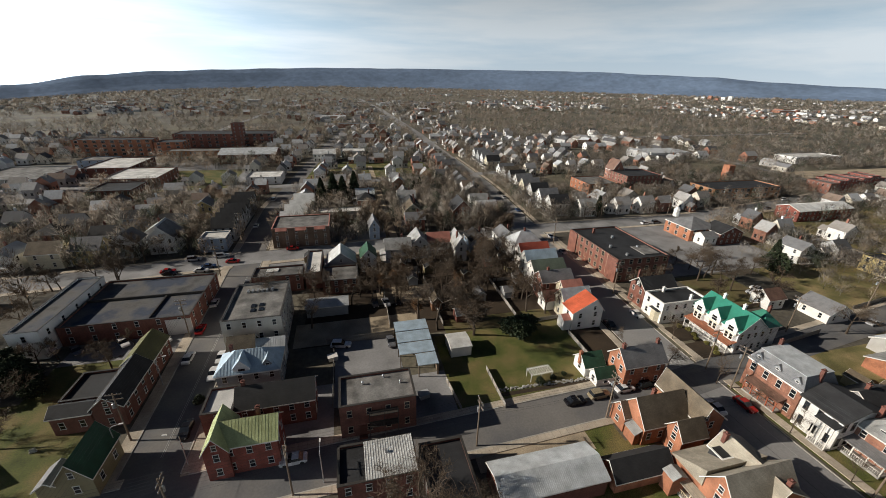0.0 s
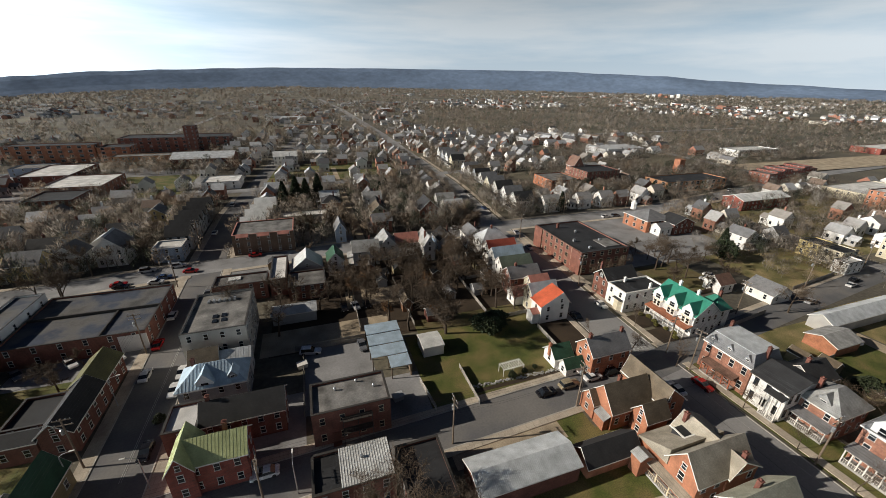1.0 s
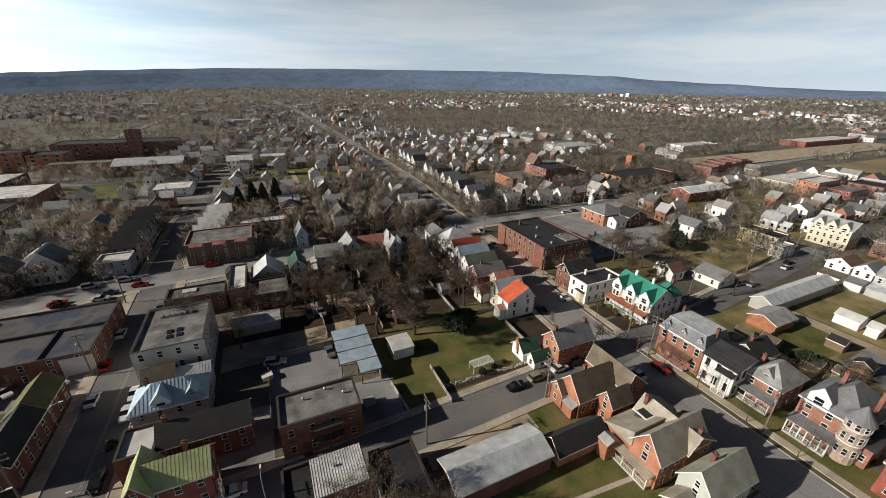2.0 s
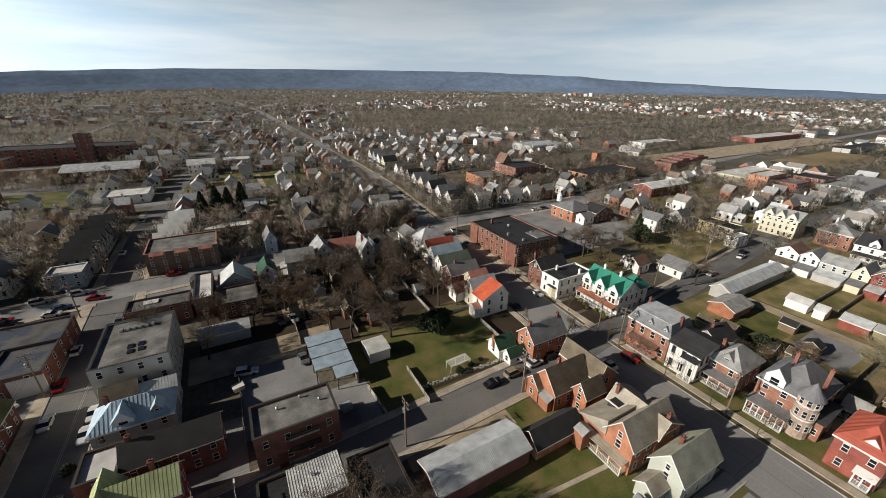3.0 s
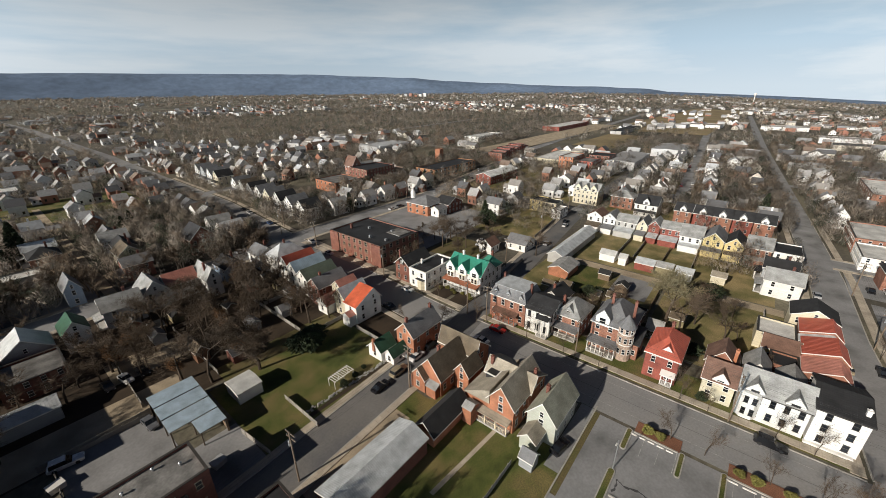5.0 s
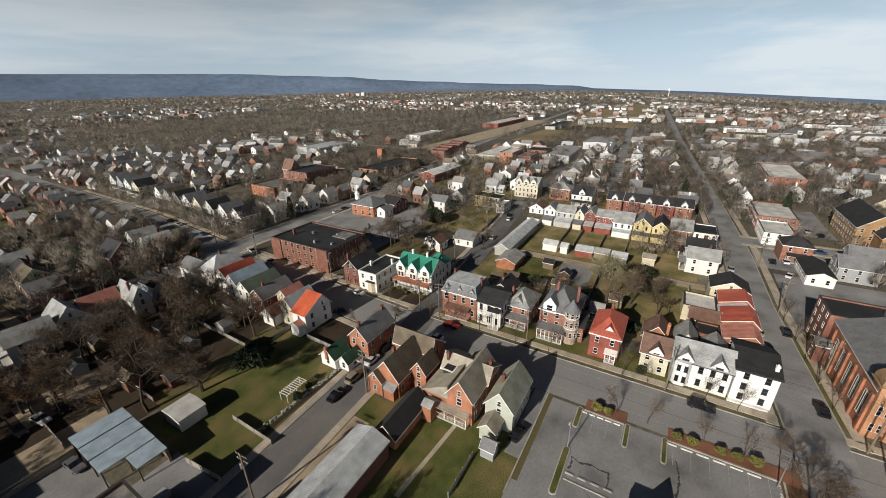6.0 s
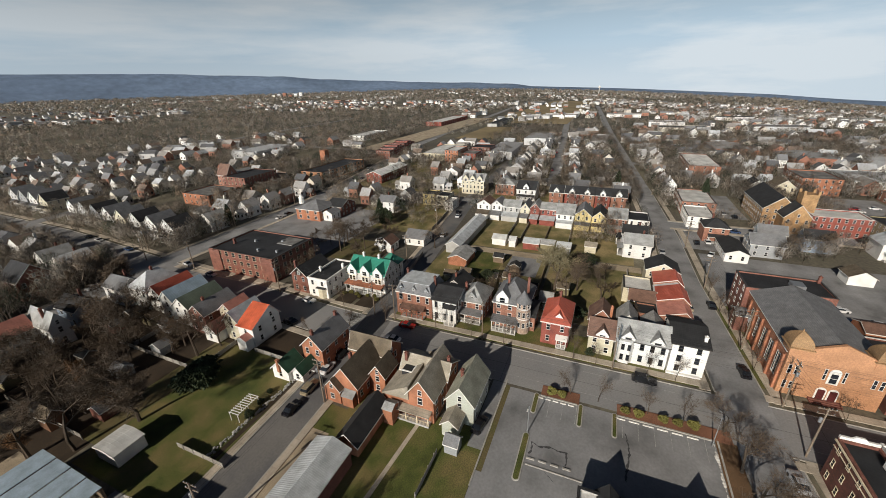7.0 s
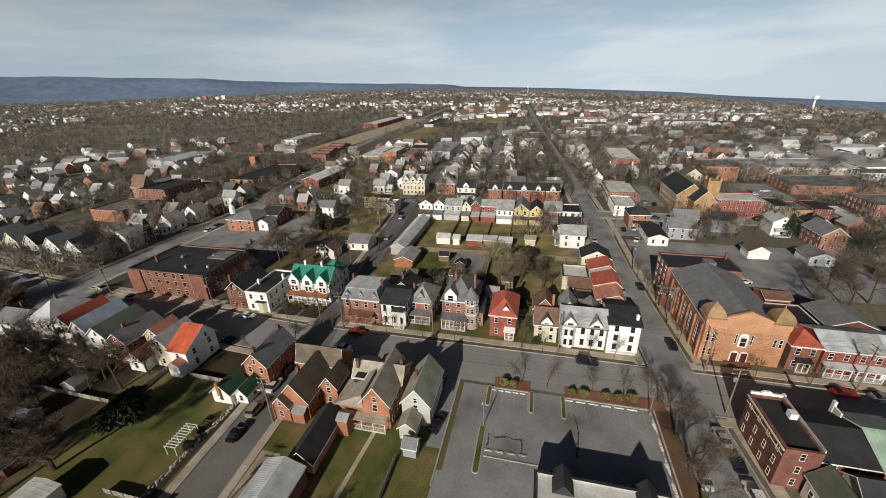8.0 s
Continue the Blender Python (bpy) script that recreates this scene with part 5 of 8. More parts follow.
house("frame_wing", "low olive wing with grey roof", -49.0, -45.7, 51.6, 55.4, 2.6, 3.8, "gy", SIDE_OLIVE, SH_GREY, faces="")
house("frame_house", "long house with olive roof", -48.6, -43.2, 77.5, 86.6, 4.6, 6.8, "gy", BRICK_DARK, surface("shingle_olive", (0.15, 0.145, 0.06), 0.9, pattern="shingle", grain=9), faces="SE")
house("corner_store", "corner building with pale flat roof and blue walls", -55.0, -45.8, 147.6, 156, 5.2, 0, "flat", SIDE_BLUE, FLAT_PALE, faces="SE", category="building", coping=TRIM)

# west side of the main street: a row of white and brick houses
ROW = "houses in the row on the main street"
house("row_house", "white house with bright orange-red metal roof", 54.8, 63.6, 75.0, 80.0, 5.4, 8.8, "gy", STUCCO, MET_ORANGE, faces="SW", shift=1.8, seams=0.6, group=ROW, step=3.4)
house("row_house", "low white addition with faded red roof", 52.6, 54.7, 75.4, 78.4, 3.0, 3.9, "gx", STUCCO, MET_PINK, faces="", group=ROW, over=0.15)
house("row_house", "cream house with pale metal roof", 55.2, 63.4, 80.1, 85.2, 5.6, 8.4, "gx", SIDE_CREAM, MET_PALE, faces="SW", seams=0.6, group=ROW)
house("row_house", "house with faded red metal roof", 58.0, 64.0, 85.3, 90.0, 6.0, 8.0, "gx", SIDE_CREAM, MET_PINK, faces="W", seams=0.6, group=ROW)
house("row_house", "low rear addition with faded red roof", 52.5, 57.9, 85.4, 89.8, 3.2, 5.2, "gx", STUCCO, MET_PINK, faces="W", group=ROW)
house("row_house", "red brick house with grey roof", 54.2, 64.2, 91.0, 96.8, 6.0, 8.4, "gx", BRICK, SH_GREY, faces="SW", group=ROW, chimneys=((57, 94, 9.2),))
house("row_house", "long white house with dull green roof", 55.2, 66.0, 98.4, 104.6, 5.8, 8.4, "gx", STUCCO, surface("shingle_dull_green", (0.14, 0.17, 0.13), 0.9, pattern="shingle", grain=9), faces="SW", group=ROW)
house("row_house", "white house with pale blue metal roof", 56.2, 67.2, 106, 111.6, 5.8, 8.6, "gx", SIDE_WHITE, MET_BLUE, faces="SW", seams=0.6, group=ROW)
house("row_house", "house with red metal roof and white walls", 57.0, 67.6, 112.2, 118, 6.0, 8.6, "gx", STUCCO, MET_RED, faces="SW", seams=0.6, group=ROW)
house("row_house", "white house with pale pyramid roof", 57.0, 68.4, 119, 127, 6.2, 10.2, "hip", SIDE_WHITE, MET_PALE, faces="SW", group=ROW, chimneys=((62.5, 123, 11),))

# ---- east side of the main street ----
sc = house("brick_school", "two-storey red brick school with flat black roof", 83.6, 103.4, 96.4, 125.4, 8.4, 0, "flat", BRICK, FLAT_DARK, faces="SW", category="school", step=2.9, win=(1.3, 2.0), trim=TRIM_CREAM, coping=TRIM_DARK, doors=(("W", -3.0),))
bm = bmesh.new()
box(bm, -9.95, -9.7, -14.4, 14.4, 3.9, 4.1)
box(bm, -10.3, -9.9, -14.6, -9.5, 0, 8.2)
box(bm, -10.3, -9.9, 9.5, 14.6, 0, 8.2)
part("pavilion", bm, BRICK, sc)
for x, y, z in ((-3, 10, 10), (-5.5, -4, 9), (1, 4, 8.9), (4, -6, 8.8), (-4, -11, 8.8)):
    bm = bmesh.new()
    box(bm, x - .4, x + .4, y - .4, y + .4, 7.9, z)
    part("flue", bm, BRICK_DARK if z > 9.5 else STEEL, sc)
bm = bmesh.new()
box(bm, 2, 8, -12, -5, 7.96, 8.3)
part("roof_hatch", bm, FLAT_GREY, sc)

gr = house("victorian_house", "white twin house with bright green gabled roof and porch", 88.9, 97.4, 57.6, 70.6, 6.4, 10.0, "gy", SIDE_WHITE, TEAL, faces="SW", step=1.9, chimneys=((93.2, 61.5, 11.2, STUCCO), (93.2, 67.0, 11.2, STUCCO)), gable_trim=True, skip=tuple(("W", 1, j) for j in range(8)))
for y in (-4.6, 0, 4.6):
    dormer(gr, "W", y, 4.95, 5.6, 3.3, 1.9, SIDE_WHITE, TEAL, TRIM, depth=4.6)
    bm = bmesh.new()
    loft(bm, [[(-4.2, y - 1.65, z), (-4.9, y - 1.2, z), (-4.9, y + 1.2, z), (-4.2, y + 1.65, z)] for z in (3.4, 5.65)])
    part("bay", bm, SIDE_WHITE, gr)
    bm = bmesh.new()
    box(bm, -5.0, -4.2, y - 1.7, y + 1.7, 5.5, 5.68)
    part("bay_band", bm, TRIM_CREAM, gr)
    for s in (-0.6, 0.6):
        window(gr, "W", -y + s, 3.85, 4.91, 0.75, 1.4, TRIM_CREAM)
porch(gr, "W", -6.4, 6.4, 4.25, 2.4, 3.0, surface("shingle_porch_red", (0.34, 0.13, 0.07), 0.9, pattern="shingle", grain=9), TRIM, 9)
house("victorian_wing", "white rear wing with green hipped roof", 97.6, 102.6, 58.4, 64.4, 6.0, 9.0, "hip", SIDE_WHITE, TEAL, faces="S", chimneys=((101.0, 61, 10.0),))
t1 = house("brick_house", "narrow red brick house with grey mansard gable", 81.2, 92, 80.6, 86.6, 6.2, 8.8, "gx", BRICK, SH_DARK, faces="SW", step=2.0, chimneys=((82.6, 85.6, 10.0),))
dormer(t1, "W", 0.0, 5.4, 6.0, 2.4, 1.4, SIDE_GREY, SH_DARK, depth=3.0)
t2 = house("frame_house", "white house with flat black roof and bay window", 80.6, 95, 72.6, 79.8, 6.4, 0, "flat", STUCCO, FLAT_DARK, faces="SW", step=2.4, chimneys=((90, 73.4, 7.6, STUCCO), (86, 79, 7.4, STUCCO)), coping=TRIM)
bm = bmesh.new()
loft(bm, [[(-7.2, -3.0, z), (-8.1, -2.2, z), (-8.1, -0.8, z), (-7.2, 0.0, z)] for z in (0.3, 3.6)])
part("bay_window", bm, SIDE_CREAM, t2)
bm = bmesh.new()
box(bm, -8.2, -7.2, -3.1, 0.1, 3.6, 3.8)
part("bay_roof", bm, FLAT_DARK, t2)

ma = house("mansard_house", "three-storey pinkish brick house with slate mansard and metal deck", 81.8, 90.6, 38.6, 49.4, 7.0, 9.8, "mansard", BRICK_PINK, SH_GREY, faces="SW", step=2.0, coping=MET_PALE, chimneys=((88, 48.6, 11), (86, 39.2, 11)), win=(0.9, 1.7))
for y in (-3.8, 0.0, 3.8):
    dormer(ma, "W", y, 4.2, 7.3, 1.25, 1.15, SIDE_GREY, SH_GREY, TRIM, depth=1.6)
porch(ma, "W", -3.4, 3.4, 4.4, 1.9, 3.0, SH_RUST, TRIM_RED, 5)
wb = house("frame_house", "white clapboard house with black roof and two-storey porch", 81.4, 91.5, 31.4, 38.2, 6.8, 8.6, "gy", SIDE_WHITE, SH_DARK, faces="SW", step=1.6, win=(0.75, 1.7), trim=TRIM_DARK)
porch(wb, "W", 0.4, 3.3, 5.05, 1.5, 5.6, SH_DARK, TRIM, 3, tilt=0.3)
house("frame_house", "dark rear wing with charcoal roof", 91.6, 99, 32.5, 39, 5.4, 7.8, "gx", SIDE_GREY, SH_DARK, faces="S", chimneys=((94, 36, 8.8),))
hp = house("foursquare_house", "brick house with grey hipped roof, dormer and porch", 85.6, 94.8, 25.2, 32.0, 5.6, 8.8, "hip", BRICK_PINK, SH_PALE, faces="SW", step=2.2, chimneys=((89, 31, 9.2),))
dormer(hp, "W", 0.0, 3.9, 5.9, 2.2, 0.9, SH_PALE, SH_PALE, depth=2.0)
porch(hp, "W", -3.3, 3.3, 4.6, 2.3, 2.8, SH_GREY, TRIM, 4)
# turreted house
tu = house("turret_house", "large brick and white house with corner turret and slate roof", 84.8, 96.4, 13.4, 22.2, 7.6, 12.0, "hip", BRICK_PINK, SH_GREY, faces="SW", step=2.0, chimneys=((90, 14.2, 13, BRICK), (90.5, 19.5, 13, BRICK)), win=(0.9, 1.6))
dormer(tu, "W", -2.0, 6.0, 7.0, 3.2, 2.4, SIDE_WHITE, SH_GREY, depth=4.0)
bm = bmesh.new()
loft(bm, [disc(1.75, z, 14, -5.4, -3.4) for z in (0, 9.0)])
part("turret", bm, surface("turret_stone", (0.50, 0.37, 0.29), 0.9, pattern="brick", grain=3, stain_scale=0.5), tu)
bm = bmesh.new()
loft(bm, [disc(2.15, 8.9, 14, -5.4, -3.4), disc(1.1, 10.3, 14, -5.4, -3.4), disc(0.05, 11.9, 14, -5.4, -3.4)])
part("turret_roof", bm, SH_GREY, tu)
for k in range(4):
    a = radians(158 + k * 38)
    for z in (2.0, 5.0, 7.6):
        o = window(tu, "S", 0, z, 0, 0.6, 1.3, TRIM)
        o.matrix_basis = pose(-5.4 + 1.76 * math.cos(a), -3.4 + 1.76 * math.sin(a), z, 0, 0, math.degrees(a) + 90)
for z in (4.2, 7.1):
    bm = bmesh.new()
    loft(bm, [disc(1.8, z, 14, -5.4, -3.4), disc(1.85, z + 0.25, 14, -5.4, -3.4)])
    part("turret_band", bm, TRIM, tu)
porch(tu, "W", -4.2, 2.2, 5.8, 2.5, 3.2, SH_GREY, TRIM, 7)
house("turret_wing", "brick side wing with white trim and dark roof", 85.8, 91.4, 11.4, 13.3, 4.2, 6.0, "lean", BRICK_PINK, SH_DARK, faces="W", win=(0.8, 1.2))
house("garden_house", "small stone-grey gabled outbuilding", 97.2, 100.8, 8.8, 12, 3.0, 5.0, "gy", SIDE_GREY, SH_PALE, faces="W")
rd = house("red_house", "red painted brick house with red metal hipped roof", 82.0, 92.8, 2.7, 9.2, 6.4, 9.6, "hip", BRICK_PAINT, MET_RED, faces="SW", step=2.0, seams=0.6, chimneys=((90, 6, 10.6),))
dormer(rd, "W", 0.6, 4.6, 6.6, 2.4, 0.7, TRIM, MET_RED, depth=1.6)
porch(rd, "W", 0.6, 2.9, 5.4, 1.3, 2.6, TRIM, TRIM, 3)
br = house("frame_house", "cream house with brown roof and front gable", 82.2, 88.4, -7.2, -1.8, 5.0, 8.0, "gy", SIDE_CREAM, SH_RUST, faces="SW", step=2.2)
dormer(br, "W", 0.2, 3.2, 4.6, 2.8, 1.0, SIDE_WHITE, SH_RUST, depth=2.8)
house("frame_wing", "brick rear wing with brown roof", 88.6, 94.6, -7.0, -1.4, 5.4, 8.4, "gx", BRICK_PINK, SH_RUST, faces="S", chimneys=((89.4, -6.2, 9.2, BRICK_ORANGE),))
wg = house("frame_house", "white double house with pale grey roof and two gables", 81.4, 88.6, -18.2, -7.8, 6.2, 9.2, "gy", SIDE_WHITE, SH_PALE, faces="SW", step=1.7, trim=TRIM_DARK, win=(0.75, 1.5))
for y in (-3.0, 2.9):
    dormer(wg, "W", y, 3.75, 5.9, 2.8, 0.8, SIDE_WHITE, SH_PALE, TRIM_DARK, depth=3.4)
bm = bmesh.new()
loft(bm, [[(-3.55, a, z), (-4.6, a + 0.8, z), (-4.6, a + 2.6, z), (-3.55, a + 3.4, z)] for a, z in ((1.6, 0.3), (1.6, 6.1))])
part("bay", bm, SIDE_WHITE, wg)
for y in (2.6, 3.9):
    for z in (1.3, 4.0):
        window(wg, "W", -y - 0.0, z, 4.61, 0.6, 1.4, TRIM_DARK)
house("frame_wing", "white rear wing with pale roof", 88.8, 95.4, -12.2, -8.0, 5.6, 8.2, "gx", SIDE_WHITE, SH_PALE, faces="S")
house("frame_wing", "white rear wing with pale gabled roof", 88.8, 94.4, -18.0, -13.6, 5.0, 7.2, "gx", SIDE_WHITE, SH_PALE, faces="S")
wf = house("white_building", "three-storey white building with black standing-seam roof", 81.4, 92.2, -25.4, -18.6, 7.6, 9.0, "gy", STUCCO, SH_DARK, faces="SW", step=2.4, trim=TRIM_DARK, win=(0.8, 1.5), seams=0.7, chimneys=((83.4, -24.8, 9.2, STUCCO),), category="building", shift=1.0)
bm = bmesh.new()
box(bm, -6.2, -5.5, -3.0, 3.6, 0, 0.35)
part("front_step", bm, STUCCO, wf)
for i, (a, b, m, e) in enumerate(((96.6, 102.8, MET_PINK, 5.6), (103, 110.6, MET_RED, 6.4), (110.8, 114.0, MET_PALE, 5.2), (114.2, 121.4, MET_RED, 6.0))):
    house("row_house", "row house with %s metal roof" % ("faded red" if i == 0 else "weathered pale" if i == 2 else "red"), a, b, -25.2, -17.6, e - 0.6, e + 1.2, "gx", BRICK_PINK, m, faces="SW", seams=0.6, group="row houses on the church street", over=0.2, shift=-1.9)
house("rear_wing", "low rear wing with black roof", 97.4, 103, -17.4, -12.4, 4.4, 0, "flat", BRICK_PINK, FLAT_DARK, faces="W")
house("frame_house", "pale house with dark roof on the church street", 121.8, 129.4, -25, -16, 6.0, 8.4, "gx", SIDE_CREAM, SH_DARK, faces="SW")
house("rear_wing", "cream rear wing with pale flat roof", 110, 118.6, -17.2, -9.6, 4.6, 0, "flat", SIDE_CREAM, FLAT_PALE, faces="SW")
house("rear_wing", "small yellow rear wing with brown gable", 104, 109.4, -17.4, -11, 4.2, 6.2, "gy", SIDE_YELLOW, SH_RUST, faces="SW")

# ---- the church hall and its neighbours ----
ch = house("church", "large brick church with buff front, gabled roof and two domed towers", 83.2, 108.6, -54.2, -38.4, 9.6, 12.6, "gx", BRICK_ORANGE, SH_GREY, faces="", category="church", over=0.2)
bm = bmesh.new()
loft(bm, [[(x, y, z) for y, z in ((-7.9, 0), (7.9, 0), (7.9, 10.6), (5.4, 10.6), (5.2, 11.2), (0, 13.4), (-5.2, 11.2), (-5.4, 10.6), (-7.9, 10.6))] for x in (-13.4, -12.72)])
part("front_wall", bm, BRICK_BUFF, ch)
for y in (-6.4, 6.4):
    bm = bmesh.new()
    box(bm, -13.5, -10.2, y - 1.65, y + 1.65, 9.5, 11.0)
    part("tower", bm, BRICK_BUFF, ch)
    bm = bmesh.new()
    sq = lambda r, z: [(-11.85 - r, y - r, z), (-11.85 + r, y - r, z), (-11.85 + r, y + r, z), (-11.85 - r, y + r, z)]
    loft(bm, [sq(1.95, 11.0), sq(2.1, 11.05), sq(2.1, 11.2), sq(1.8, 11.25), sq(1.84, 11.7), sq(1.7, 12.4), sq(1.35, 13.1), sq(0.8, 13.7), sq(0.15, 14.2), sq(0.04, 14.7)])
    part("tower_dome", bm, surface("dome_tile", (0.33, 0.20, 0.10), 0.8, pattern="shingle", grain=6), ch)
    for s in (-0.55, 0.55):
        window(ch, "W", -y + s, 5.2, 13.42, 0.5, 1.9, TRIM)
        if y > 0:
            window(ch, "W", -y + s, 1.6, 13.42, 0.5, 1.6, TRIM)
window(ch, "W", 0, 4.6, 13.46, 1.1, 2.2, TRIM)
bm = bmesh.new()
arc = [(-0.9, 4.3), (0.9, 4.3), (0.9, 7.0)] + [(0.9 * math.cos(radians(a)), 7.0 + 0.9 * math.sin(radians(a))) for a in range(20, 180, 20)] + [(-0.9, 7.0)]
loft(bm, [[(x, y, z) for y, z in arc] for x in (-13.46, -13.38)])
part("window_surround", bm, TRIM, ch)
for s in (-0.95, 0.95):  # white arched door surrounds
    bm = bmesh.new()
    arc = [(-0.85, 0.1), (0.85, 0.1), (0.85, 2.4)] + [(0.85 * math.cos(radians(a)), 2.4 + 0.85 * math.sin(radians(a))) for a in range(20, 180, 20)] + [(-0.85, 2.4)]
    loft(bm, [[(x, y + s, z) for y, z in arc] for x in (-13.47, -13.38)])
    part("door_surround", bm, TRIM, ch)
bm = bmesh.new()
for i in range(3):
    box(bm, -14.9 + i * 0.45, -13.4, -2.6, 2.6, 0.15 * i, 0.15 * (i + 1))
part("steps", bm, BRICK_DARK, ch)
for s in (-1.5, 1.5):
    window(ch, "W", s, 5.2, 13.42, 0.35, 2.4, TRIM)
for s in (-0.95, 0.95):
    door(ch, "W", s, 13.48, surface("door_maroon", (0.10, 0.022, 0.022), 0.5), 0.9, 2.3)
for i in range(5):
    for d in (-0.55, 0.55):
        window(ch, "N", 10.0 - i * 4.3 + d, 2.4, 7.9, 0.6, 5.0, TRIM)
for i in range(6):
    x = -12.2 + i * 4.4
    bm = bmesh.new()
    box(bm, x - 0.3, x + 0.3, 7.9, 8.3, 0, 8.6)
    part("buttress", bm, BRICK_ORANGE, ch)
cb = house("church_annex", "four-storey brick church annex with flat black roof", 108.8, 119.0, -55.6, -37.4, 10.6, 0, "flat", BRICK, FLAT_DARK, faces="WN", category="building", step=2.6, chimneys=((118, -55, 12),), skip=tuple(("W", i, j) for i in range(4) for j in range(7)))
bm = bmesh.new()
box(bm, -1.8, 1.4, -4, -1.4, 10.15, 11.2)
part("roof_unit", bm, STEEL, cb)
house("brick_porch", "brick side entrance of the church", 104.4, 108.7, -38.3, -35.8, 4.6, 5.6, "gy", BRICK, SH_GREY, faces="N")
sr = house("brick_house", "red brick house with red hipped roof beside the church", 82.4, 93, -60.8, -55.4, 6.4, 9.0, "hip", BRICK, MET_RED, faces="WS", step=1.9, trim=TRIM)
porch(sr, "W", -1.2, 1.2, 5.3, 1.0, 2.8, SH_DARK, TRIM, 3, rail=False)
for i in range(5):
    y = -61.2 - i * 5.6
    r_ = house("row_house", "%s row house with pale metal roof and white porch" % ("red brick" if i < 2 else "white"), 82.2, 92, y - 5.5, y, 6.0, 8.0, "gy", BRICK_PAINT if i < 2 else SIDE_WHITE, MET_PALE if i % 2 == 0 else SH_PALE, faces="W", step=1.7, group="row houses beside the church", over=0.15)
    porch(r_, "W", -2.4, 2.4, 4.9, 1.5, 2.7, MET_PALE, TRIM, 4)
house("rear_building", "dark flat-roofed rear building with white edge", 93.4, 103, -67, -57, 5.0, 0, "flat", BRICK_DARK, FLAT_DARK, faces="N", category="building", coping=TRIM)
house("rear_building", "rear building with grey gabled roof", 93.4, 103, -78, -68, 5.4, 7.4, "gx", BRICK_DARK, SH_GREY, faces="N", category="building")
house("brick_garage", "orange brick garage with rusty roof beside the lot", 108.6, 115, -69.4, -62.8, 3.0, 4.2, "gy", BRICK_ORANGE, SH_RUST, faces="", category="garage", over=0.15)
# south-west corner of the crossing
fr = house("brick_building", "three-storey brick building with white cornice and black roof", 51.6, 63.0, -44.0, -39.0, 8.0, 0, "flat", BRICK_DARK, FLAT_DARK, faces="NW", category="building", coping=BRICK_DARK, step=2.2, trim=TRIM_CREAM, win=(0.6, 1.3))
bm = bmesh.new()
box(bm, -5.6, 5.8, 2.52, 2.72, 7.5, 7.75)
box(bm, -5.6, 5.8, 2.52, 2.66, 6.5, 6.6)
part("side_cornice", bm, TRIM_CREAM, fr)
bm = bmesh.new()
box(bm, 0.8, 2.0, -2.2, -1.1, 7.9, 9.0)
part("roof_hatch", bm, TRIM, fr)
bm = bmesh.new()
box(bm, -5.4, 5.6, -2.72, -2.52, 7.6, 8.5)
part("party_wall", bm, STUCCO_GREY, fr)
bm = bmesh.new()
box(bm, 5.6, 5.95, -2.4, 2.4, 8.05, 8.6)
loft(bm, [[(x, -0.9, 8.6), (x, 0.9, 8.6), (x, 0.5, 9.0), (x, -0.5, 9.0)] for x in (5.6, 5.95)])
part("cornice", bm, TRIM, fr)
fr2 = house("brick_building", "brick building with charcoal roof and white end cornices", 52.4, 63.2, -51.8, -44.4, 6.0, 8.0, "gy", BRICK_DARK, SH_DARK, faces="W", category="building")
bm = bmesh.new()
for y in (-3.8, 3.6):
    box(bm, 5.3, 5.9, y, y + 0.4, 6.0, 8.5)
    box(bm, 3.6, 5.3, y, y + 0.3, 6.3, 7.6)
part("gable_parapet", bm, TRIM, fr2)
house("frame_house", "house with mint-green metal roof", 52, 63.4, -58.6, -52.2, 6.2, 8.6, "gy", BRICK_DARK, MET_MINT, faces="W", seams=0.6)
house("frame_house", "grey house with dark gabled roof", 52, 63.4, -66, -59, 6.2, 8.6, "gy", SIDE_GREY, SH_DARK, faces="W")
house("frame_house", "small house with dark grey-green roof", 44.4, 50.8, -47.2, -42.6, 4.2, 6.6, "gx", SIDE_CREAM, surface("shingle_grey_green", (0.12, 0.125, 0.09), 0.9, pattern="shingle", grain=9), faces="NW")
house("frame_wing", "cream rear wing with white balcony", 47.6, 52.2, -51.4, -47.6, 4.6, 6.4, "gy", SIDE_CREAM, SH_DARK, faces="W")
# flat building at the lot
lb = house("store_building", "low store with white flat roof and dark shingled edge", 24, 43.0, -21.8, -2.6, 4.4, 0, "flat", STUCCO_GREY, FLAT_PALE, faces="", category="store", coping=SH_DARK)
bm = bmesh.new()
loft(bm, [[(9.4, y, z) for y, z in ((-9.6, 3.0), (9.6, 3.0), (9.6, 4.5), (-9.6, 4.5))], [(10.6, y, z) for y, z in ((-9.6, 3.0), (9.6, 3.0), (9.6, 3.1), (-9.6, 3.1))]])
part("eave", bm, SH_DARK, lb)
for y in (-6.4, 5.4):
    bm = bmesh.new()
    loft(bm, [[(x, y - 2.4, 3.0), (x, y + 2.4, 3.0), (x, y, 5.9)] for x in (6.6, 10.4)])
    part("gable_peak", bm, SH_DARK, lb)
bm = bmesh.new()
box(bm, 2, 5, -3, -0.6, 4.0, 5.0)
part("roof_unit", bm, STEEL, lb)
# ---- further buildings that stand out ----
def hall(name, label, x0, x1, y0, y1, h, wall, roof, faces="SW", **named):
    return house(name, label, x0, x1, y0, y1, h, 0, "flat", wall, roof, faces=faces, category="building", split=False, **named)


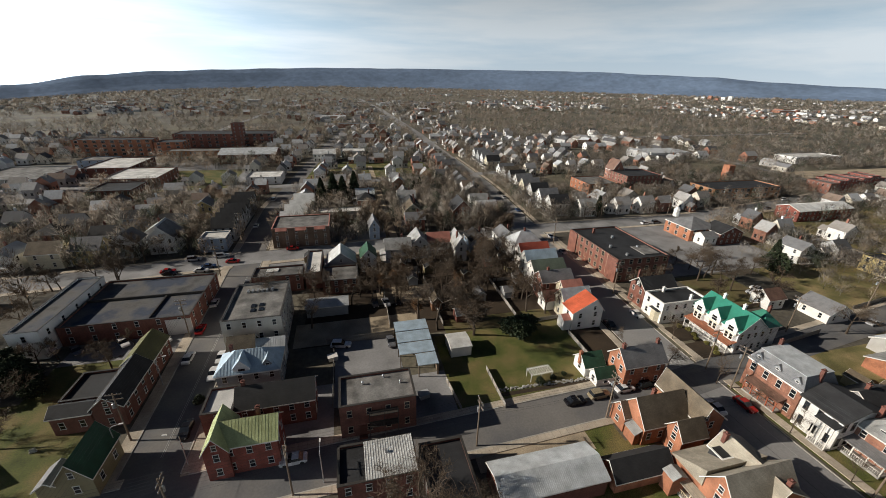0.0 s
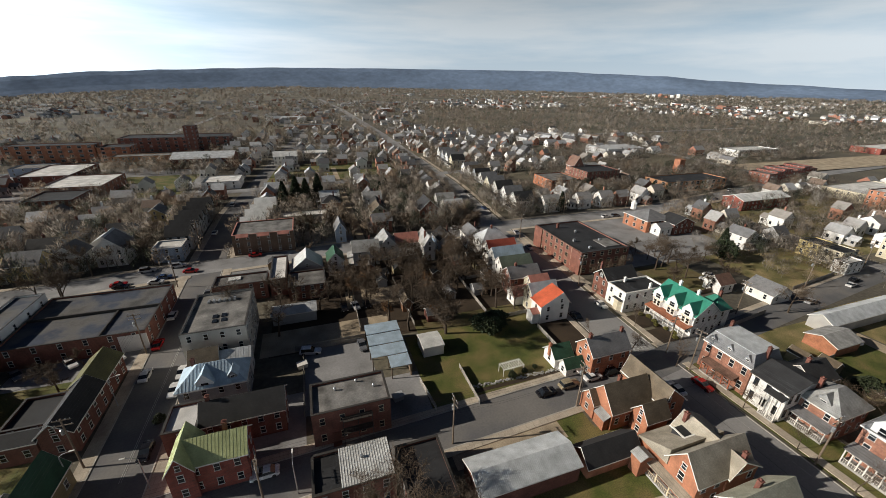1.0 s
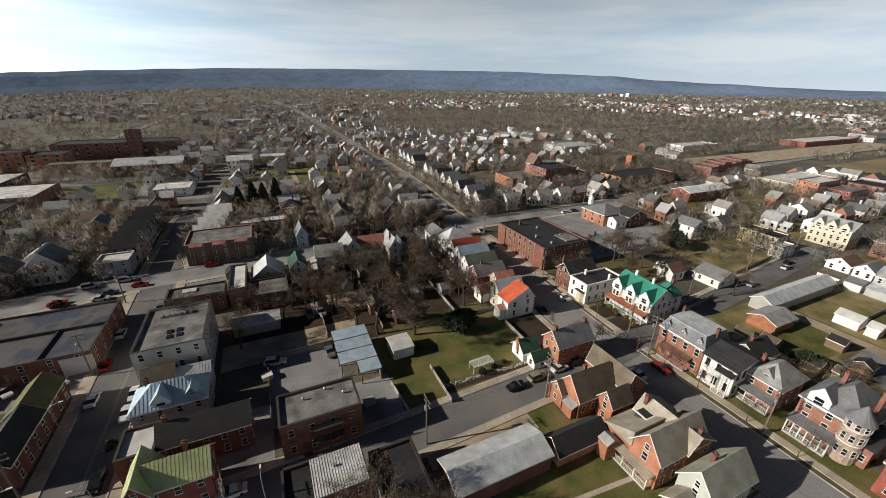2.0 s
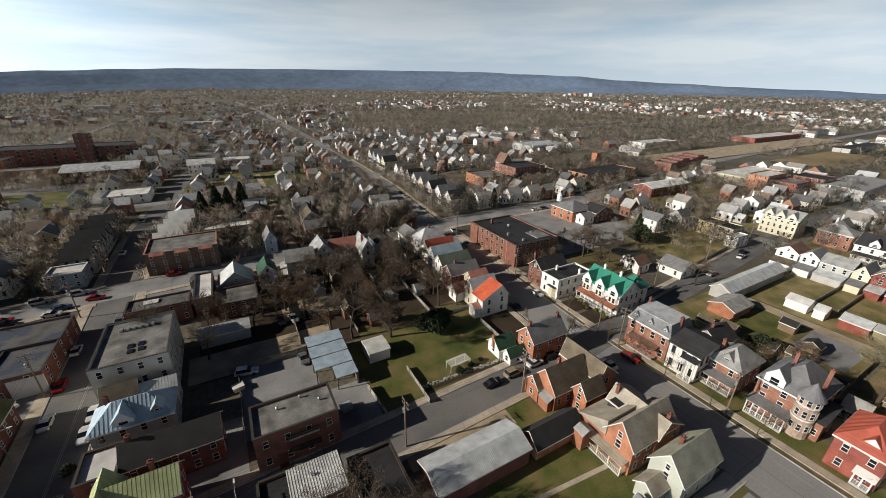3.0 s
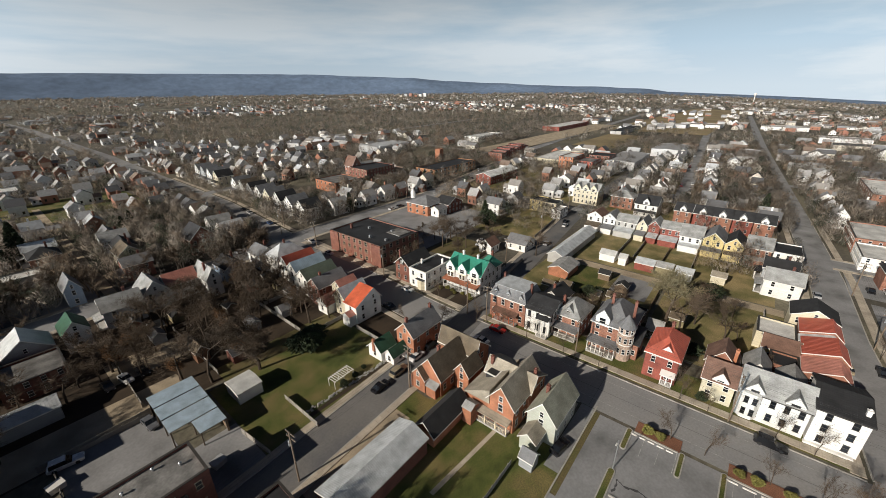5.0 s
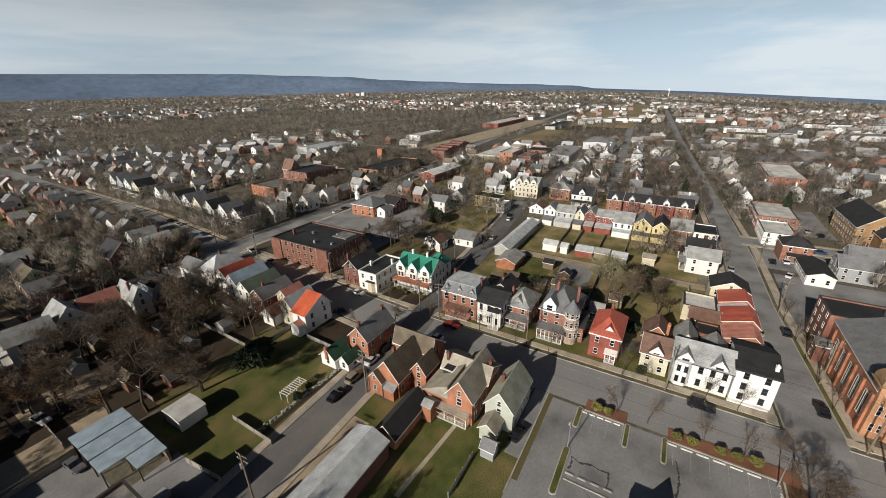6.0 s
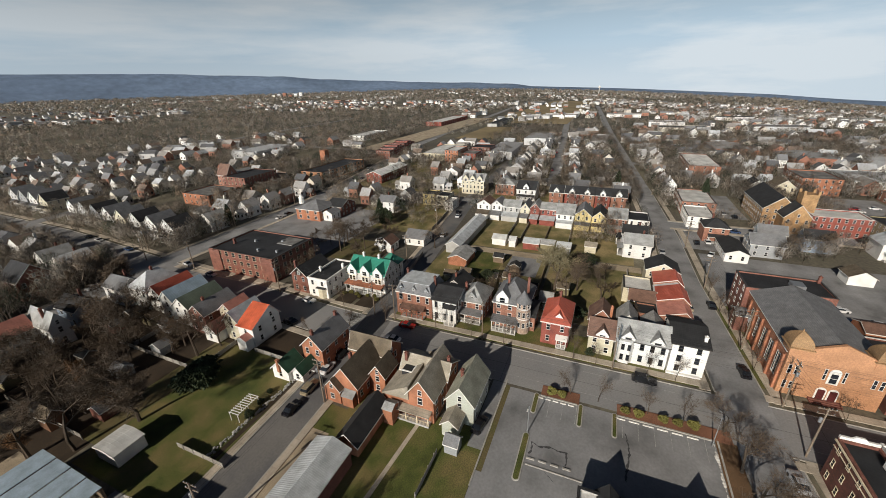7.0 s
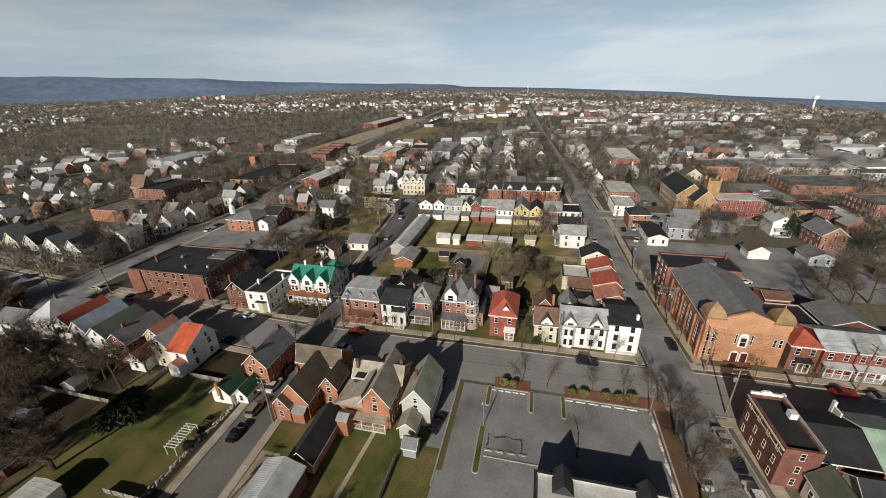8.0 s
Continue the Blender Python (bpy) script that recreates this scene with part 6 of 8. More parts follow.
hall("brick_mill", "long three-storey brick mill with flat dark roof", -204, -150, 362, 376, 13, BRICK_ORANGE, FLAT_DARK, "SE", step=5.4, win=(2.4, 2.2))
hall("brick_mill", "brick mill wing with dark roof", -148, -128, 360, 378, 11, BRICK_ORANGE, FLAT_DARK, "SE", step=5.4, win=(2.4, 2.2))
hall("brick_mill", "dark brick mill block with flat roof", -150, -66, 404, 430, 12, BRICK, FLAT_DARK, "SE", step=6.0, win=(2.4, 2.2))
hall("mill_tower", "square dark red brick mill tower", -99, -90, 398, 408, 22, BRICK, FLAT_DARK, "SE", step=3.0)
hall("mill_hall", "long low tan brick mill hall", -134, -96, 340, 352, 7, BRICK_BUFF, FLAT_GREY, "S", step=3.0)
house("mill_hall", "brick hall with pale metal roof", -92, -52, 320, 345, 7, 10, "gx", BRICK_DARK, MET_PALE, faces="S", category="building", split=False, step=3.4)
hall("store_building", "long store building with white flat roof", -160, -134, 284, 322, 6, BRICK_DARK, FLAT_PALE, "SE", step=5)
hall("store_building", "brick store building with pale flat roof", -134, -106, 250, 282, 6.2, BRICK_PINK, FLAT_PALE, "SE", step=5)
hall("brick_building", "brick building with dark flat roof", -128, -108, 224, 244, 6, BRICK_DARK, FLAT_DARK, "SE")
hall("blue_building", "low blue-walled building in the yard", -180, -160, 318, 334, 5, SIDE_BLUE, FLAT_GREY, "S", step=4)
hall("store_building", "low building with grey flat roof", -205, -170, 262, 300, 5, STUCCO_GREY, FLAT_GREY, "S", step=5)
hall("store_building", "wide low building with pale flat roof", -60, -40, 252, 270, 4.5, STUCCO, FLAT_PALE, "S", step=5)
hall("garage_row", "long row of garages with pale flat roof", -15, 6, 178, 186, 3.4, STUCCO_GREY, FLAT_PALE, "", step=5)
hall("garage_row", "long row of garages with grey flat roof", -12, 12, 166, 172, 3.2, STUCCO_GREY, FLAT_GREY, "", step=5)
house("white_building", "white building with pale gabled roof on the field", -25, -8, 322, 334, 6, 9, "gx", STUCCO, MET_WHITE, category="building", split=False)
hall("white_building", "white flat-roofed building by the field", -4, 16, 334, 350, 6, STUCCO, FLAT_PALE)
for i, (x, y, e) in enumerate(((-25, 169.5, 5), (-24, 178, 5.6), (-23, 187, 5), (-22, 196, 5.6))):
    house("frame_house", "house with white metal gabled roof", x - 4, x + 5, y - 3.6, y + 3.6, e, e + 2.6, "gx", SIDE_GREY, MET_WHITE, faces="SE", split=False, group="white-roofed houses on the west street")
for i in range(7):
    house("row_house", "dark row house with steep gable", -53, -45, 158 + i * 6.4, 163.6 + i * 6.4, 6.0, 9.2, "gx", SIDE_GREY, SH_DARK, faces="SE", split=False, group="dark row houses on the west street", trim=TRIM_DARK)
house("frame_house", "yellow house with grey roof", -69, -61, 189, 197, 5.6, 8.4, "gy", SIDE_YELLOW, SH_GREY, faces="SE", split=False)
house("frame_house", "pale yellow house with grey roof", -92.6, -84, 144, 152, 5.4, 8.6, "gx", SIDE_YELLOW, SH_GREY, faces="SE", split=False)
house("frame_house", "tall white gabled house with grey roof", -71.5, -63, 149, 158, 6.4, 10.4, "gy", SIDE_WHITE, SH_GREY, faces="SE", split=False)
house("frame_house", "white house with dark roof", -82, -74, 147, 155, 5.8, 9.0, "gy", SIDE_WHITE, SH_GREY, faces="SE", split=False)
house("brick_house", "red brick house with steep gable and porch", 45.6, 54.8, 161.8, 172, 6.6, 11, "gy", BRICK, SH_DARK, faces="SW", split=False)
for i, (y, w, r) in enumerate(((164, SIDE_WHITE, SH_DARK), (176, SIDE_WHITE, SH_GREY), (188, SIDE_WHITE, SH_DARK), (200, SIDE_CREAM, SH_GREY), (211, SIDE_WHITE, SH_GREY), (222, SIDE_GREY, SH_DARK), (233, SIDE_WHITE, SH_BROWN), (244, SIDE_WHITE, SH_GREY), (275, SIDE_CREAM, SH_DARK), (287, SIDE_WHITE, SH_GREY), (299, SIDE_GREY, SH_GREY), (311, SIDE_WHITE, SH_GREY))):
    x = 96 + (y - 160) * 0.06
    v = house("victorian_house", "tall white gabled house with front porch" if w is SIDE_WHITE else "tall gabled house with front porch", x, x + 10, y, y + 7.6, 6.4, 10.2, "gx", w, r, faces="SW", split=False, group="gabled houses on the main street")
    porch(v, "W", -3.4, 3.4, 5.0, 2.0, 2.9, r, TRIM, 4, rail=False)
hall("brick_building", "low brick building with brown flat roof", 139.6, 160, 198, 219, 6.4, BRICK_ORANGE, FLAT_GREY, step=3.4)
hall("brick_school", "tall red brick school with stepped front", 163, 188, 196, 214, 11, BRICK, FLAT_DARK, step=2.6, trim=TRIM_CREAM)
house("brick_gable", "pointed brick gable with rusty roof", 166, 174, 214, 222, 11, 17, "gy", BRICK_PINK, SH_RUST, faces="SW", split=False)
house("frame_house", "large pale blue house with grey roof", 178, 190, 216, 228, 7, 11, "gx", SIDE_BLUE, SH_PALE, split=False)
ta = hall("tan_building", "long tan brick building with black roof", 206, 256, 174.5, 192, 6.8, BRICK_BUFF, FLAT_DARK, step=4.2, win=(2.2, 2.0))
bm = bmesh.new()
box(bm, 256, 261, 211, 216, 0, 12)
tagged(part("brick_tower", bm, BRICK_ORANGE), "square orange brick tower behind the tan building", "tower")
hall("white_hall", "long white industrial building with white roof", 390, 445, 262, 282, 6, STUCCO, FLAT_PALE, step=6)
house("red_barn", "red brick hall with white metal roof", 215.8, 252, 134.6, 146, 5.4, 7.4, "gx", BRICK_PAINT, MET_WHITE, faces="SW", split=False, seams=1.0, step=2.8, category="building")
st = house("brick_station", "orange brick hall with grey hipped roof and white cupola", 139.2, 153.5, 123, 137, 5.4, 8.6, "hip", BRICK_ORANGE, SH_GREY, faces="SW", split=False, step=4.0, win=(1.3, 1.8), category="building")
bm = bmesh.new()
loft(bm, [disc(1.3, 7.4, 8, -4.5, 5), disc(1.2, 10.2, 8, -4.5, 5), disc(1.5, 10.3, 8, -4.5, 5), disc(0.1, 11.8, 8, -4.5, 5)])
part("cupola", bm, TRIM, st)
house("annex", "small white annex with grey roof", 141.4, 148, 117.6, 122.8, 3.8, 5.2, "gx", STUCCO, SH_GREY, faces="SW", split=False)
house("rear_wing", "brick rear wing with dark roof", 148.4, 160, 117, 126, 5.0, 7.6, "gy", BRICK_DARK, SH_DARK, faces="S", split=False)
for i in range(7):
    hall("row_building", "red painted brick row building", 296 + i * 9, 304.6 + i * 9, 174 + i * 1.2, 188 + i * 1.2, 7 + (i % 3), BRICK_PAINT if i % 3 else BRICK, FLAT_GREY, group="red row buildings on the north street")
hall("brick_building", "four-storey brick building with pale roof", 288, 312, 108, 119, 11, BRICK_ORANGE, FLAT_PALE)
hall("brick_building", "red brick building with flat roof", 290, 308, 94, 106, 9, BRICK_PAINT, FLAT_GREY)
hall("store_building", "wide low building with pale yellow front", 300, 352, 124, 146, 6, SIDE_CREAM, FLAT_PALE, step=5)
hall("brick_building", "dark brick building with flat roof", 322, 340, 92, 108, 9, BRICK, FLAT_DARK)
ct = house("twin_house", "cream twin house with two steep gables", 209, 219, 62.6, 76, 8.2, 11.2, "gy", SIDE_CREAM, SH_PALE, faces="SW", split=False, step=2.0)
for y in (-4.2, 0, 4.2):
    dormer(ct, "W", y, 5.2, 7.0, 3.2, 2.2, SIDE_CREAM, SH_PALE, depth=4)
house("brick_house", "pink brick house with grey hipped roof", 212.4, 222, 45.6, 56.6, 6.4, 9, "hip", BRICK_PINK, SH_PALE, faces="SW", split=False)
wv = house("frame_house", "large white house with black roof and porch", 204, 215, 32.4, 42.6, 6.4, 10, "gy", SIDE_WHITE, SH_DARK, faces="SW", split=False)
dormer(wv, "W", 0, 5.6, 6.6, 3, 1.2, SIDE_WHITE, SH_DARK, depth=3)
porch(wv, "W", -4.6, 4.6, 5.5, 2.2, 3, SH_DARK, TRIM, 6, rail=False)
house("frame_house", "pale yellow house with dark roof", 181, 190, 81, 88, 6, 0, "flat", SIDE_YELLOW, FLAT_DARK, faces="SW", split=False)
house("frame_house", "cream house with dark flat roof", 181, 190, 73.6, 80.4, 5.8, 0, "flat", SIDE_CREAM, FLAT_DARK, faces="SW", split=False)
house("frame_house", "white house with flat roof and porch", 175, 184, 68.6, 73, 4.6, 0, "flat", STUCCO, FLAT_PALE, faces="SW", split=False)
house("bungalow", "low white bungalow with grey roof", 127.6, 136, 62.6, 71, 3.0, 5.4, "gy", STUCCO, SH_GREY, faces="SW", split=False, step=3)
house("cottage", "small white cottage with reddish roof", 118, 124, 72, 77.6, 3.4, 5.6, "gx", SIDE_WHITE, SH_RUST, faces="SW", split=False)
house("long_shed", "long low shed with grey metal roof", 126, 161, 46.8, 52.4, 3.2, 4.8, "gx", STUCCO_GREY, MET_PALE, faces="", category="shed", seams=1.2)
house("brick_shed", "low brick shed with pale roof", 116, 125.6, 40.6, 47.4, 2.8, 4.2, "gx", BRICK_ORANGE, SH_PALE, faces="", category="shed")
for x0, x1, y0, y1, w, r, t in ((139.2, 144, 32.4, 37.8, STUCCO, MET_WHITE, "white garage with pale roof"), (139, 143, 28.4, 31, STUCCO, MET_WHITE, "small white garage with gabled roof"), (138.8, 144.6, 19.4, 25.4, BRICK_PAINT, MET_PALE, "red garage with pale metal roof"),
                                 (139.6, 144.6, 13.8, 18.8, SIDE_OLIVE, SH_PALE, "weathered garage with pale roof"), (139, 144, 7.8, 12.8, SIDE_GREY, MET_PALE, "grey garage with pale metal roof"), (143, 146.4, -1, 3, SIDE_CREAM, SH_TAN, "small pale shed with tan roof")):
    house("garage", t, x0, x1, y0, y1, 2.6, 3.8, "gy", w, r, faces="", category="garage", over=0.2)
EROW = ((48, 54.6, SIDE_WHITE, SH_RUST, "white house with brown roof"), (42.4, 47.4, SIDE_WHITE, SH_GREY, "white house with grey roof"), (34, 42, STUCCO_GREY, SH_PALE, "low grey double house with pale roof"), (29.4, 33.6, SIDE_CREAM, SH_GREY, "cream gabled house with grey roof"),
        (24.8, 29, BRICK_PAINT, SH_PALE, "red house with white gable"), (17.4, 24.4, BRICK_PAINT, SH_PALE, "red brick double house with pale roof"), (9.6, 17, SIDE_WHITE, SH_PALE, "white double house with pale roof"), (2.6, 9.2, SIDE_YELLOW, SH_GREY, "tan house with grey roof"),
        (-3.6, 2.2, SIDE_YELLOW, SH_DARK, "yellow house with black roof"), (-11.4, -4.2, BRICK_PINK, SH_PALE, "pink brick house with pale roof"), (-20, -12, STUCCO, FLAT_DARK, "tall white flat-roofed house"))
for y0, y1, w, r, t in EROW:
    k = "flat" if r is FLAT_DARK else ("gx" if y1 - y0 < 6.8 else "gy")
    e_ = house("row_house", t, 172 if y1 > 20 else 169, 181, y0, y1, 5.6 + (y0 * 7 % 1.1), 8.2 + (y0 * 3 % 1.0), k, w, r, faces="SW", split=False, group="houses backing onto the lane", step=2.0)
    bm = bmesh.new()
    hy_ = (y1 - y0) / 2 - 0.3
    loft(bm, [[(x, -hy_, 0), (x, hy_, 0), (x, hy_, z), (x, -hy_, z)] for x, z in ((-8.4, 2.5), (-4.2, 3.4))])
    part("rear_extension", bm, w, e_)
    bm = bmesh.new()
    loft(bm, [[(x, -hy_ - .2, z), (x, hy_ + .2, z), (x, hy_ + .2, z + .14), (x, -hy_ - .2, z + .14)] for x, z in ((-8.7, 2.46), (-4.3, 3.45))])
    part("extension_roof", bm, MET_PALE if r is SH_PALE else SH_GREY if r is SH_GREY else SH_BROWN, e_)
for y0, y1, t in ((-12, -5, 0), (-4.6, 2.4, 1), (2.8, 9.8, 0), (10.2, 17.2, 1), (18, 25, 0)):
    h_ = house("row_house", "red brick row house with white gable", 203, 213, y0, y1, 6.4, 9.2, "gy", BRICK_PAINT if t else BRICK_PINK, SH_DARK, faces="SW", split=False, group="red row houses")
    dormer(h_, "W", 0, 5.1, 6.2, 2.6, 1.2, TRIM, SH_PALE, depth=3)
# beyond the church
sx = house("stone_church", "brown stone church with steep slate roof", 198, 226, -77, -65, 8, 13, "gx", STONE, SH_DARK, faces="WN", split=False, category="church", step=2.6, win=(0.8, 3.0))
bm = bmesh.new()
loft(bm, [[(-12.5 + a, -8 + b, z) for a, b in ((-2.6, -2.6), (2.6, -2.6), (2.6, 2.6), (-2.6, 2.6))] for z in (0, 15)])
for a in (-2.3, 2.3):
    for b in (-2.3, 2.3):
        box(bm, -12.5 + a - .4, -12.5 + a + .4, -8 + b - .4, -8 + b + .4, 15, 16.4)
part("tower", bm, STONE, sx)
house("church_gable", "brown stone gable with large window", 190, 197.8, -79, -70, 7, 12, "gx", STONE, SH_DARK, faces="W", split=False, category="church")
hall("brick_row", "long red brick building with white cornice", 191, 203, -98, -79.5, 8, BRICK_PAINT, FLAT_PALE, "WN", step=2.2, coping=TRIM)
house("white_apartments", "low white building with charcoal roof", 151, 166, -50, -43, 3.2, 4.6, "gx", STUCCO, SH_DARK, faces="WN", split=False)
house("white_apartments", "grey gabled building with grey roof", 159, 168, -62, -52, 4.8, 7.6, "gy", SIDE_GREY, SH_GREY, faces="WN", split=False)
house("garage", "white garage with brown roof beside the lot", 144, 150, -80, -73.6, 2.8, 4.6, "gx", STUCCO, SH_BROWN, faces="", category="garage")
hall("brick_building", "large brick building with dark flat roof", 262, 286, -116, -99, 9, BRICK_ORANGE, FLAT_GREY, "WN")
hall("white_building", "low white flat-roofed building", 186, 204, -46, -36, 5, STUCCO, FLAT_PALE, "WN")
hall("brick_building", "brick building with pale flat roof", 206, 232, -50, -36, 6, BRICK_PINK, FLAT_PALE, "WN")
hall("brick_building", "long low brick building with pale roof", 300, 350, -70, -52, 6, BRICK_PINK, FLAT_PALE, "WN", step=5)
house("frame_house", "tan house with white front gable", 250, 261, -93, -84, 6, 9.5, "gx", SIDE_CREAM, SH_BROWN, faces="WN", split=False)
house("frame_house", "white house with dark gabled roof", 250, 260, -81, -72, 5.6, 8.6, "gx", SIDE_WHITE, SH_DARK, faces="WN", split=False)
hall("shop_building", "olive-grey shop building with flat roof", 184, 198, -105, -98.4, 8, SIDE_OLIVE, FLAT_DARK, "WN", step=2.4)
hall("shop_building", "tan brick shop building with flat roof", 183, 197, -111.6, -105.4, 7, BRICK_BUFF, FLAT_GREY, "WN", step=2.4)
hall("shop_building", "dark brick shop building with flat roof", 183, 197, -119, -112, 7.6, BRICK_DARK, FLAT_DARK, "WN", step=2.4)
hall("shop_building", "pale fronted shop building with flat roof", 181, 196, -128, -120, 5.6, STUCCO_GREY, FLAT_PALE, "WN", step=3)
house("brick_house", "brick house with grey gabled roof and rear wing", 155, 167, -108, -100, 6, 9, "gx", BRICK_PINK, SH_GREY, faces="WN", split=False)
house("white_shed", "low white shed with grey roof", 141, 149, -97, -90, 3, 4.6, "gx", STUCCO, SH_GREY, faces="W", split=False, category="shed")
hall("shop_parade", "long low brown shop parade with canopy", 236, 262, -172, -131, 5, BRICK_PINK, FLAT_GREY, "WN", step=4)
hall("white_building", "long white shop building with grey roof", 264, 284, -206, -178, 6.4, STUCCO, FLAT_GREY, "WN", step=3.4)
hall("brick_building", "dark brick commercial building with flat roof", 180, 198, -152, -130, 11, BRICK, FLAT_GREY, "WN")
hall("black_shed", "long dark industrial shed with black roof", 560, 660, 150, 164, 5, STUCCO_GREY, FLAT_DARK, "SW", step=8)
hall("store_building", "long red and white store building", 560, 680, 236, 262, 6, BRICK_PAINT, FLAT_PALE, "SW", step=8)

# ---- ordinary houses along the streets ----
KINDS = []
for i, (w, r, k, e, rd_, lx, ly, t) in enumerate((
        (SIDE_WHITE, SH_GREY, "gy", 5.4, 7.9, 6.8, 8.6, "white clapboard house with grey gabled roof"),
        (BRICK, SH_GREY, "gx", 5.4, 7.6, 8.2, 6.8, "red brick house with grey gabled roof"),
        (STUCCO, SH_GREY, "gx", 5.4, 8.0, 8.0, 7.0, "white rendered house with grey gabled roof"),
        (SIDE_CREAM, SH_BROWN, "gy", 5.6, 8.6, 7.2, 9.2, "cream house with brown gabled roof"),
        (SIDE_GREY, SH_DARK, "gx", 5.2, 7.7, 8.6, 7.0, "grey house with charcoal gabled roof"),
        (SIDE_WHITE, SH_PALE, "gx", 5.4, 8.2, 9.0, 7.2, "white house with pale grey roof"),
        (BRICK_PINK, SH_DARK, "hip", 6.0, 8.8, 8.4, 8.4, "brick house with charcoal hipped roof"),
        (SIDE_BLUE, SH_DARK, "gy", 5.2, 7.8, 6.6, 8.6, "blue-grey house with charcoal roof"),
        (STUCCO, MET_PALE, "gx", 5.6, 7.8, 9.4, 7.2, "white house with pale metal roof"),
        (SIDE_WHITE, SH_DARK, "gy", 5.4, 8.1, 6.8, 9.0, "white house with black steep roof"))):
    p = _plain_house("house", t, -lx / 2, lx / 2, -ly / 2, ly / 2, e, rd_, k, w, r, faces="SW", split=False, chimneys=((1.6, 0.8, rd_ + 0.9),), group="houses along the streets", step=3.3)
    porch(p, "S" if k == "gy" else "W", -2.6, 2.6, ly / 2 if k == "gy" else lx / 2, 1.8, 2.7, r, TRIM, 3, rail=False)
    p.matrix_basis = pose(-300 - i * 16, -330, 0)
    KINDS.append((p, lx, ly))
rng = random.Random(21)
placed = 0
LATER = []  # plots further off, built with the far town


def street_row(x0, y0, x1, y1, gap=11.0, turn=0):
    """Houses one after another between two places, where there is room."""
    global placed
    l = math.hypot(x1 - x0, y1 - y0)
    s = rng.uniform(0, 3)
    while s < l:
        x, y = x0 + (x1 - x0) * s / l + rng.uniform(-.8, .8), y0 + (y1 - y0) * s / l + rng.uniform(-.8, .8)
        p, lx, ly = rng.choice(KINDS)
        if math.hypot(x, y) > 205:
            if all(is_free(x + a * 4.6, y + b * 4.6, 0.4) for a in (-1, 0, 1) for b in (-1, 0, 1)):
                LATER.append((x, y, lx * rng.uniform(.36, .46), ly * rng.uniform(.36, .48)))
                TAKEN.append((x - 4.6, x + 4.6, y - 4.8, y + 4.8))
        elif all(is_free(x + a * 4.6, y + b * 4.6, 0.4) for a in (-1, 0, 1) for b in (-1, 0, 1)):
            copy_thing(p, pose(x, y, 0, 0, 0, turn + rng.choice((0, 0, 0, 2, -3))))
            TAKEN.append((x - 4.6, x + 4.6, y - 4.8, y + 4.8))
            placed += 1
        s += gap * rng.uniform(0.85, 1.3)


def around(road, s0, s1, side, setback=11.0, gap=11.0, turn=0):
    pts, half = ROADS[road]
    line = fine(offset(pts, side * (half + setback)), 4)
    vert = abs(pts[0][1] - pts[-1][1]) > abs(pts[0][0] - pts[-1][0])
    seg = [p for p in line if s0 < (p[1] if vert else p[0]) < s1]
    for a, b in zip(seg[::8], seg[8::8]):
        street_row(*a, *b, gap, turn)


around("road_main", 156, 420, 1, 9)
around("road_main", 320, 420, -1, 9)
around("road_west", 206, 420, -1, 9, turn=90)
around("road_west", 216, 420, 1, 9, turn=90)
around("road_north", 100, 200, 1, 9)
around("road_north", -30, 84, 1, 9)
around("road_north", 10, 84, -1, 9)
around("road_north", -260, -55, 1, 9, turn=90)
around("road_north", -260, -80, -1, 9, turn=90)
around("road_mill", -30, 84, 1, 9)
around("road_mill", -30, 84, -1, 9)
around("road_mill", 96, 300, -1, 9)
around("road_east", -120, 140, 1, 9)
around("road_east", -120, 60, -1, 12)
around("road_hill", 240, 420, 1, 8)
around("road_hill", 240, 420, -1, 8)
around("road_church", 132, 330, 1, 9, turn=-90)
around("road_church", 230, 360, -1, 9, turn=-90)
around("road_far_east", -150, 140, 1, 9)
around("road_far_east", -150, 140, -1, 9)
around("road_cross", 222, 330, 1, 9)
around("road_cross", 222, 330, -1, 9)
around("road_far_west", 60, 330, -1, 9, turn=90)
around("road_far_west", 60, 330, 1, 9, turn=90)
around("road_cross", -200, -60, 1, 10, turn=90)
street_row(8, 190, 10, 255, 11)
street_row(28, 160, 30, 255, 11)
street_row(165, 100, 205, 128, 10)
street_row(188, 90, 300, 100, 12)
street_row(225, 10, 300, 70, 12)
street_row(150, 155, 152, 190, 10)
for x in (172, 187, 206, 252):
    street_row(x, 98, x + 2, 122, 10)
for x in (262, 276, 290, 306, 322):
    street_row(x, 150, x + 2, 162, 9)
street_row(120, 182, 136, 184, 10)
street_row(104, 176, 134, 178, 11)
street_row(192, 176, 204, 230, 10)
street_row(270, 60, 272, -90, 11)
street_row(238, 60, 240, -30, 11)
for x in (-72, -90, -108, -172, -192, -214, -236, -260, -284):
    street_row(x, 152, x + 2, 212, 9.5, 90)
    street_row(x, 228, x + 2, 262, 9.5, 90)
for y in (290, 312, 338, 364, 392, 436, 462, 490):
    street_row(-330, y - 14, -210, y, 12)
    street_row(-62, y, 70, y + 4, 13)
    street_row(108, y, 200, y + 8, 13)
print("houses along the streets:", placed)

# ---- the far town: roofs and walls beyond the streets ----
rng = random.Random(4)
far = Pile()


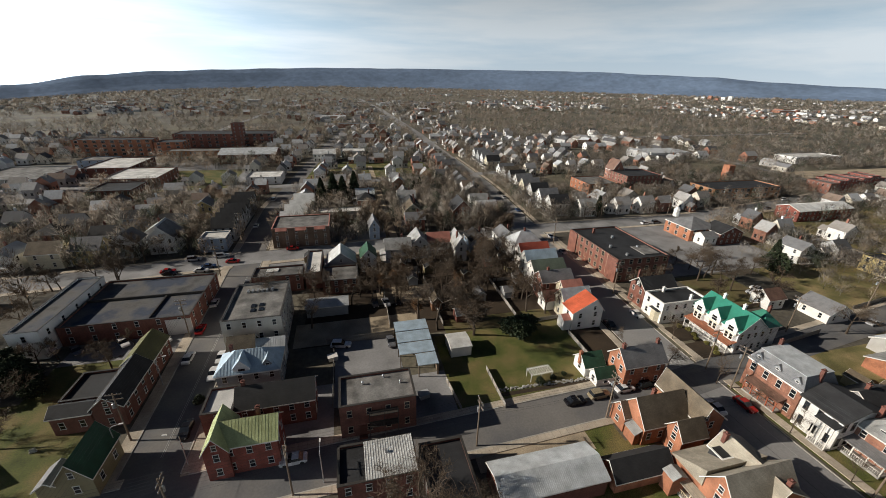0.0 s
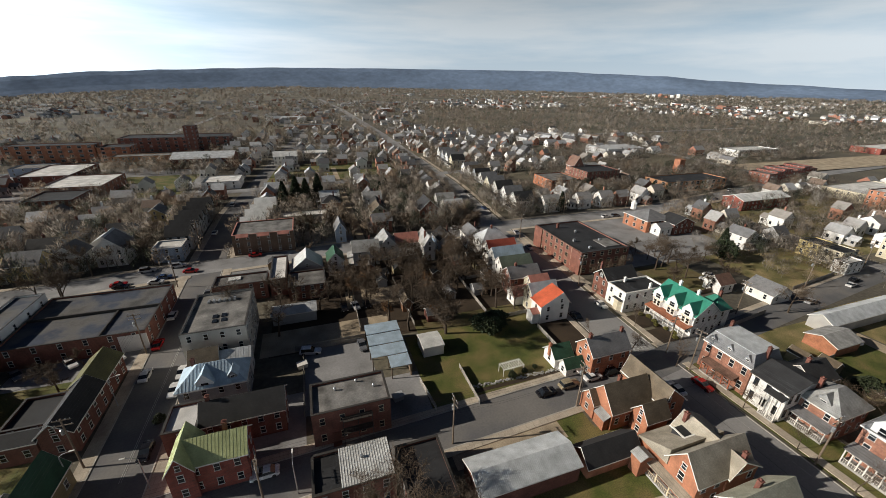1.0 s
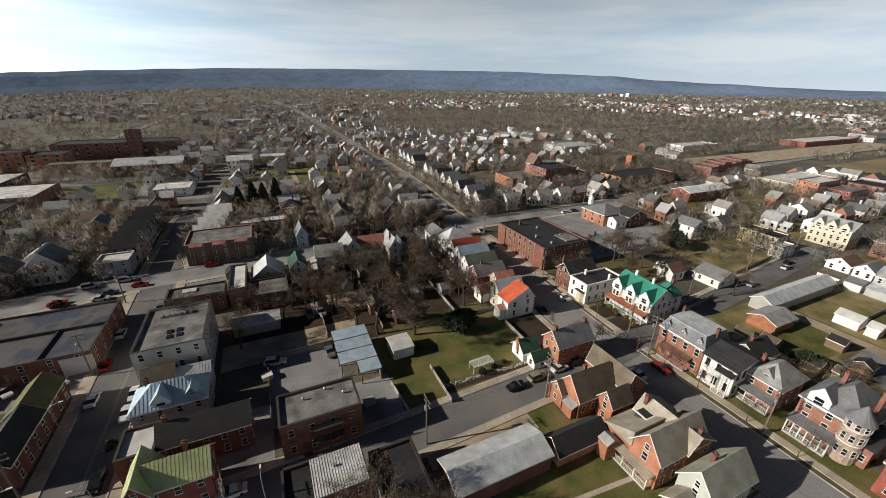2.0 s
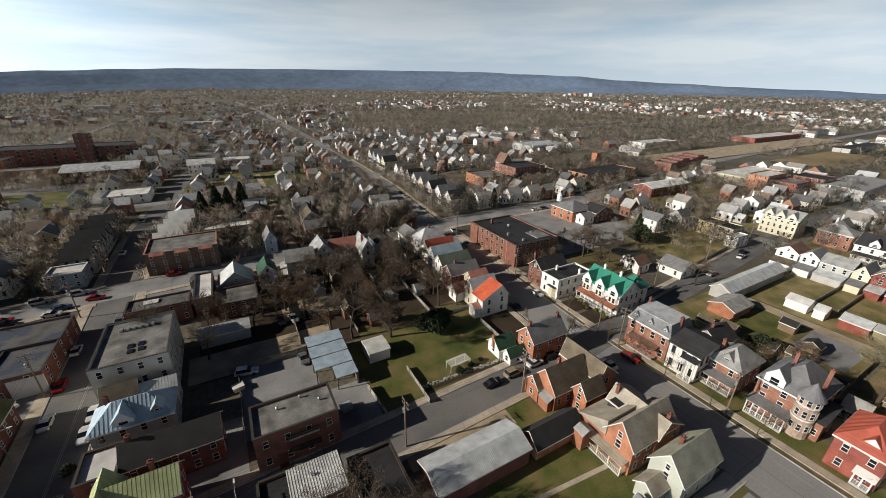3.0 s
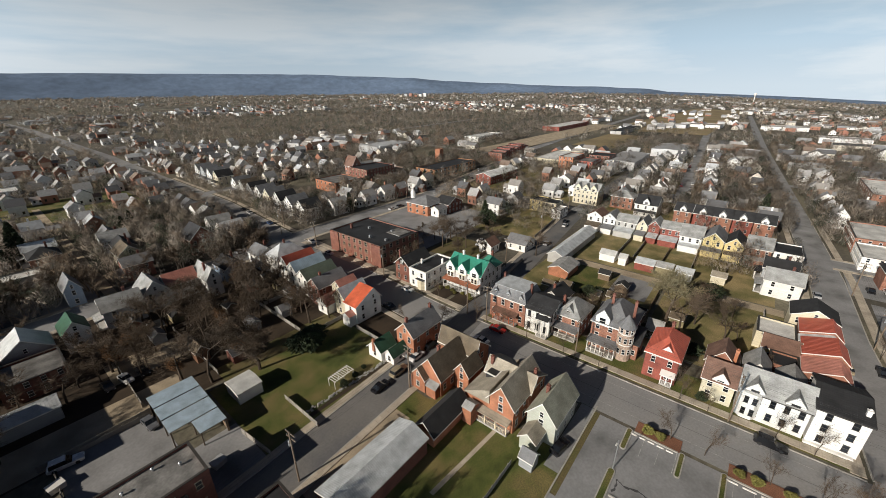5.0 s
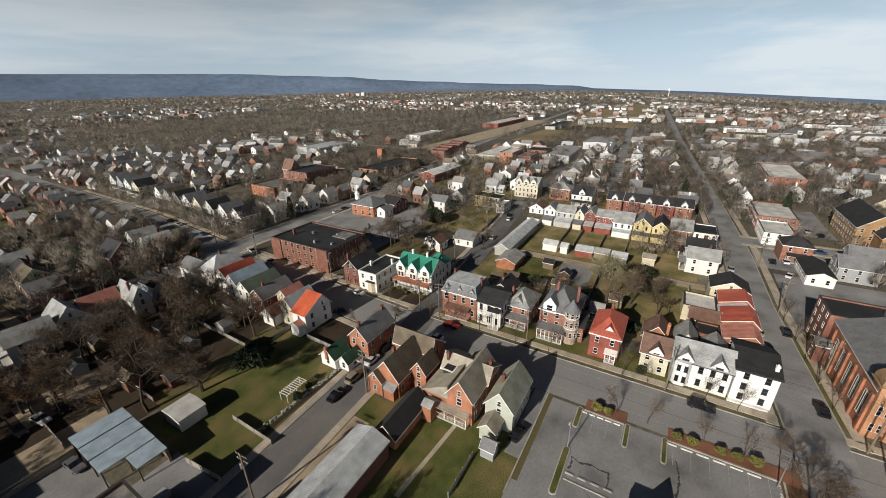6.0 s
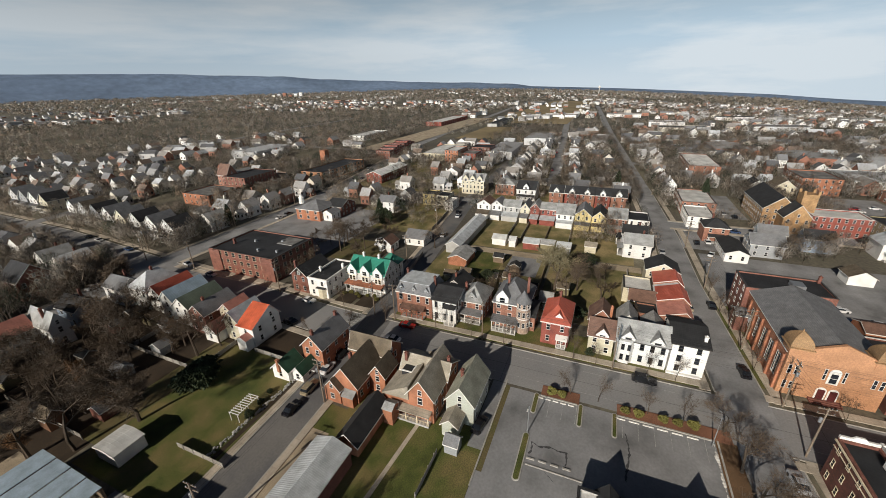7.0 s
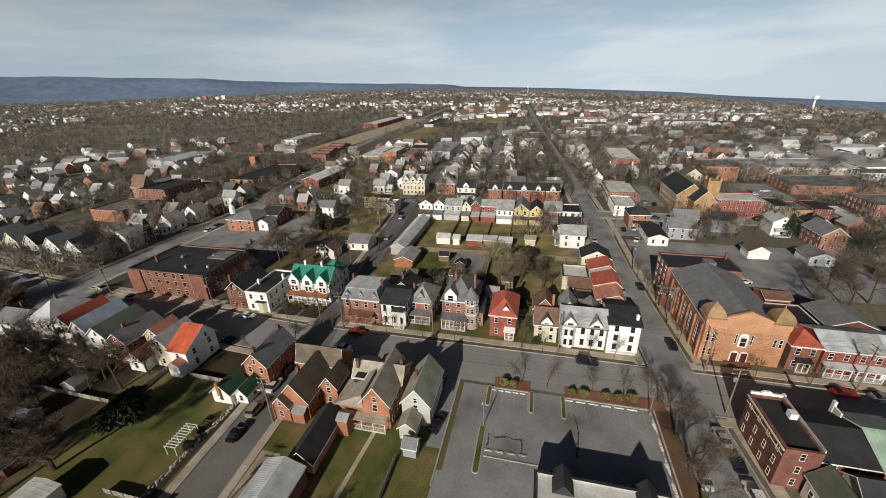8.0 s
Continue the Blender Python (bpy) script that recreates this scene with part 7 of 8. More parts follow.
def far_house(x, y, w, l, h, r, turn):
    c, s = math.cos(turn), math.sin(turn)
    z0 = land(x, y)
    P = lambda u, v, z: (x + u * c - v * s, y + u * s + v * c, z + z0)
    far.add([P(a, b, z) for a in (-w, w) for b in (-l, l) for z in (0, h)] + [P(0, -l, r), P(0, l, r)],
            [(0, 1, 8, 5, 4), (2, 6, 7, 9, 3), (0, 2, 3, 1), (4, 5, 7, 6)], 0)
    o = 0.4
    far.add([P(-w - o, -l - o, h - .3), P(0, -l - o, r + .15), P(w + o, -l - o, h - .3), P(-w - o, l + o, h - .3), P(0, l + o, r + .15), P(w + o, l + o, h - .3)],
            [(0, 1, 4, 3), (1, 2, 5, 4)], 1)
    for b in (-l - 0.05, l + 0.05):
        for u in (-w * 0.5, w * 0.5):
            far.add([P(u - .5, b, 1.2), P(u + .5, b, 1.2), P(u + .5, b, 2.7), P(u - .5, b, 2.7)], [(0, 1, 2, 3)], 2)
    for a in (-w - 0.05, w + 0.05):
        for v in (-l * 0.5, l * 0.5):
            far.add([P(a, v - .5, 1.2), P(a, v + .5, 1.2), P(a, v + .5, 2.7), P(a, v - .5, 2.7)], [(0, 1, 2, 3)], 2)


for x, y, w, l in LATER:
    turn, e = rng.choice((0, 1)) * math.pi / 2 + rng.uniform(-.06, .06), rng.uniform(4.2, 6.0)
    far_house(x, y, w, l, e, e + rng.uniform(2.2, 3.4), turn)
    c, s = math.cos(turn), math.sin(turn)
    if rng.random() < 0.7:  # a lower wing behind or beside
        u, v = rng.choice(((w + 1.4, 0), (-w - 1.4, 0), (0, -l - 1.6), (0, l + 1.6)))
        far_house(x + u * c - v * s, y + u * s + v * c, 2.0, 2.4, e * .6, e * .6 + 1.5, turn + (math.pi / 2 if u else 0))
    if rng.random() < 0.5:  # a chimney
        q = (x + .8 * c, y + .8 * s)
        far.add([(q[0] + a * .35, q[1] + b * .35, z) for z in (e, e + 4.4) for a, b in ((-1, -1), (1, -1), (1, 1), (-1, 1))], [(0, 1, 5, 4), (1, 2, 6, 5), (2, 3, 7, 6), (3, 0, 4, 7), (4, 5, 6, 7)], 0)
def in_belt(d, a):
    """The broad belt of woods north-east of the town."""
    return 20 < math.degrees(a) < 74 and 540 + 60 * math.sin(a * 9) < d < 1080


count = 0
while count < 2500:
    d = 300 * (12 ** (rng.random() ** 1.15))
    a = radians(rng.uniform(-40, 128))
    x, y = d * math.cos(a), d * math.sin(a)
    if d < 420 and not (x < -160 or x > 340 or y > 430 or y < -130):
        continue
    if noise.noise(Vector((x * 0.0022, y * 0.0022, 3.0))) < -0.12 + (0.14 if d > 1500 else 0):
        continue
    if d < 1000 and rng.random() < 0.4:
        continue
    if in_belt(d, a) or 180 < y < 235 and 330 < x < 900 or not is_free(x, y, 5):
        continue
    big = rng.random() < 0.05
    w, l = (rng.uniform(9, 16), rng.uniform(14, 30)) if big else (rng.uniform(3.2, 4.6), rng.uniform(4, 6.5))
    h = rng.uniform(5, 7) if big else rng.uniform(3.0, 6.0)
    far_house(x, y, w, l, h, h + (0.6 if big else rng.uniform(2, 3.4)), rng.choice((0, 1)) * math.pi / 2 + 0.12 * noise.noise(Vector((x * .002, y * .002, 0))))
    TAKEN.append((x - 5, x + 5, y - 5, y + 5)) if d < 700 else None
    count += 1
# pale terraces on the near side of the woods, and the distant hospital block
for i in range(11):
    far_house(216 + i * 11.5 + rng.uniform(-2, 2), 412 - i * 4.6 + (i % 2) * 20 + rng.uniform(-3, 3), rng.uniform(3.6, 4.6), rng.uniform(5, 8), 5, 7.4, rng.choice((0.35, 0.35, 1.9)))
for i in range(6):
    far_house(2080 + i * 26, 2060 - i * 22, 9, 10, 12 + (i % 3) * 6, 13 + (i % 3) * 6, 0.4)
far.done("far_houses", [FAR_WALL, FAR_ROOF, GLASS], "distant town of white, brick and grey houses", "houses")
wt = thing("water_tower", "pale water tower far off on a slim shaft", "water tower", 1930, -1050, land(1930, -1050))
bm = bmesh.new()
loft(bm, [disc(4, 0, 12), disc(3, 36, 12)])
part("shaft", bm, TRIM, wt)
bm = bmesh.new()
loft(bm, [disc(3, 36, 14), disc(10, 42, 14), disc(11, 48, 14), disc(8, 53, 14), disc(1, 56, 14)])
part("tank", bm, TRIM, wt)

copy_thing(wt, pose(2900, 100, land(2900, 100))).scale = (0.7, 0.7, 0.9)

# ---- trees ----
BIG = [tree_kind(s, 12, 4, 1.15, thick=0.024, spray=900) for s in (1, 2, 3, 4)]
MID = [tree_kind(s, 10, 3, 1.2, thick=0.038, spray=820) for s in (11, 12, 13, 14)]
LIGHT = [tree_kind(s, 10, 2, 1.2, thick=0.054, spray=680) for s in (15, 16, 17, 18)]
YOUNG = [tree_kind(s, 5.5, 3, 0.7, trunk=0.014, thick=0.02, spray=200) for s in (21, 22)]
RUSTY = [tree_kind(31, 9, 3, 1.1, TWIG_RUST, thick=0.05, spray=1400)]
FIR = [evergreen_kind(41, 11, 2.6), evergreen_kind(42, 9, 2.2)]
BUSH = [evergreen_kind(51, 5, 2.6, False, 900), evergreen_kind(52, 3.4, 1.9, False, 600)]
BALL = [evergreen_kind(61, 1.5, 0.85, False, 1500, SHRUB, 0.17, 0.11)]
GRAND = [tree_kind(5, 12, 4, 1.25, thick=0.03, spray=5200), tree_kind(6, 12, 4, 1.2, TWIG_PALE, thick=0.036, spray=2400)]
BARE = "bare brown deciduous tree with fine twigs"
for x, y, s in ((47, 86, 1.0), (20, 82.5, 1.1), (40, 112, 1.1), (51, 119, 1.0), (16, 88, 1.0), (92.5, 90, .7), (103.5, 5.5, 1.0), (101, 20, .7), (113, 92, 1.0), (122, 95, .9), (118, 84, .9), (110, 100, .6), (58.5, -27.4, .8), (51.5, -27.6, .8),
                (45, -27.4, .8), (66.8, -26.5, .65), (9, 33, 1.0), (4.5, 36.5, .95), (12.5, 30.5, .9), (-24, 103, .9), (-12, 90, .8), (12, 104, .8), (20, 112, .9), (28, 108, 1.0),
                (40, 100, .9), (46, 108, 1.0), (44, 120, .9), (50, 96, .8), (33, 118, .9), (18, 122, .8), (52, 84, .7), (25, 98, .9), (48, 130, 1), (70, 52.5 + 5, .5), (109, -4, .7), (112, 3, .8),
                (125, 5, .7), (96, 27, .7), (108, 24, .6), (118, -80, .95), (112, -84, 1.0), (124, -86, 1.0), (108, -78, .8), (130, -92, .9), (117, -92, .9), (128, 58, .8), (86.5, 91, .6)):
    plant(rng.choice(BIG), "tree", BARE, "tree", x, y, s * rng.uniform(.92, 1.08), rng.uniform(0, 360), "bare trees")
for x, y, s in ((28.8, 78.4, 1.15), (109, 9.5, 1.3)):
    plant(GRAND[0 if y > 50 else 1], "tree", "large bare tree with a rounded crown of fine twigs", "tree", x, y, s, 40, "bare trees")
for x, y, s in ((38.4, 76.4, .85), (40.4, 74.9, .8), (42.6, 76.6, .85), (40.6, 78.0, .7)):
    plant(BUSH[0], "evergreen_shrub", "large dark evergreen shrub on the lawn", "shrub", x, y, s * 1.3, rng.uniform(0, 360), "evergreen shrubs")
for x, y, s in ((108, 30.6, .9), (110.6, 28.6, .7), (98, 12.6, 1.0), (96.8, 1.5, .9), (127.6, 4.6, 1.5), (128.6, 1.6, 1.2), (146, 92, 1.6), (-32, 68, .4), (37.5, 58.5, .35), (41, 59.2, .35), (44, 59.7, .3), (88, 12, .5), (81, -2.5, .4)):
    plant(rng.choice(BUSH), "evergreen_shrub", "dark green evergreen shrub", "shrub", x, y, s, rng.uniform(0, 360), "evergreen shrubs")
for x, y, s in ((-14, 206, 1.5), (-8, 208, 1.7), (-3, 205, 1.6), (3, 206, 1.5), (36, 212, 1.0), (40, 216, 1.1), (150, 96, 1.0), (190, 170, .9), (236, 4, 1.0), (240, -8, 1.1), (178, 110, .8), (233, -50, 1.1), (229, -49, .9), (168, -97, .9), (290, -95, 1.0), (120, 160, 1.0)):
    plant(rng.choice(FIR), "fir_tree", "tall dark green conifer tree", "tree", x, y, s, rng.uniform(0, 360), "conifers")
for x, y in ((65.2, 4.0), (65.2, 1.9), (65.3, -10.0), (65.2, -12.3), (65.5, -16.6), (65.6, -19.0), (65.8, -21.6)):
    plant(BALL[0], "round_shrub", "clipped yellow-green round shrub in mulch", "shrub", x, y, rng.uniform(.9, 1.15), rng.uniform(0, 360), "clipped shrubs by the lot")
for x, y in ((78.1, 44), (78.3, 36), (78.2, 26), (78.1, 17.5), (78.3, 1), (78.1, -4), (78.2, -14.5), (78.3, -20), (66.3, 0.4), (66.3, -5), (66.4, -14), (66.5, -20), (78.6, 82), (78.8, 94), (64.0, 66), (63.8, 54), (79, 66), (77.8, -48), (77.9, -58), (76, 50),
             (88, -36.2), (97, -35.6), (104, -34.9), (112, -34.4), (122, -33.6)):
    plant(rng.choice(YOUNG), "street_tree", "slim bare street tree beside the kerb", "tree", x, y, rng.uniform(.85, 1.3), rng.uniform(0, 360), "street trees")


FAR_TREES = []  # places of trees further off, built with the woods


def grove(n, x0, x1, y0, y1, seed, scale=(0.7, 1.15), kinds=None, margin=1.2):
    r = random.Random(seed)
    for _ in range(n):
        for _ in range(12):
            x, y = r.uniform(x0, x1), r.uniform(y0, y1)
            if is_free(x, y, margin) and not in_open(x, y):
                k = r.choice(kinds or MID)
                if k in MID and math.hypot(x, y) > 105:
                    k = LIGHT[MID.index(k)]
                if math.hypot(x, y) > 165:
                    FAR_TREES.append((x, y, r.uniform(*scale)))
                    break
                plant(k, "tree", "bare brown tree with withered leaves" if k in RUSTY else BARE, "tree", x, y, r.uniform(*scale), r.uniform(0, 360), "bare trees")
                break


for x, y, s in ((-70, 82, 1.7), (-74, 86, 1.6), (-67, 80, 1.3), (-78, 80, 1.5), (-73, 76, 1.3), (-64, 77, 1.0)):
    plant(BUSH[0], "evergreen_tree", "broad dark evergreen tree in shade", "tree", x, y, s * 0.75, rng.uniform(0, 360), "evergreens by the warehouse")
grove(34, -125, -56, 100, 200, 1)
# trees out of view to the west, added to cast shadows across the lawn
grove(9, -125, -84, 40, 92, 23, (.8, 1.2))
grove(4, -80, -62, 46, 70, 53, (.5, .7))
grove(6, -70, -52, 76, 92, 2, (.5, .8))
grove(16, 54, 68, 128, 200, 3)
grove(26, 14, 66, 150, 260, 4)
grove(10, 60, 70, 150, 240, 5, kinds=RUSTY)
grove(24, 104, 172, 74, 112, 6, (.55, .85))
grove(26, 100, 200, 160, 200, 7)
grove(24, 204, 280, -20, 60, 8, (.7, 1.2))
grove(16, 120, 186, -130, -60, 9)
grove(6, 97, 131, -14, 12, 10, (.45, .65))
grove(22, -130, -40, 205, 330, 12)
grove(16, 196, 330, -150, -20, 13)
grove(14, 70, 120, 220, 330, 14)
grove(20, -12, 56, 92, 138, 15, (.6, 1.05))
grove(8, -12, 54, 84, 138, 16, (.5, .8), RUSTY)
grove(8, 54, 62, 128, 140, 17)
grove(14, -32, 16, 155, 260, 18)
grove(30, -140, -60, 118, 210, 19, (.8, 1.3))
grove(10, 215, 330, 60, 110, 20)
grove(46, 222, 280, -14, 46, 24, (.7, 1.05))
grove(12, 156, 184, -78, -60, 25, (.7, 1.0))
grove(40, 340, 400, -118, 4, 26, (.8, 1.2))
grove(14, 134, 160, 178, 200, 27, (.7, 1.0))
grove(30, 110, 180, 230, 300, 28, (.7, 1.1))
grove(20, 100, 180, 152, 190, 29, (.6, .95))
grove(26, 196, 330, 98, 170, 30, (.6, 1.0))
grove(24, 205, 330, -100, -20, 31, (.6, 1.0))
grove(10, 148, 182, 68, 118, 32, (.5, .8))
grove(12, 182, 205, -20, 100, 33, (.5, .8))
grove(14, 140, 180, -130, -84, 34, (.6, 1.0))
grove(10, 60, 68, 152, 200, 35, (.6, .9), RUSTY)
verge = random.Random(77)
for i in range(70):  # trees along both verges of the church street beyond the crossing
    x = 214 + i * 4.6 + verge.uniform(-2, 2)
    y = -21 + (x - 255) * (0.079 if x > 255 else 0.071) + verge.choice((-1, 1)) * verge.uniform(6.2, 8.5)
    FAR_TREES.append((x, y, verge.uniform(.65, 1.05)))
grove(30, 200, 330, 190, 320, 36, (.7, 1.1))
grove(16, 66, 78, 152, 330, 37, (.6, .9), margin=0.4)
grove(22, 89, 97, 152, 330, 38, (.6, .9), margin=0.3)
grove(14, 106, 118, 158, 330, 39, (.6, .95), margin=0.6)
grove(16, 26, 54, 94, 136, 41, (.55, .85), margin=0.6)
grove(12, -12, 24, 96, 136, 42, (.6, .95), margin=0.6)
grove(16, -14, 16, 140, 165, 43, (.7, 1.0), margin=0.5)
grove(12, 18, 68, 140, 165, 44, (.8, 1.2), margin=0.5)
# ---- far woods and street trees, too many to count ----
rng = random.Random(77)
wood = Pile()


SHADE = []  # one way outwards for each corner, so that ragged crowns shade as rounded masses


def face_out(vs, fs, cx, cy, cz):
    """Turns each face away from the crown's middle, and notes the outward ways."""
    ways = []
    for x, y, z in vs:
        w = Vector((x - cx, y - cy, (z - cz) + 0.5)).normalized()
        ways.append(w)
    out = []
    for f in fs:
        p, q, r = (Vector(vs[i]) for i in f)
        n = (q - p).cross(r - p)
        out.append(f if n.dot(ways[f[0]] + ways[f[1]] + ways[f[2]]) >= 0 else (f[0], f[2], f[1]))
    SHADE.extend(ways)
    return out


def scrub(x, y, r, h, n, lift=0.25, thick=1.0):
    """A loose bare crown: a stem and many slanting blades, open between them."""
    z0 = land(x, y)
    vs, fs = [(x - .2, y, z0), (x + .2, y, z0), (x, y + .2, z0 + h * .6)], [(0, 1, 2)]
    for _ in range(n):
        a, t = rng.uniform(0, 6.283), rng.random()
        q = r * math.sqrt(max(0.05, 1 - (1.7 * t - 0.75) ** 2)) * rng.uniform(0.35, 1)
        cx, cy, cz = x + q * math.cos(a), y + q * math.sin(a), z0 + h * (lift + (1 - lift) * t)
        L, w = r * rng.uniform(.28, .62), r * thick * rng.uniform(.026, .062)
        dx, dy, dz = math.cos(a) * .55 + rng.gauss(0, .35), math.sin(a) * .55 + rng.gauss(0, .35), rng.uniform(.3, 1)
        b = rng.uniform(0, 6.283)
        k = len(vs)
        vs += [(cx - dx * L / 2 - w * math.cos(b), cy - dy * L / 2 - w * math.sin(b), cz - dz * L / 2), (cx - dx * L / 2 + w * math.cos(b), cy - dy * L / 2 + w * math.sin(b), cz - dz * L / 2), (cx + dx * L / 2, cy + dy * L / 2, cz + dz * L / 2)]
        fs.append((k, k + 1, k + 2))
    wood.add(vs, face_out(vs, fs, x, y, z0 + h * .55))


for x, y, k in FAR_TREES:
    near = x * x + y * y < 260 ** 2
    scrub(x, y, 3.8 * k, 10 * k, 420 if near else 260, 0.25, 0.4 if near else 0.55)
n = 0
for _ in range(1500):
    x, y = rng.uniform(-20, 82), rng.uniform(140, 340)
    if is_free(x, y, 0.8) and not in_open(x, y):
        scrub(x, y, rng.uniform(1.8, 3.6), rng.uniform(5, 9.5), 90, 0.25, 0.6)
while n < 4000:
    d, a = rng.uniform(90, 520) ** 1.0, radians(rng.uniform(-42, 130))
    x, y = d * math.cos(a), d * math.sin(a)
    if d < 150 and y < 140 or not is_free(x, y, 1.0) or (330 < x < 700 and 190 < y < 235) or in_open(x, y):
        continue
    if (100 < x < 170 and 10 < y < 145) or (115 < x < 190 and -110 < y < -30):
        continue
    if noise.noise(Vector((x * .012, y * .012, 9))) < -0.22:
        continue
    scrub(x, y, rng.uniform(2.2, 4.4), rng.uniform(5, 10.5), 150, 0.25, 0.55)
    n += 1
n = 0
while n < 13500:
    d = 480 * (9.2 ** (rng.random() ** 0.9))
    a = radians(rng.uniform(-42, 130))
    x, y = d * math.cos(a), d * math.sin(a)
    if (330 < x < 900 and 190 < y < 240) or (620 < x < 1500 and 60 < y < 190) or (430 < x < 560 and 115 < y < 168):
        continue
    if d < 900 and not is_free(x, y, 1.0) or d >= 900 and on_road(x, y, 3):
        continue
    m = noise.noise(Vector((x * .003, y * .003, 5)))
    if m < -0.32 and not in_belt(d, a):
        continue
    s = 1 + max(0, d - 700) / 900
    if not in_belt(d, a) and rng.random() < 0.25:
        continue
    scrub(x, y, rng.uniform(3, 5.2) * s, rng.uniform(6, 12) + min(4, d * .0012), 50 if d < 1100 else 24, 0.1, 1.6 if d < 900 else 2.6)
    n += 1
n = 0
while n < 620:  # bare trees between the houses north-east of the school
    x, y = rng.uniform(165, 345), rng.uniform(92, 235)
    if is_free(x, y, 0.4) and not (206 < x < 260 and 120 < y < 136) and not in_open(x, y):
        scrub(x, y, rng.uniform(1.8, 3.6), rng.uniform(5, 9), 110, 0.22, 0.6)
        n += 1
n = 0
while n < 1500:  # wooded back gardens and the old railway cutting east of the town
    x, y = rng.uniform(222, 520), rng.uniform(-190, 92)
    if is_free(x, y, 0.3) and noise.noise(Vector((x * .014, y * .014, 2))) > -0.12:
        scrub(x, y, rng.uniform(2.4, 4.6), rng.uniform(7, 12), 84, 0.2, 0.8)
        n += 1
woods = wood.done("far_woods", [WOODS], "bare brown woods and street trees in the distance", "trees")
woods.data.polygons.foreach_set("use_smooth", [True] * len(woods.data.polygons))
woods.data.normals_split_custom_set_from_vertices(SHADE)


# ---- cars ----
def car_meshes(paint, long=4.5, tall=1.45, van=False):
    key = ("car", paint, long, tall, van)
    if key in SHELF:
        return SHELF[key]
    L, W = long / 2, 0.88
    bm = bmesh.new()
    sec = lambda y, w, z0, z1: [(-w, y, z0), (w, y, z0), (w, y, z0 + 0.3), (w * .96, y, z1), (-w * .96, y, z1), (-w, y, z0 + 0.3)]
    loft(bm, [sec(-L, W * .86, .38, .72), sec(-L + .25, W, .26, .82), sec(-L * .35, W, .22, .92), sec(L * .35, W, .22, .95), sec(L - .3, W, .26, .92), sec(L, W * .88, .38, .8)])
    top = lambda y, w, z: [(-w, y, z), (w, y, z)]
    a0, a1, r0, r1 = (-L * .38, L * .84, -L * .1, L * .8) if van else (-L * .42, L * .72, -L * .08, L * .42)
    v = [bm.verts.new(p) for p in ((-.72, r0, tall), (.72, r0, tall), (.72, r1, tall), (-.72, r1, tall), (-.72, r0, tall - .06), (.72, r0, tall - .06), (.72, r1, tall - .06), (-.72, r1, tall - .06))]
    for f in ((0, 1, 2, 3), (7, 6, 5, 4), (0, 4, 5, 1), (1, 5, 6, 2), (2, 6, 7, 3), (3, 7, 4, 0)):
        bm.faces.new([v[i] for i in f])
    body = mesh_of("body", bm, PAINTS[paint])
    bm = bmesh.new()
    loft(bm, [[(-.84, a0, .9), (.84, a0, .9), (.84, a1, .93), (-.84, a1, .93)], [(-.71, r0 + .02, tall - .05), (.71, r0 + .02, tall - .05), (.71, r1 - .02, tall - .05), (-.71, r1 - .02, tall - .05)]])
    glass = mesh_of("glass", bm, GLASS)
    bm = bmesh.new()
    ring = lambda r, x: [(x, r * math.cos(2 * math.pi * i / 12), r * math.sin(2 * math.pi * i / 12)) for i in range(12)]
    loft(bm, [ring(.3, -.11), ring(.33, -.08), ring(.33, .08), ring(.3, .11)])
    wheel = mesh_of("wheel", bm, RUBBER)
    bm = bmesh.new()
    for x in (-.6, .6):
        box(bm, x - .16, x + .16, -L - .01, -L + .08, .52, .68)
    lamp = mesh_of("headlights", bm, TRIM)
    SHELF[key] = body, glass, wheel, lamp, L
    return SHELF[key]


def car(paint, x, y, turn, van=False):
    """A parked car; turn 0 points its nose to -y."""
    body, glass, wheel, lamp, L = car_meshes(paint, 4.9 if van else 4.5, 1.75 if van else 1.45, van)
    c = thing("car", "%s %s parked beside the kerb" % (paint, "van" if van else "car"), "car", x, y, 0.06, turn, "parked cars")
    part("body", body, None, c)
    part("glass", glass, None, c)
    part("headlights", lamp, None, c)
    for a in (-.8, .8):
        for b in (-L * .62, L * .62):
            part("wheel", wheel, None, c).matrix_basis = pose(a, b, .33)
    return c


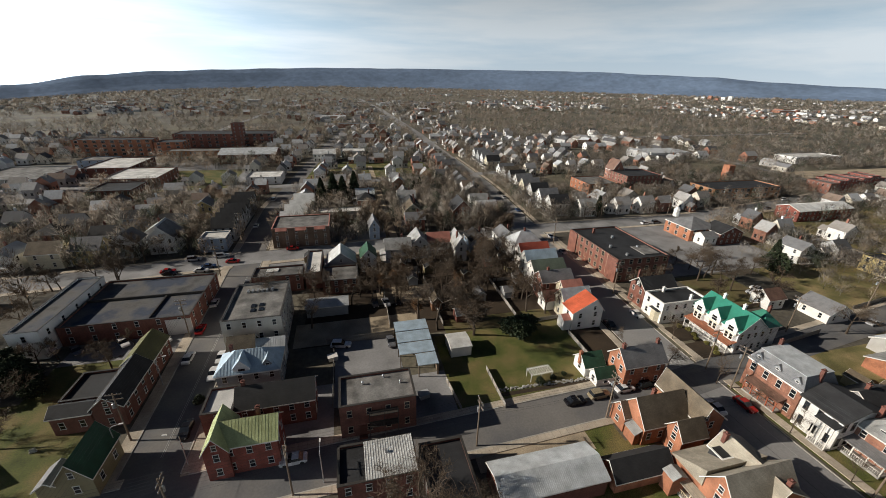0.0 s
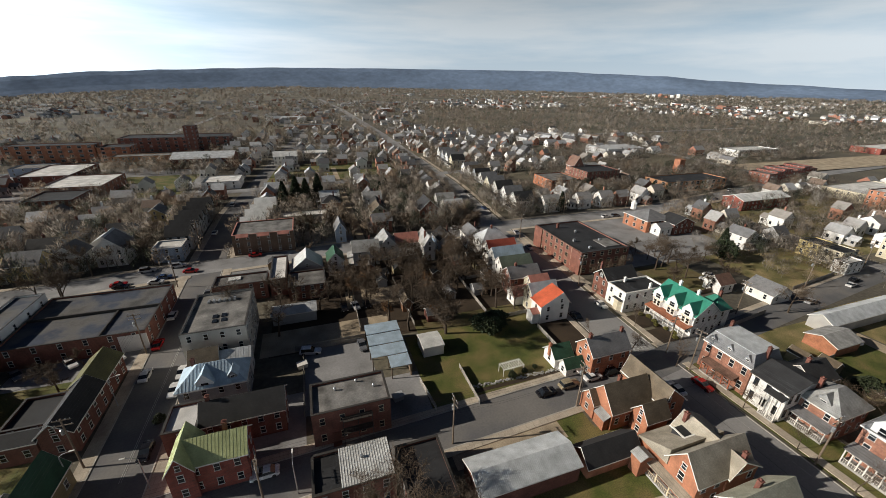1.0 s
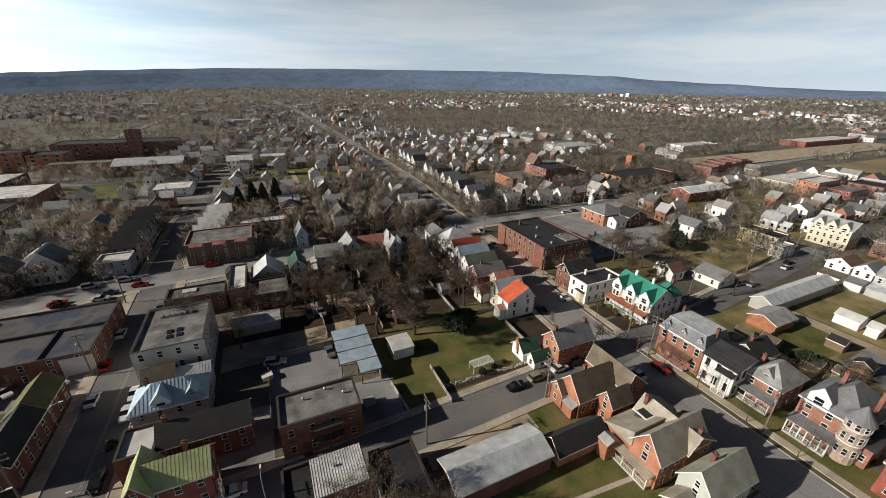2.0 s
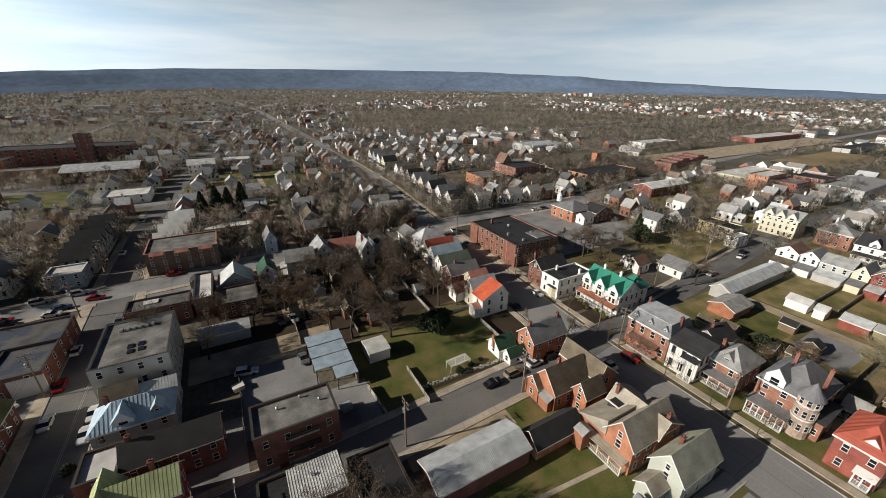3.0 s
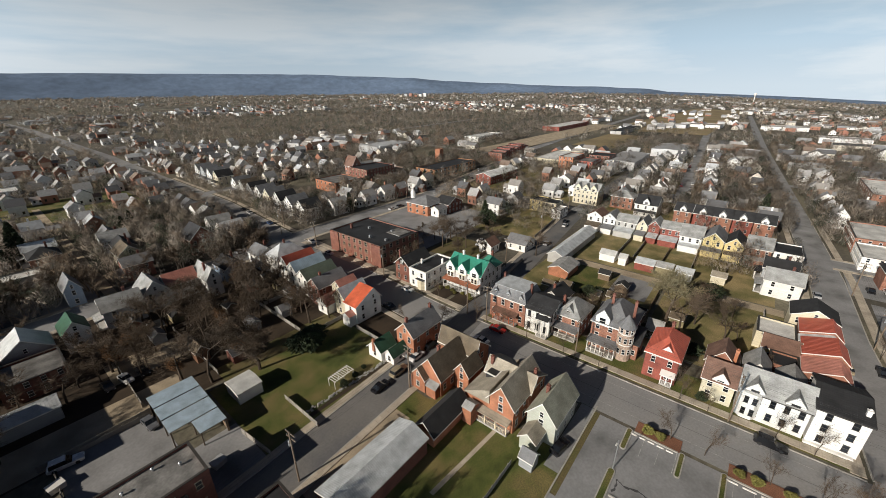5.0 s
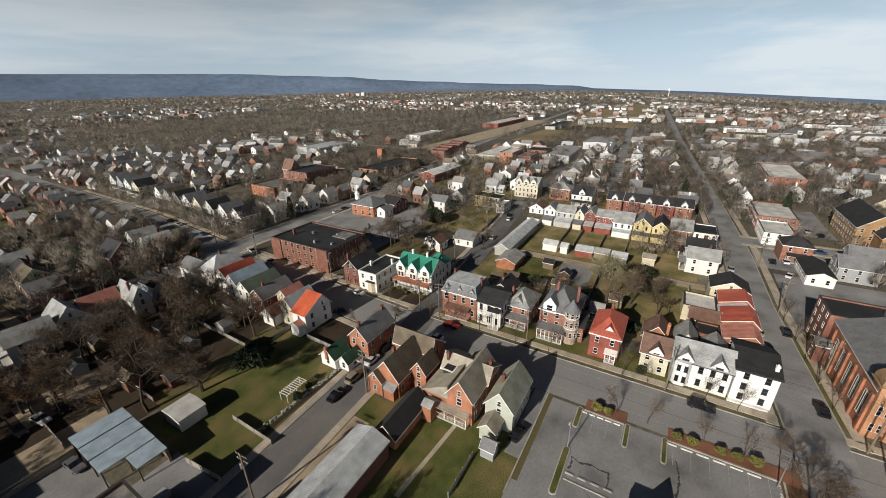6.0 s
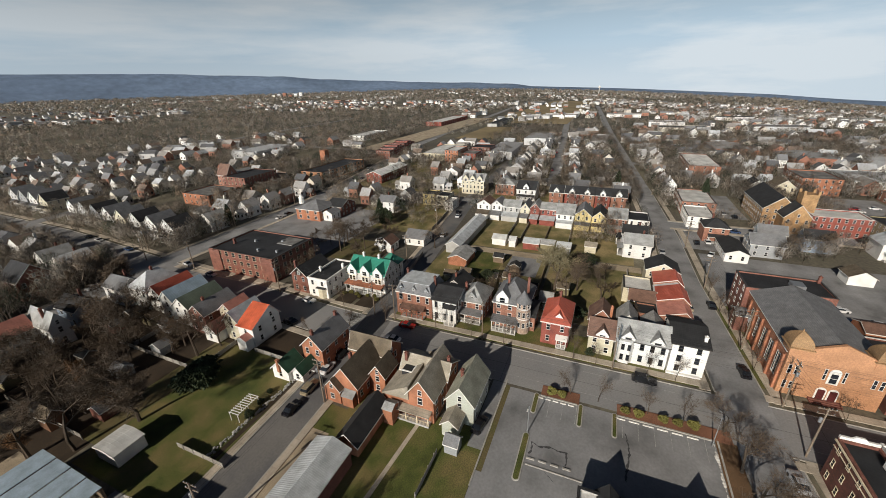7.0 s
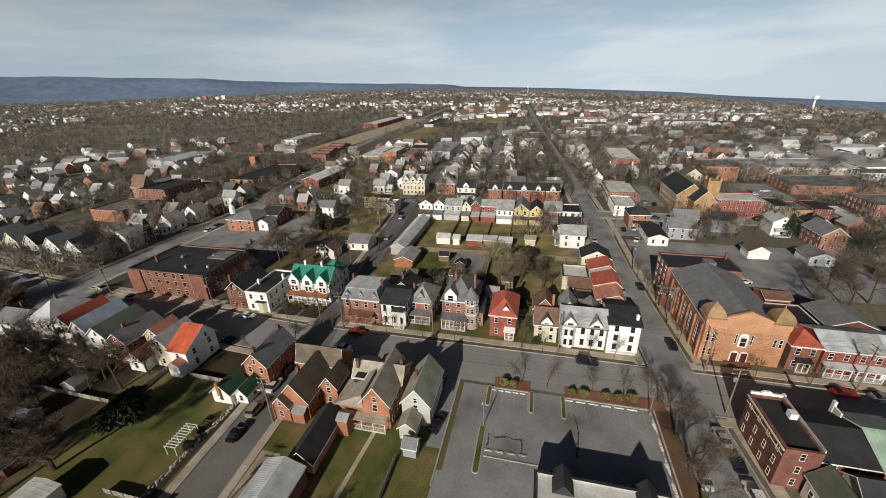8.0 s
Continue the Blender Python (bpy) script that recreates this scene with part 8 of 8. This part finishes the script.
for p, x, y, t, v in (("black", 42.0, 51.8, 92, 0), ("gold", 48.0, 52.3, 92, 1), ("white", 54.4, 52.7, 92, 0), ("black", 60.0, 52.9, 92, 1), ("red", 76.0, 43.3, 0, 0), ("white", 69.3, 44.2, 180, 0), ("black", 51.7, 15.4, 80, 0),
                      ("black", 75.8, -13.8, 0, 1), ("black", 66.4, 74.6, 175, 0), ("white", 77.3, 77.5, 0, 0), ("grey", 68.2, 90, 175, 0), ("black", 69.6, 104, 175, 0), ("silver", 79.4, 122, -5, 0), ("white", 73.8, 136, 175, 0), ("white", 82.6, 138, -5, 0),
                      ("white", -12.5, 50.3, -88, 0), ("black", -32.2, 61.0, 0, 0), ("white", -31.6, 76, 0, 0), ("white", -31.4, 81.5, 0, 0), ("white", -38.6, 82.8, 180, 0), ("red", -39.4, 94.4, 180, 0), ("white", -39.6, 107.6, 180, 0), ("grey", -33, 118, 0, 0), ("white", -47, 91.5, 60, 0),
                      ("white", -55.6, 92.2, 40, 0), ("black", -60.5, 91.6, 40, 0), ("grey", -64.5, 91, 40, 0), ("white", -4.6, 80.6, 80, 1), ("grey", 7.4, 79.4, 5, 0), ("white", 8.2, 98.2, 10, 0), ("black", 5.0, 98.2, 5, 0), ("black", 11.4, 98.4, 5, 0), ("black", -58.8, 130.2, 84, 0), ("white", -49.8, 130.8, 84, 0), ("red", -41.4, 136.5, 84, 0),
                      ("black", 86.1, -34.0, 93, 0), ("red", 75.8, -62.6, 0, 0), ("grey", 75.8, -69, 0, 0), ("silver", 59.3, -35.0, 93, 0), ("black", 54.6, -35.4, 93, 0), ("white", 48.6, -35.6, 93, 1), ("silver", 50.3, -29.0, 93, 0), ("grey", 43, -36, 93, 0),
                      ("white", 124.0, -64.4, 10, 0), ("black", 124.2, -61.4, 15, 0), ("blue", 117.6, -63.4, 85, 0), ("blue", 117.4, -60.2, 85, 0), ("black", 137.7, -51.6, 60, 0), ("white", 118.2, -70.4, 85, 0), ("black", 166, -37, 90, 0), ("white", 168, -41, 90, 0), ("black", 170, -45, 80, 0), ("white", 155, -40, 70, 0),
                      ("white", 128.4, 43.6, 0, 1), ("silver", 141, 59.8, 98, 0), ("white", 167, 62.8, 98, 0), ("black", 173, 65, 98, 0), ("silver", 123, 80, 20, 0), ("white", 127, 82, 20, 0), ("gold", 112, -27, 93, 0), ("red", 108, -26, 93, 0), ("black", 115, -33, 93, 0), ("silver", 152, -23.8, 93, 0),
                      ("white", 214, -106, 0, 0), ("silver", 218, -106.4, 0, 0), ("black", 224, -106, 0, 0), ("white", 232, -112, 180, 0), ("red", 236, -112, 180, 0), ("grey", 226, -120, 0, 0), ("white", 240, -121, 0, 0), ("black", 206, -58, 90, 0), ("silver", 210, -54.4, 90, 0)):
    car(p, x, y, t, bool(v))
rng = random.Random(31)
for i in range(36):
    r_, s0, s1 = rng.choice((("road_west", 150, 320), ("road_north", -70, 60), ("road_north", 100, 330), ("road_main", 160, 330), ("road_east", -90, 130), ("road_hill", 245, 420)))
    pts, half = ROADS[r_]
    side = rng.choice((-1, 1))
    line = fine(offset(pts, side * (half - 1.2)), 3)
    vert = abs(pts[0][1] - pts[-1][1]) > abs(pts[0][0] - pts[-1][0])
    ok = [k for k in range(len(line) - 1) if s0 < line[k][1 if vert else 0] < s1 and not on_road(*line[k], 3, r_)]
    k = rng.choice(ok)
    a, b = line[k], line[k + 1]
    car(rng.choice(("white", "silver", "black", "grey", "red", "blue", "white")), *a, math.degrees(math.atan2(b[1] - a[1], b[0] - a[0])) + 90, rng.random() < .25)

# ---- poles, wires, lamps ----
def utility_pole(x, y, turn=0.0, tall=11.0):
    p = thing("utility_pole", "weathered wooden utility pole with crossarms and wires", "utility pole", x, y, 0, turn, "utility poles")
    bm = bmesh.new()
    loft(bm, [disc(.17, 0, 8), disc(.12, tall, 8)])
    part("pole", bm, WOOD_POLE, p)
    for z in (tall - .5, tall - 1.5):
        bm = bmesh.new()
        box(bm, -1.25, 1.25, -.2, -.08, z, z + .13)
        part("crossarm", bm, WOOD_POLE, p)
        for a in (-1.1, 1.1) if z < tall - 1 else (-1.1, -.55, .55, 1.1):
            bm = bmesh.new()
            loft(bm, [disc(.05, z + .13, 6, a, -.14), disc(.07, z + .26, 6, a, -.14), disc(.03, z + .34, 6, a, -.14)])
            part("insulator", bm, STEEL, p)
    bm = bmesh.new()
    loft(bm, [disc(.24, tall - 3.1, 10, .42, 0), disc(.26, tall - 2.2, 10, .42, 0), disc(.1, tall - 2.1, 10, .42, 0)])
    part("transformer", bm, STEEL, p)
    return p


def wires(name, a, b, offs, tall, sag=0.6):
    cu = bpy.data.curves.new(name, "CURVE")
    cu.dimensions, cu.bevel_depth, cu.bevel_resolution = "3D", 0.014, 0
    d = Vector((b[0] - a[0], b[1] - a[1], 0)).normalized()
    s = Vector((-d.y, d.x, 0))
    for o, z in offs:
        sp = cu.splines.new("POLY")
        sp.points.add(8)
        for i in range(9):
            t = i / 8
            q = Vector((a[0] + (b[0] - a[0]) * t, a[1] + (b[1] - a[1]) * t, tall + z - sag * 4 * t * (1 - t))) + s * o
            sp.points[i].co = (*q, 1)
    cu.materials.append(WIRE)
    return tagged(new(name, cu), "thin black overhead wires between utility poles", "wires")


OFFS = ((-1.1, -.15), (-.55, -.15), (.55, -.15), (1.1, -.15), (-.9, -1.15), (.9, -1.15), (0.1, -3.4), (0.1, -3.9))
lines = [[(78.0, -100), (78.0, -66), (78.0, -38.5), (77.9, -7.5), (77.9, 23), (77.9, 54.6), (78.6, 90), (80.6, 132), (86, 166)], [(-60, 40.5), (-27.5, 42.5), (-12, 44.2), (19.0, 46.5), (46.0, 47.0), (78, 48.2), (112, 62), (150, 66.6), (190, 70.6)],
         [(-41.0, 30), (-41.0, 61), (-41.2, 92), (-42.8, 126), (-43.2, 160)], [(66, -38.2), (96, -35.8), (126, -33), (160, -32.4)], [(80, 158), (120, 157), (160, 157.6), (200, 163)]]
for ln in lines:
    for i, (x, y) in enumerate(ln):
        a = ln[min(i + 1, len(ln) - 1)]
        b = ln[max(i - 1, 0)]
        utility_pole(x, y, math.degrees(math.atan2(a[1] - b[1], a[0] - b[0])) + 90)
    for a, b in zip(ln, ln[1:]):
        wires("power_line", a, b, OFFS, 11.0)


def street_lamp(x, y, turn):
    s = thing("street_lamp", "slim grey steel street lamp with curved arm", "street lamp", x, y, 0, turn, "street lamps")
    bm = bmesh.new()
    loft(bm, [disc(.1, 0, 8), disc(.07, 6.6, 8)])
    loft(bm, [disc(.06, 6.6, 6), [(px + .5, py, pz + .5) for px, py, pz in disc(.05, 6.6, 6)], [(px + 1.6, py, pz + .75) for px, py, pz in disc(.05, 6.6, 6)]])
    part("pole", bm, STEEL, s)
    bm = bmesh.new()
    loft(bm, [[(1.5, -.13, 7.3), (1.5, .13, 7.3), (1.5, .13, 7.42), (1.5, -.13, 7.42)], [(2.2, -.1, 7.36), (2.2, .1, 7.36), (2.2, .1, 7.46), (2.2, -.1, 7.46)]])
    part("lamp_head", bm, TRIM, s)


for x, y, t in ((-7.4, 45.4, 90), (-29.6, 53.6, 180), (-41, 57.6, 0), (-41, 75, 0), (46.4, 46.9, 90), (62.6, -24, 180), (53.6, 6.8, 180)):
    street_lamp(x, y, t)


# ---- fences, garden things ----
def fence(x0, y0, x1, y1, h=1.5, mat=WOOD_FENCE, label="weathered wooden board fence"):
    f = thing("fence", label, "fence", x0, y0, 0, math.degrees(math.atan2(y1 - y0, x1 - x0)))
    L = math.hypot(x1 - x0, y1 - y0)
    bm = bmesh.new()
    rs = random.Random(int(x0 * 7 + y0))
    k = int(L / 0.3)
    for i in range(k):
        box(bm, i * L / k + .01, (i + 1) * L / k - .01, -.02, .02, 0.05, h + rs.uniform(-.06, .05))
    tagged(part("fence_panel", bm, mat, f), kind="stuff")
    bm = bmesh.new()
    for z in (.35, h - .3):
        box(bm, 0, L, .02, .08, z, z + .09)
    part("fence_rail", bm, mat, f)
    for i in range(int(L / 2.5) + 1):
        bm = bmesh.new()
        box(bm, i * 2.5 - .06, i * 2.5 + .06, .02, .14, 0, h + .1)
        part("post", bm, mat, f)


GREY_FENCE = surface("fence_grey", (0.32, 0.30, 0.27), 0.9, grain=5, vary=0.3, stain=0.3, bump=0.2)
for a in ((18.6, 54.6, 17.6, 63.5), (97, 14, 131, 14.5), (97, 39.5, 97.2, 53.5), (97.5, 40, 116, 40.4), (103, -12, 131, -11.5), (148, 28, 168, 28.4), (148, 18.6, 166, 18.8), (148, 9.4, 166, 9.6), (148, 33.8, 169, 34), (147, -0.5, 165, -0.3), (-8, 82.4, 16, 83), (106, 74, 126, 74.5), (100, 57.2, 121, 59.8), (145, 67, 172, 70)):
    fence(*a, h=1.4, mat=rng.choice((WOOD_FENCE, GREY_FENCE)))
for a in ((-6.2, 61, -6.2, 82), (-6.2, 82, 8, 82)):
    fence(*a, h=1.1, mat=GREY_FENCE, label="low grey yard fence")

ar = thing("garden_arbour", "white wooden slatted trellis standing on the lawn", "trellis", 35.6, 59.2, 0, 3)
bm = bmesh.new()
for i in range(10):
    box(bm, 0.1 + i * .56, 0.22 + i * .56, -.3, 2.3, 2.0, 2.08)
for y in (0, 2.0):
    box(bm, 0, 5.4, y, y + .1, 1.9, 2.0)
part("slats", bm, TRIM, ar)
for x in (0.05, 2.6, 5.2):
    for y in (0, 2.0):
        bm = bmesh.new()
        box(bm, x, x + .1, y, y + .1, 0, 1.95)
        part("post", bm, TRIM, ar)
rs = random.Random(12)
bm = bmesh.new()
for i in range(110):  # low dry-stone edging of the long garden bed
    u, v, q = 28.0 + i * 0.2 + rs.uniform(-.1, .1), 58.4 - i * 0.007 + rs.uniform(-.45, .45), rs.uniform(.1, .24)
    loft(bm, [[(u + q * k * a, v + q * k * b, z * q) for a, b in ((-1.2, -.8), (1, -1), (1.1, .9), (-.9, 1))] for k, z in ((1, 0), (.95, .9), (.6, 1.35))])
tagged(part("stone_edging", bm, STUCCO_GREY), "long low row of pale field stones edging the garden bed", "stones", kind="stuff")
patch("garden_bed.002", 27.8, 50.2, 56.6, 57.6, 0.03, SOIL, "narrow dark garden bed beside the row of stones")
bm = bmesh.new()
loft(bm, [[(31, 27.6, z), (48.9, 26.1, z), (48.9, 26.9, z), (31, 28.4, z)] for z in (0.0, 0.05)])
tagged(part("garden_path", bm, CONCRETE), "narrow concrete path across the lawn", "path", kind="structure")
for x, y in ((-58, 56), (-62, 60), (-56, 62), (-65, 54)):
    bm = bmesh.new()
    box(bm, -.5, .5, -.2, .2, 0, .25)
    loft(bm, [[(a, b, z) for a, b in ((-.4, -.1), (.4, -.1), (.4, .1), (-.4, .1))] for z in (.25, .8)])
    o = part("stone_marker", bm, STUCCO_GREY)
    o.matrix_basis = pose(x, y, 0, 0, 0, 20)
    tagged(o, "small grey stone marker on the grass", "stone")
for x, y in ((-6.5, 76), (2, 64.5), (12, 60)):
    bm = bmesh.new()
    loft(bm, [[(a * k, b * k, z) for a, b in ((-1.1, -.8), (1.1, -.8), (1.1, .8), (-1.1, .8))] for k, z in ((.9, .1), (1, 1.1), (1.04, 1.15))])
    box(bm, -1.1, 1.1, -.85, .85, 1.15, 1.22)
    o = part("dumpster", bm, SIDE_GREY if y < 70 else TRIM)
    o.matrix_basis = pose(x, y, 0.02, 0, 0, 12)
    tagged(o, "metal refuse container in the yard", "dumpster")

house("brown_shed", "small brown wooden shed in the backyard", 20.6, 23.4, 91.6, 95.2, 2.8, 4.4, "gy", surface("boards_brown", (0.20, 0.10, 0.055), 0.9, pattern="siding", grain=5), SH_BROWN, faces="", category="shed", over=0.2)

# sheds and rooftop units that break up the yards and roofs
rng = random.Random(88)
for i in range(26):
    for _ in range(30):
        x, y = rng.uniform(-20, 54), rng.uniform(84, 138)
        if i > 15:
            x, y = rng.uniform(95, 130), rng.uniform(-12, 50)
        if all(is_free(x + a, y + b, 0.6) for a in (-2, 2) for b in (-2, 2)) and not (-16 < x < 25 and y < 109):
            w_, r_ = rng.choice(((SIDE_GREY, SH_GREY), (SIDE_OLIVE, SH_DARK), (SIDE_OLIVE, SH_BROWN), (WOOD_FENCE, SH_DARK), (BRICK_DARK, SH_GREY)))
            house("garden_shed", "small weathered shed in a back garden", x - 1.5, x + 1.5, y - 1.8, y + 1.8, 2.2, 3.3, rng.choice(("gx", "gy")), w_, r_, faces="", category="shed", over=0.15, group="sheds in the back gardens")
            break
for a in ((22, 84, 22, 112), (33, 84, 33.4, 118), (43, 84, 43.3, 112), (22, 112, 43, 112.6), (8, 86, 8.4, 118), (44, 96, 54, 96.4), (44, 105, 54, 105.4), (44, 80.5, 54, 81), (27.5, 53.6, 27.5, 65.3), (53.2, 63.5, 53.4, 74), (35, 20.7, 43.6, 20.7)):
    fence(*a, h=1.2, mat=rng.choice((WOOD_FENCE, GREY_FENCE)))
for x, y in ((86.2, 60), (86.0, 62.2), (85.8, 66), (86.1, 68.2), (84.9, 58.4), (84.8, 64.4), (84.8, 70)):
    plant(BALL[0], "round_shrub", "low clipped shrub in the front garden", "shrub", x, y, rng.uniform(.6, .9), rng.uniform(0, 360), "shrubs in front gardens")
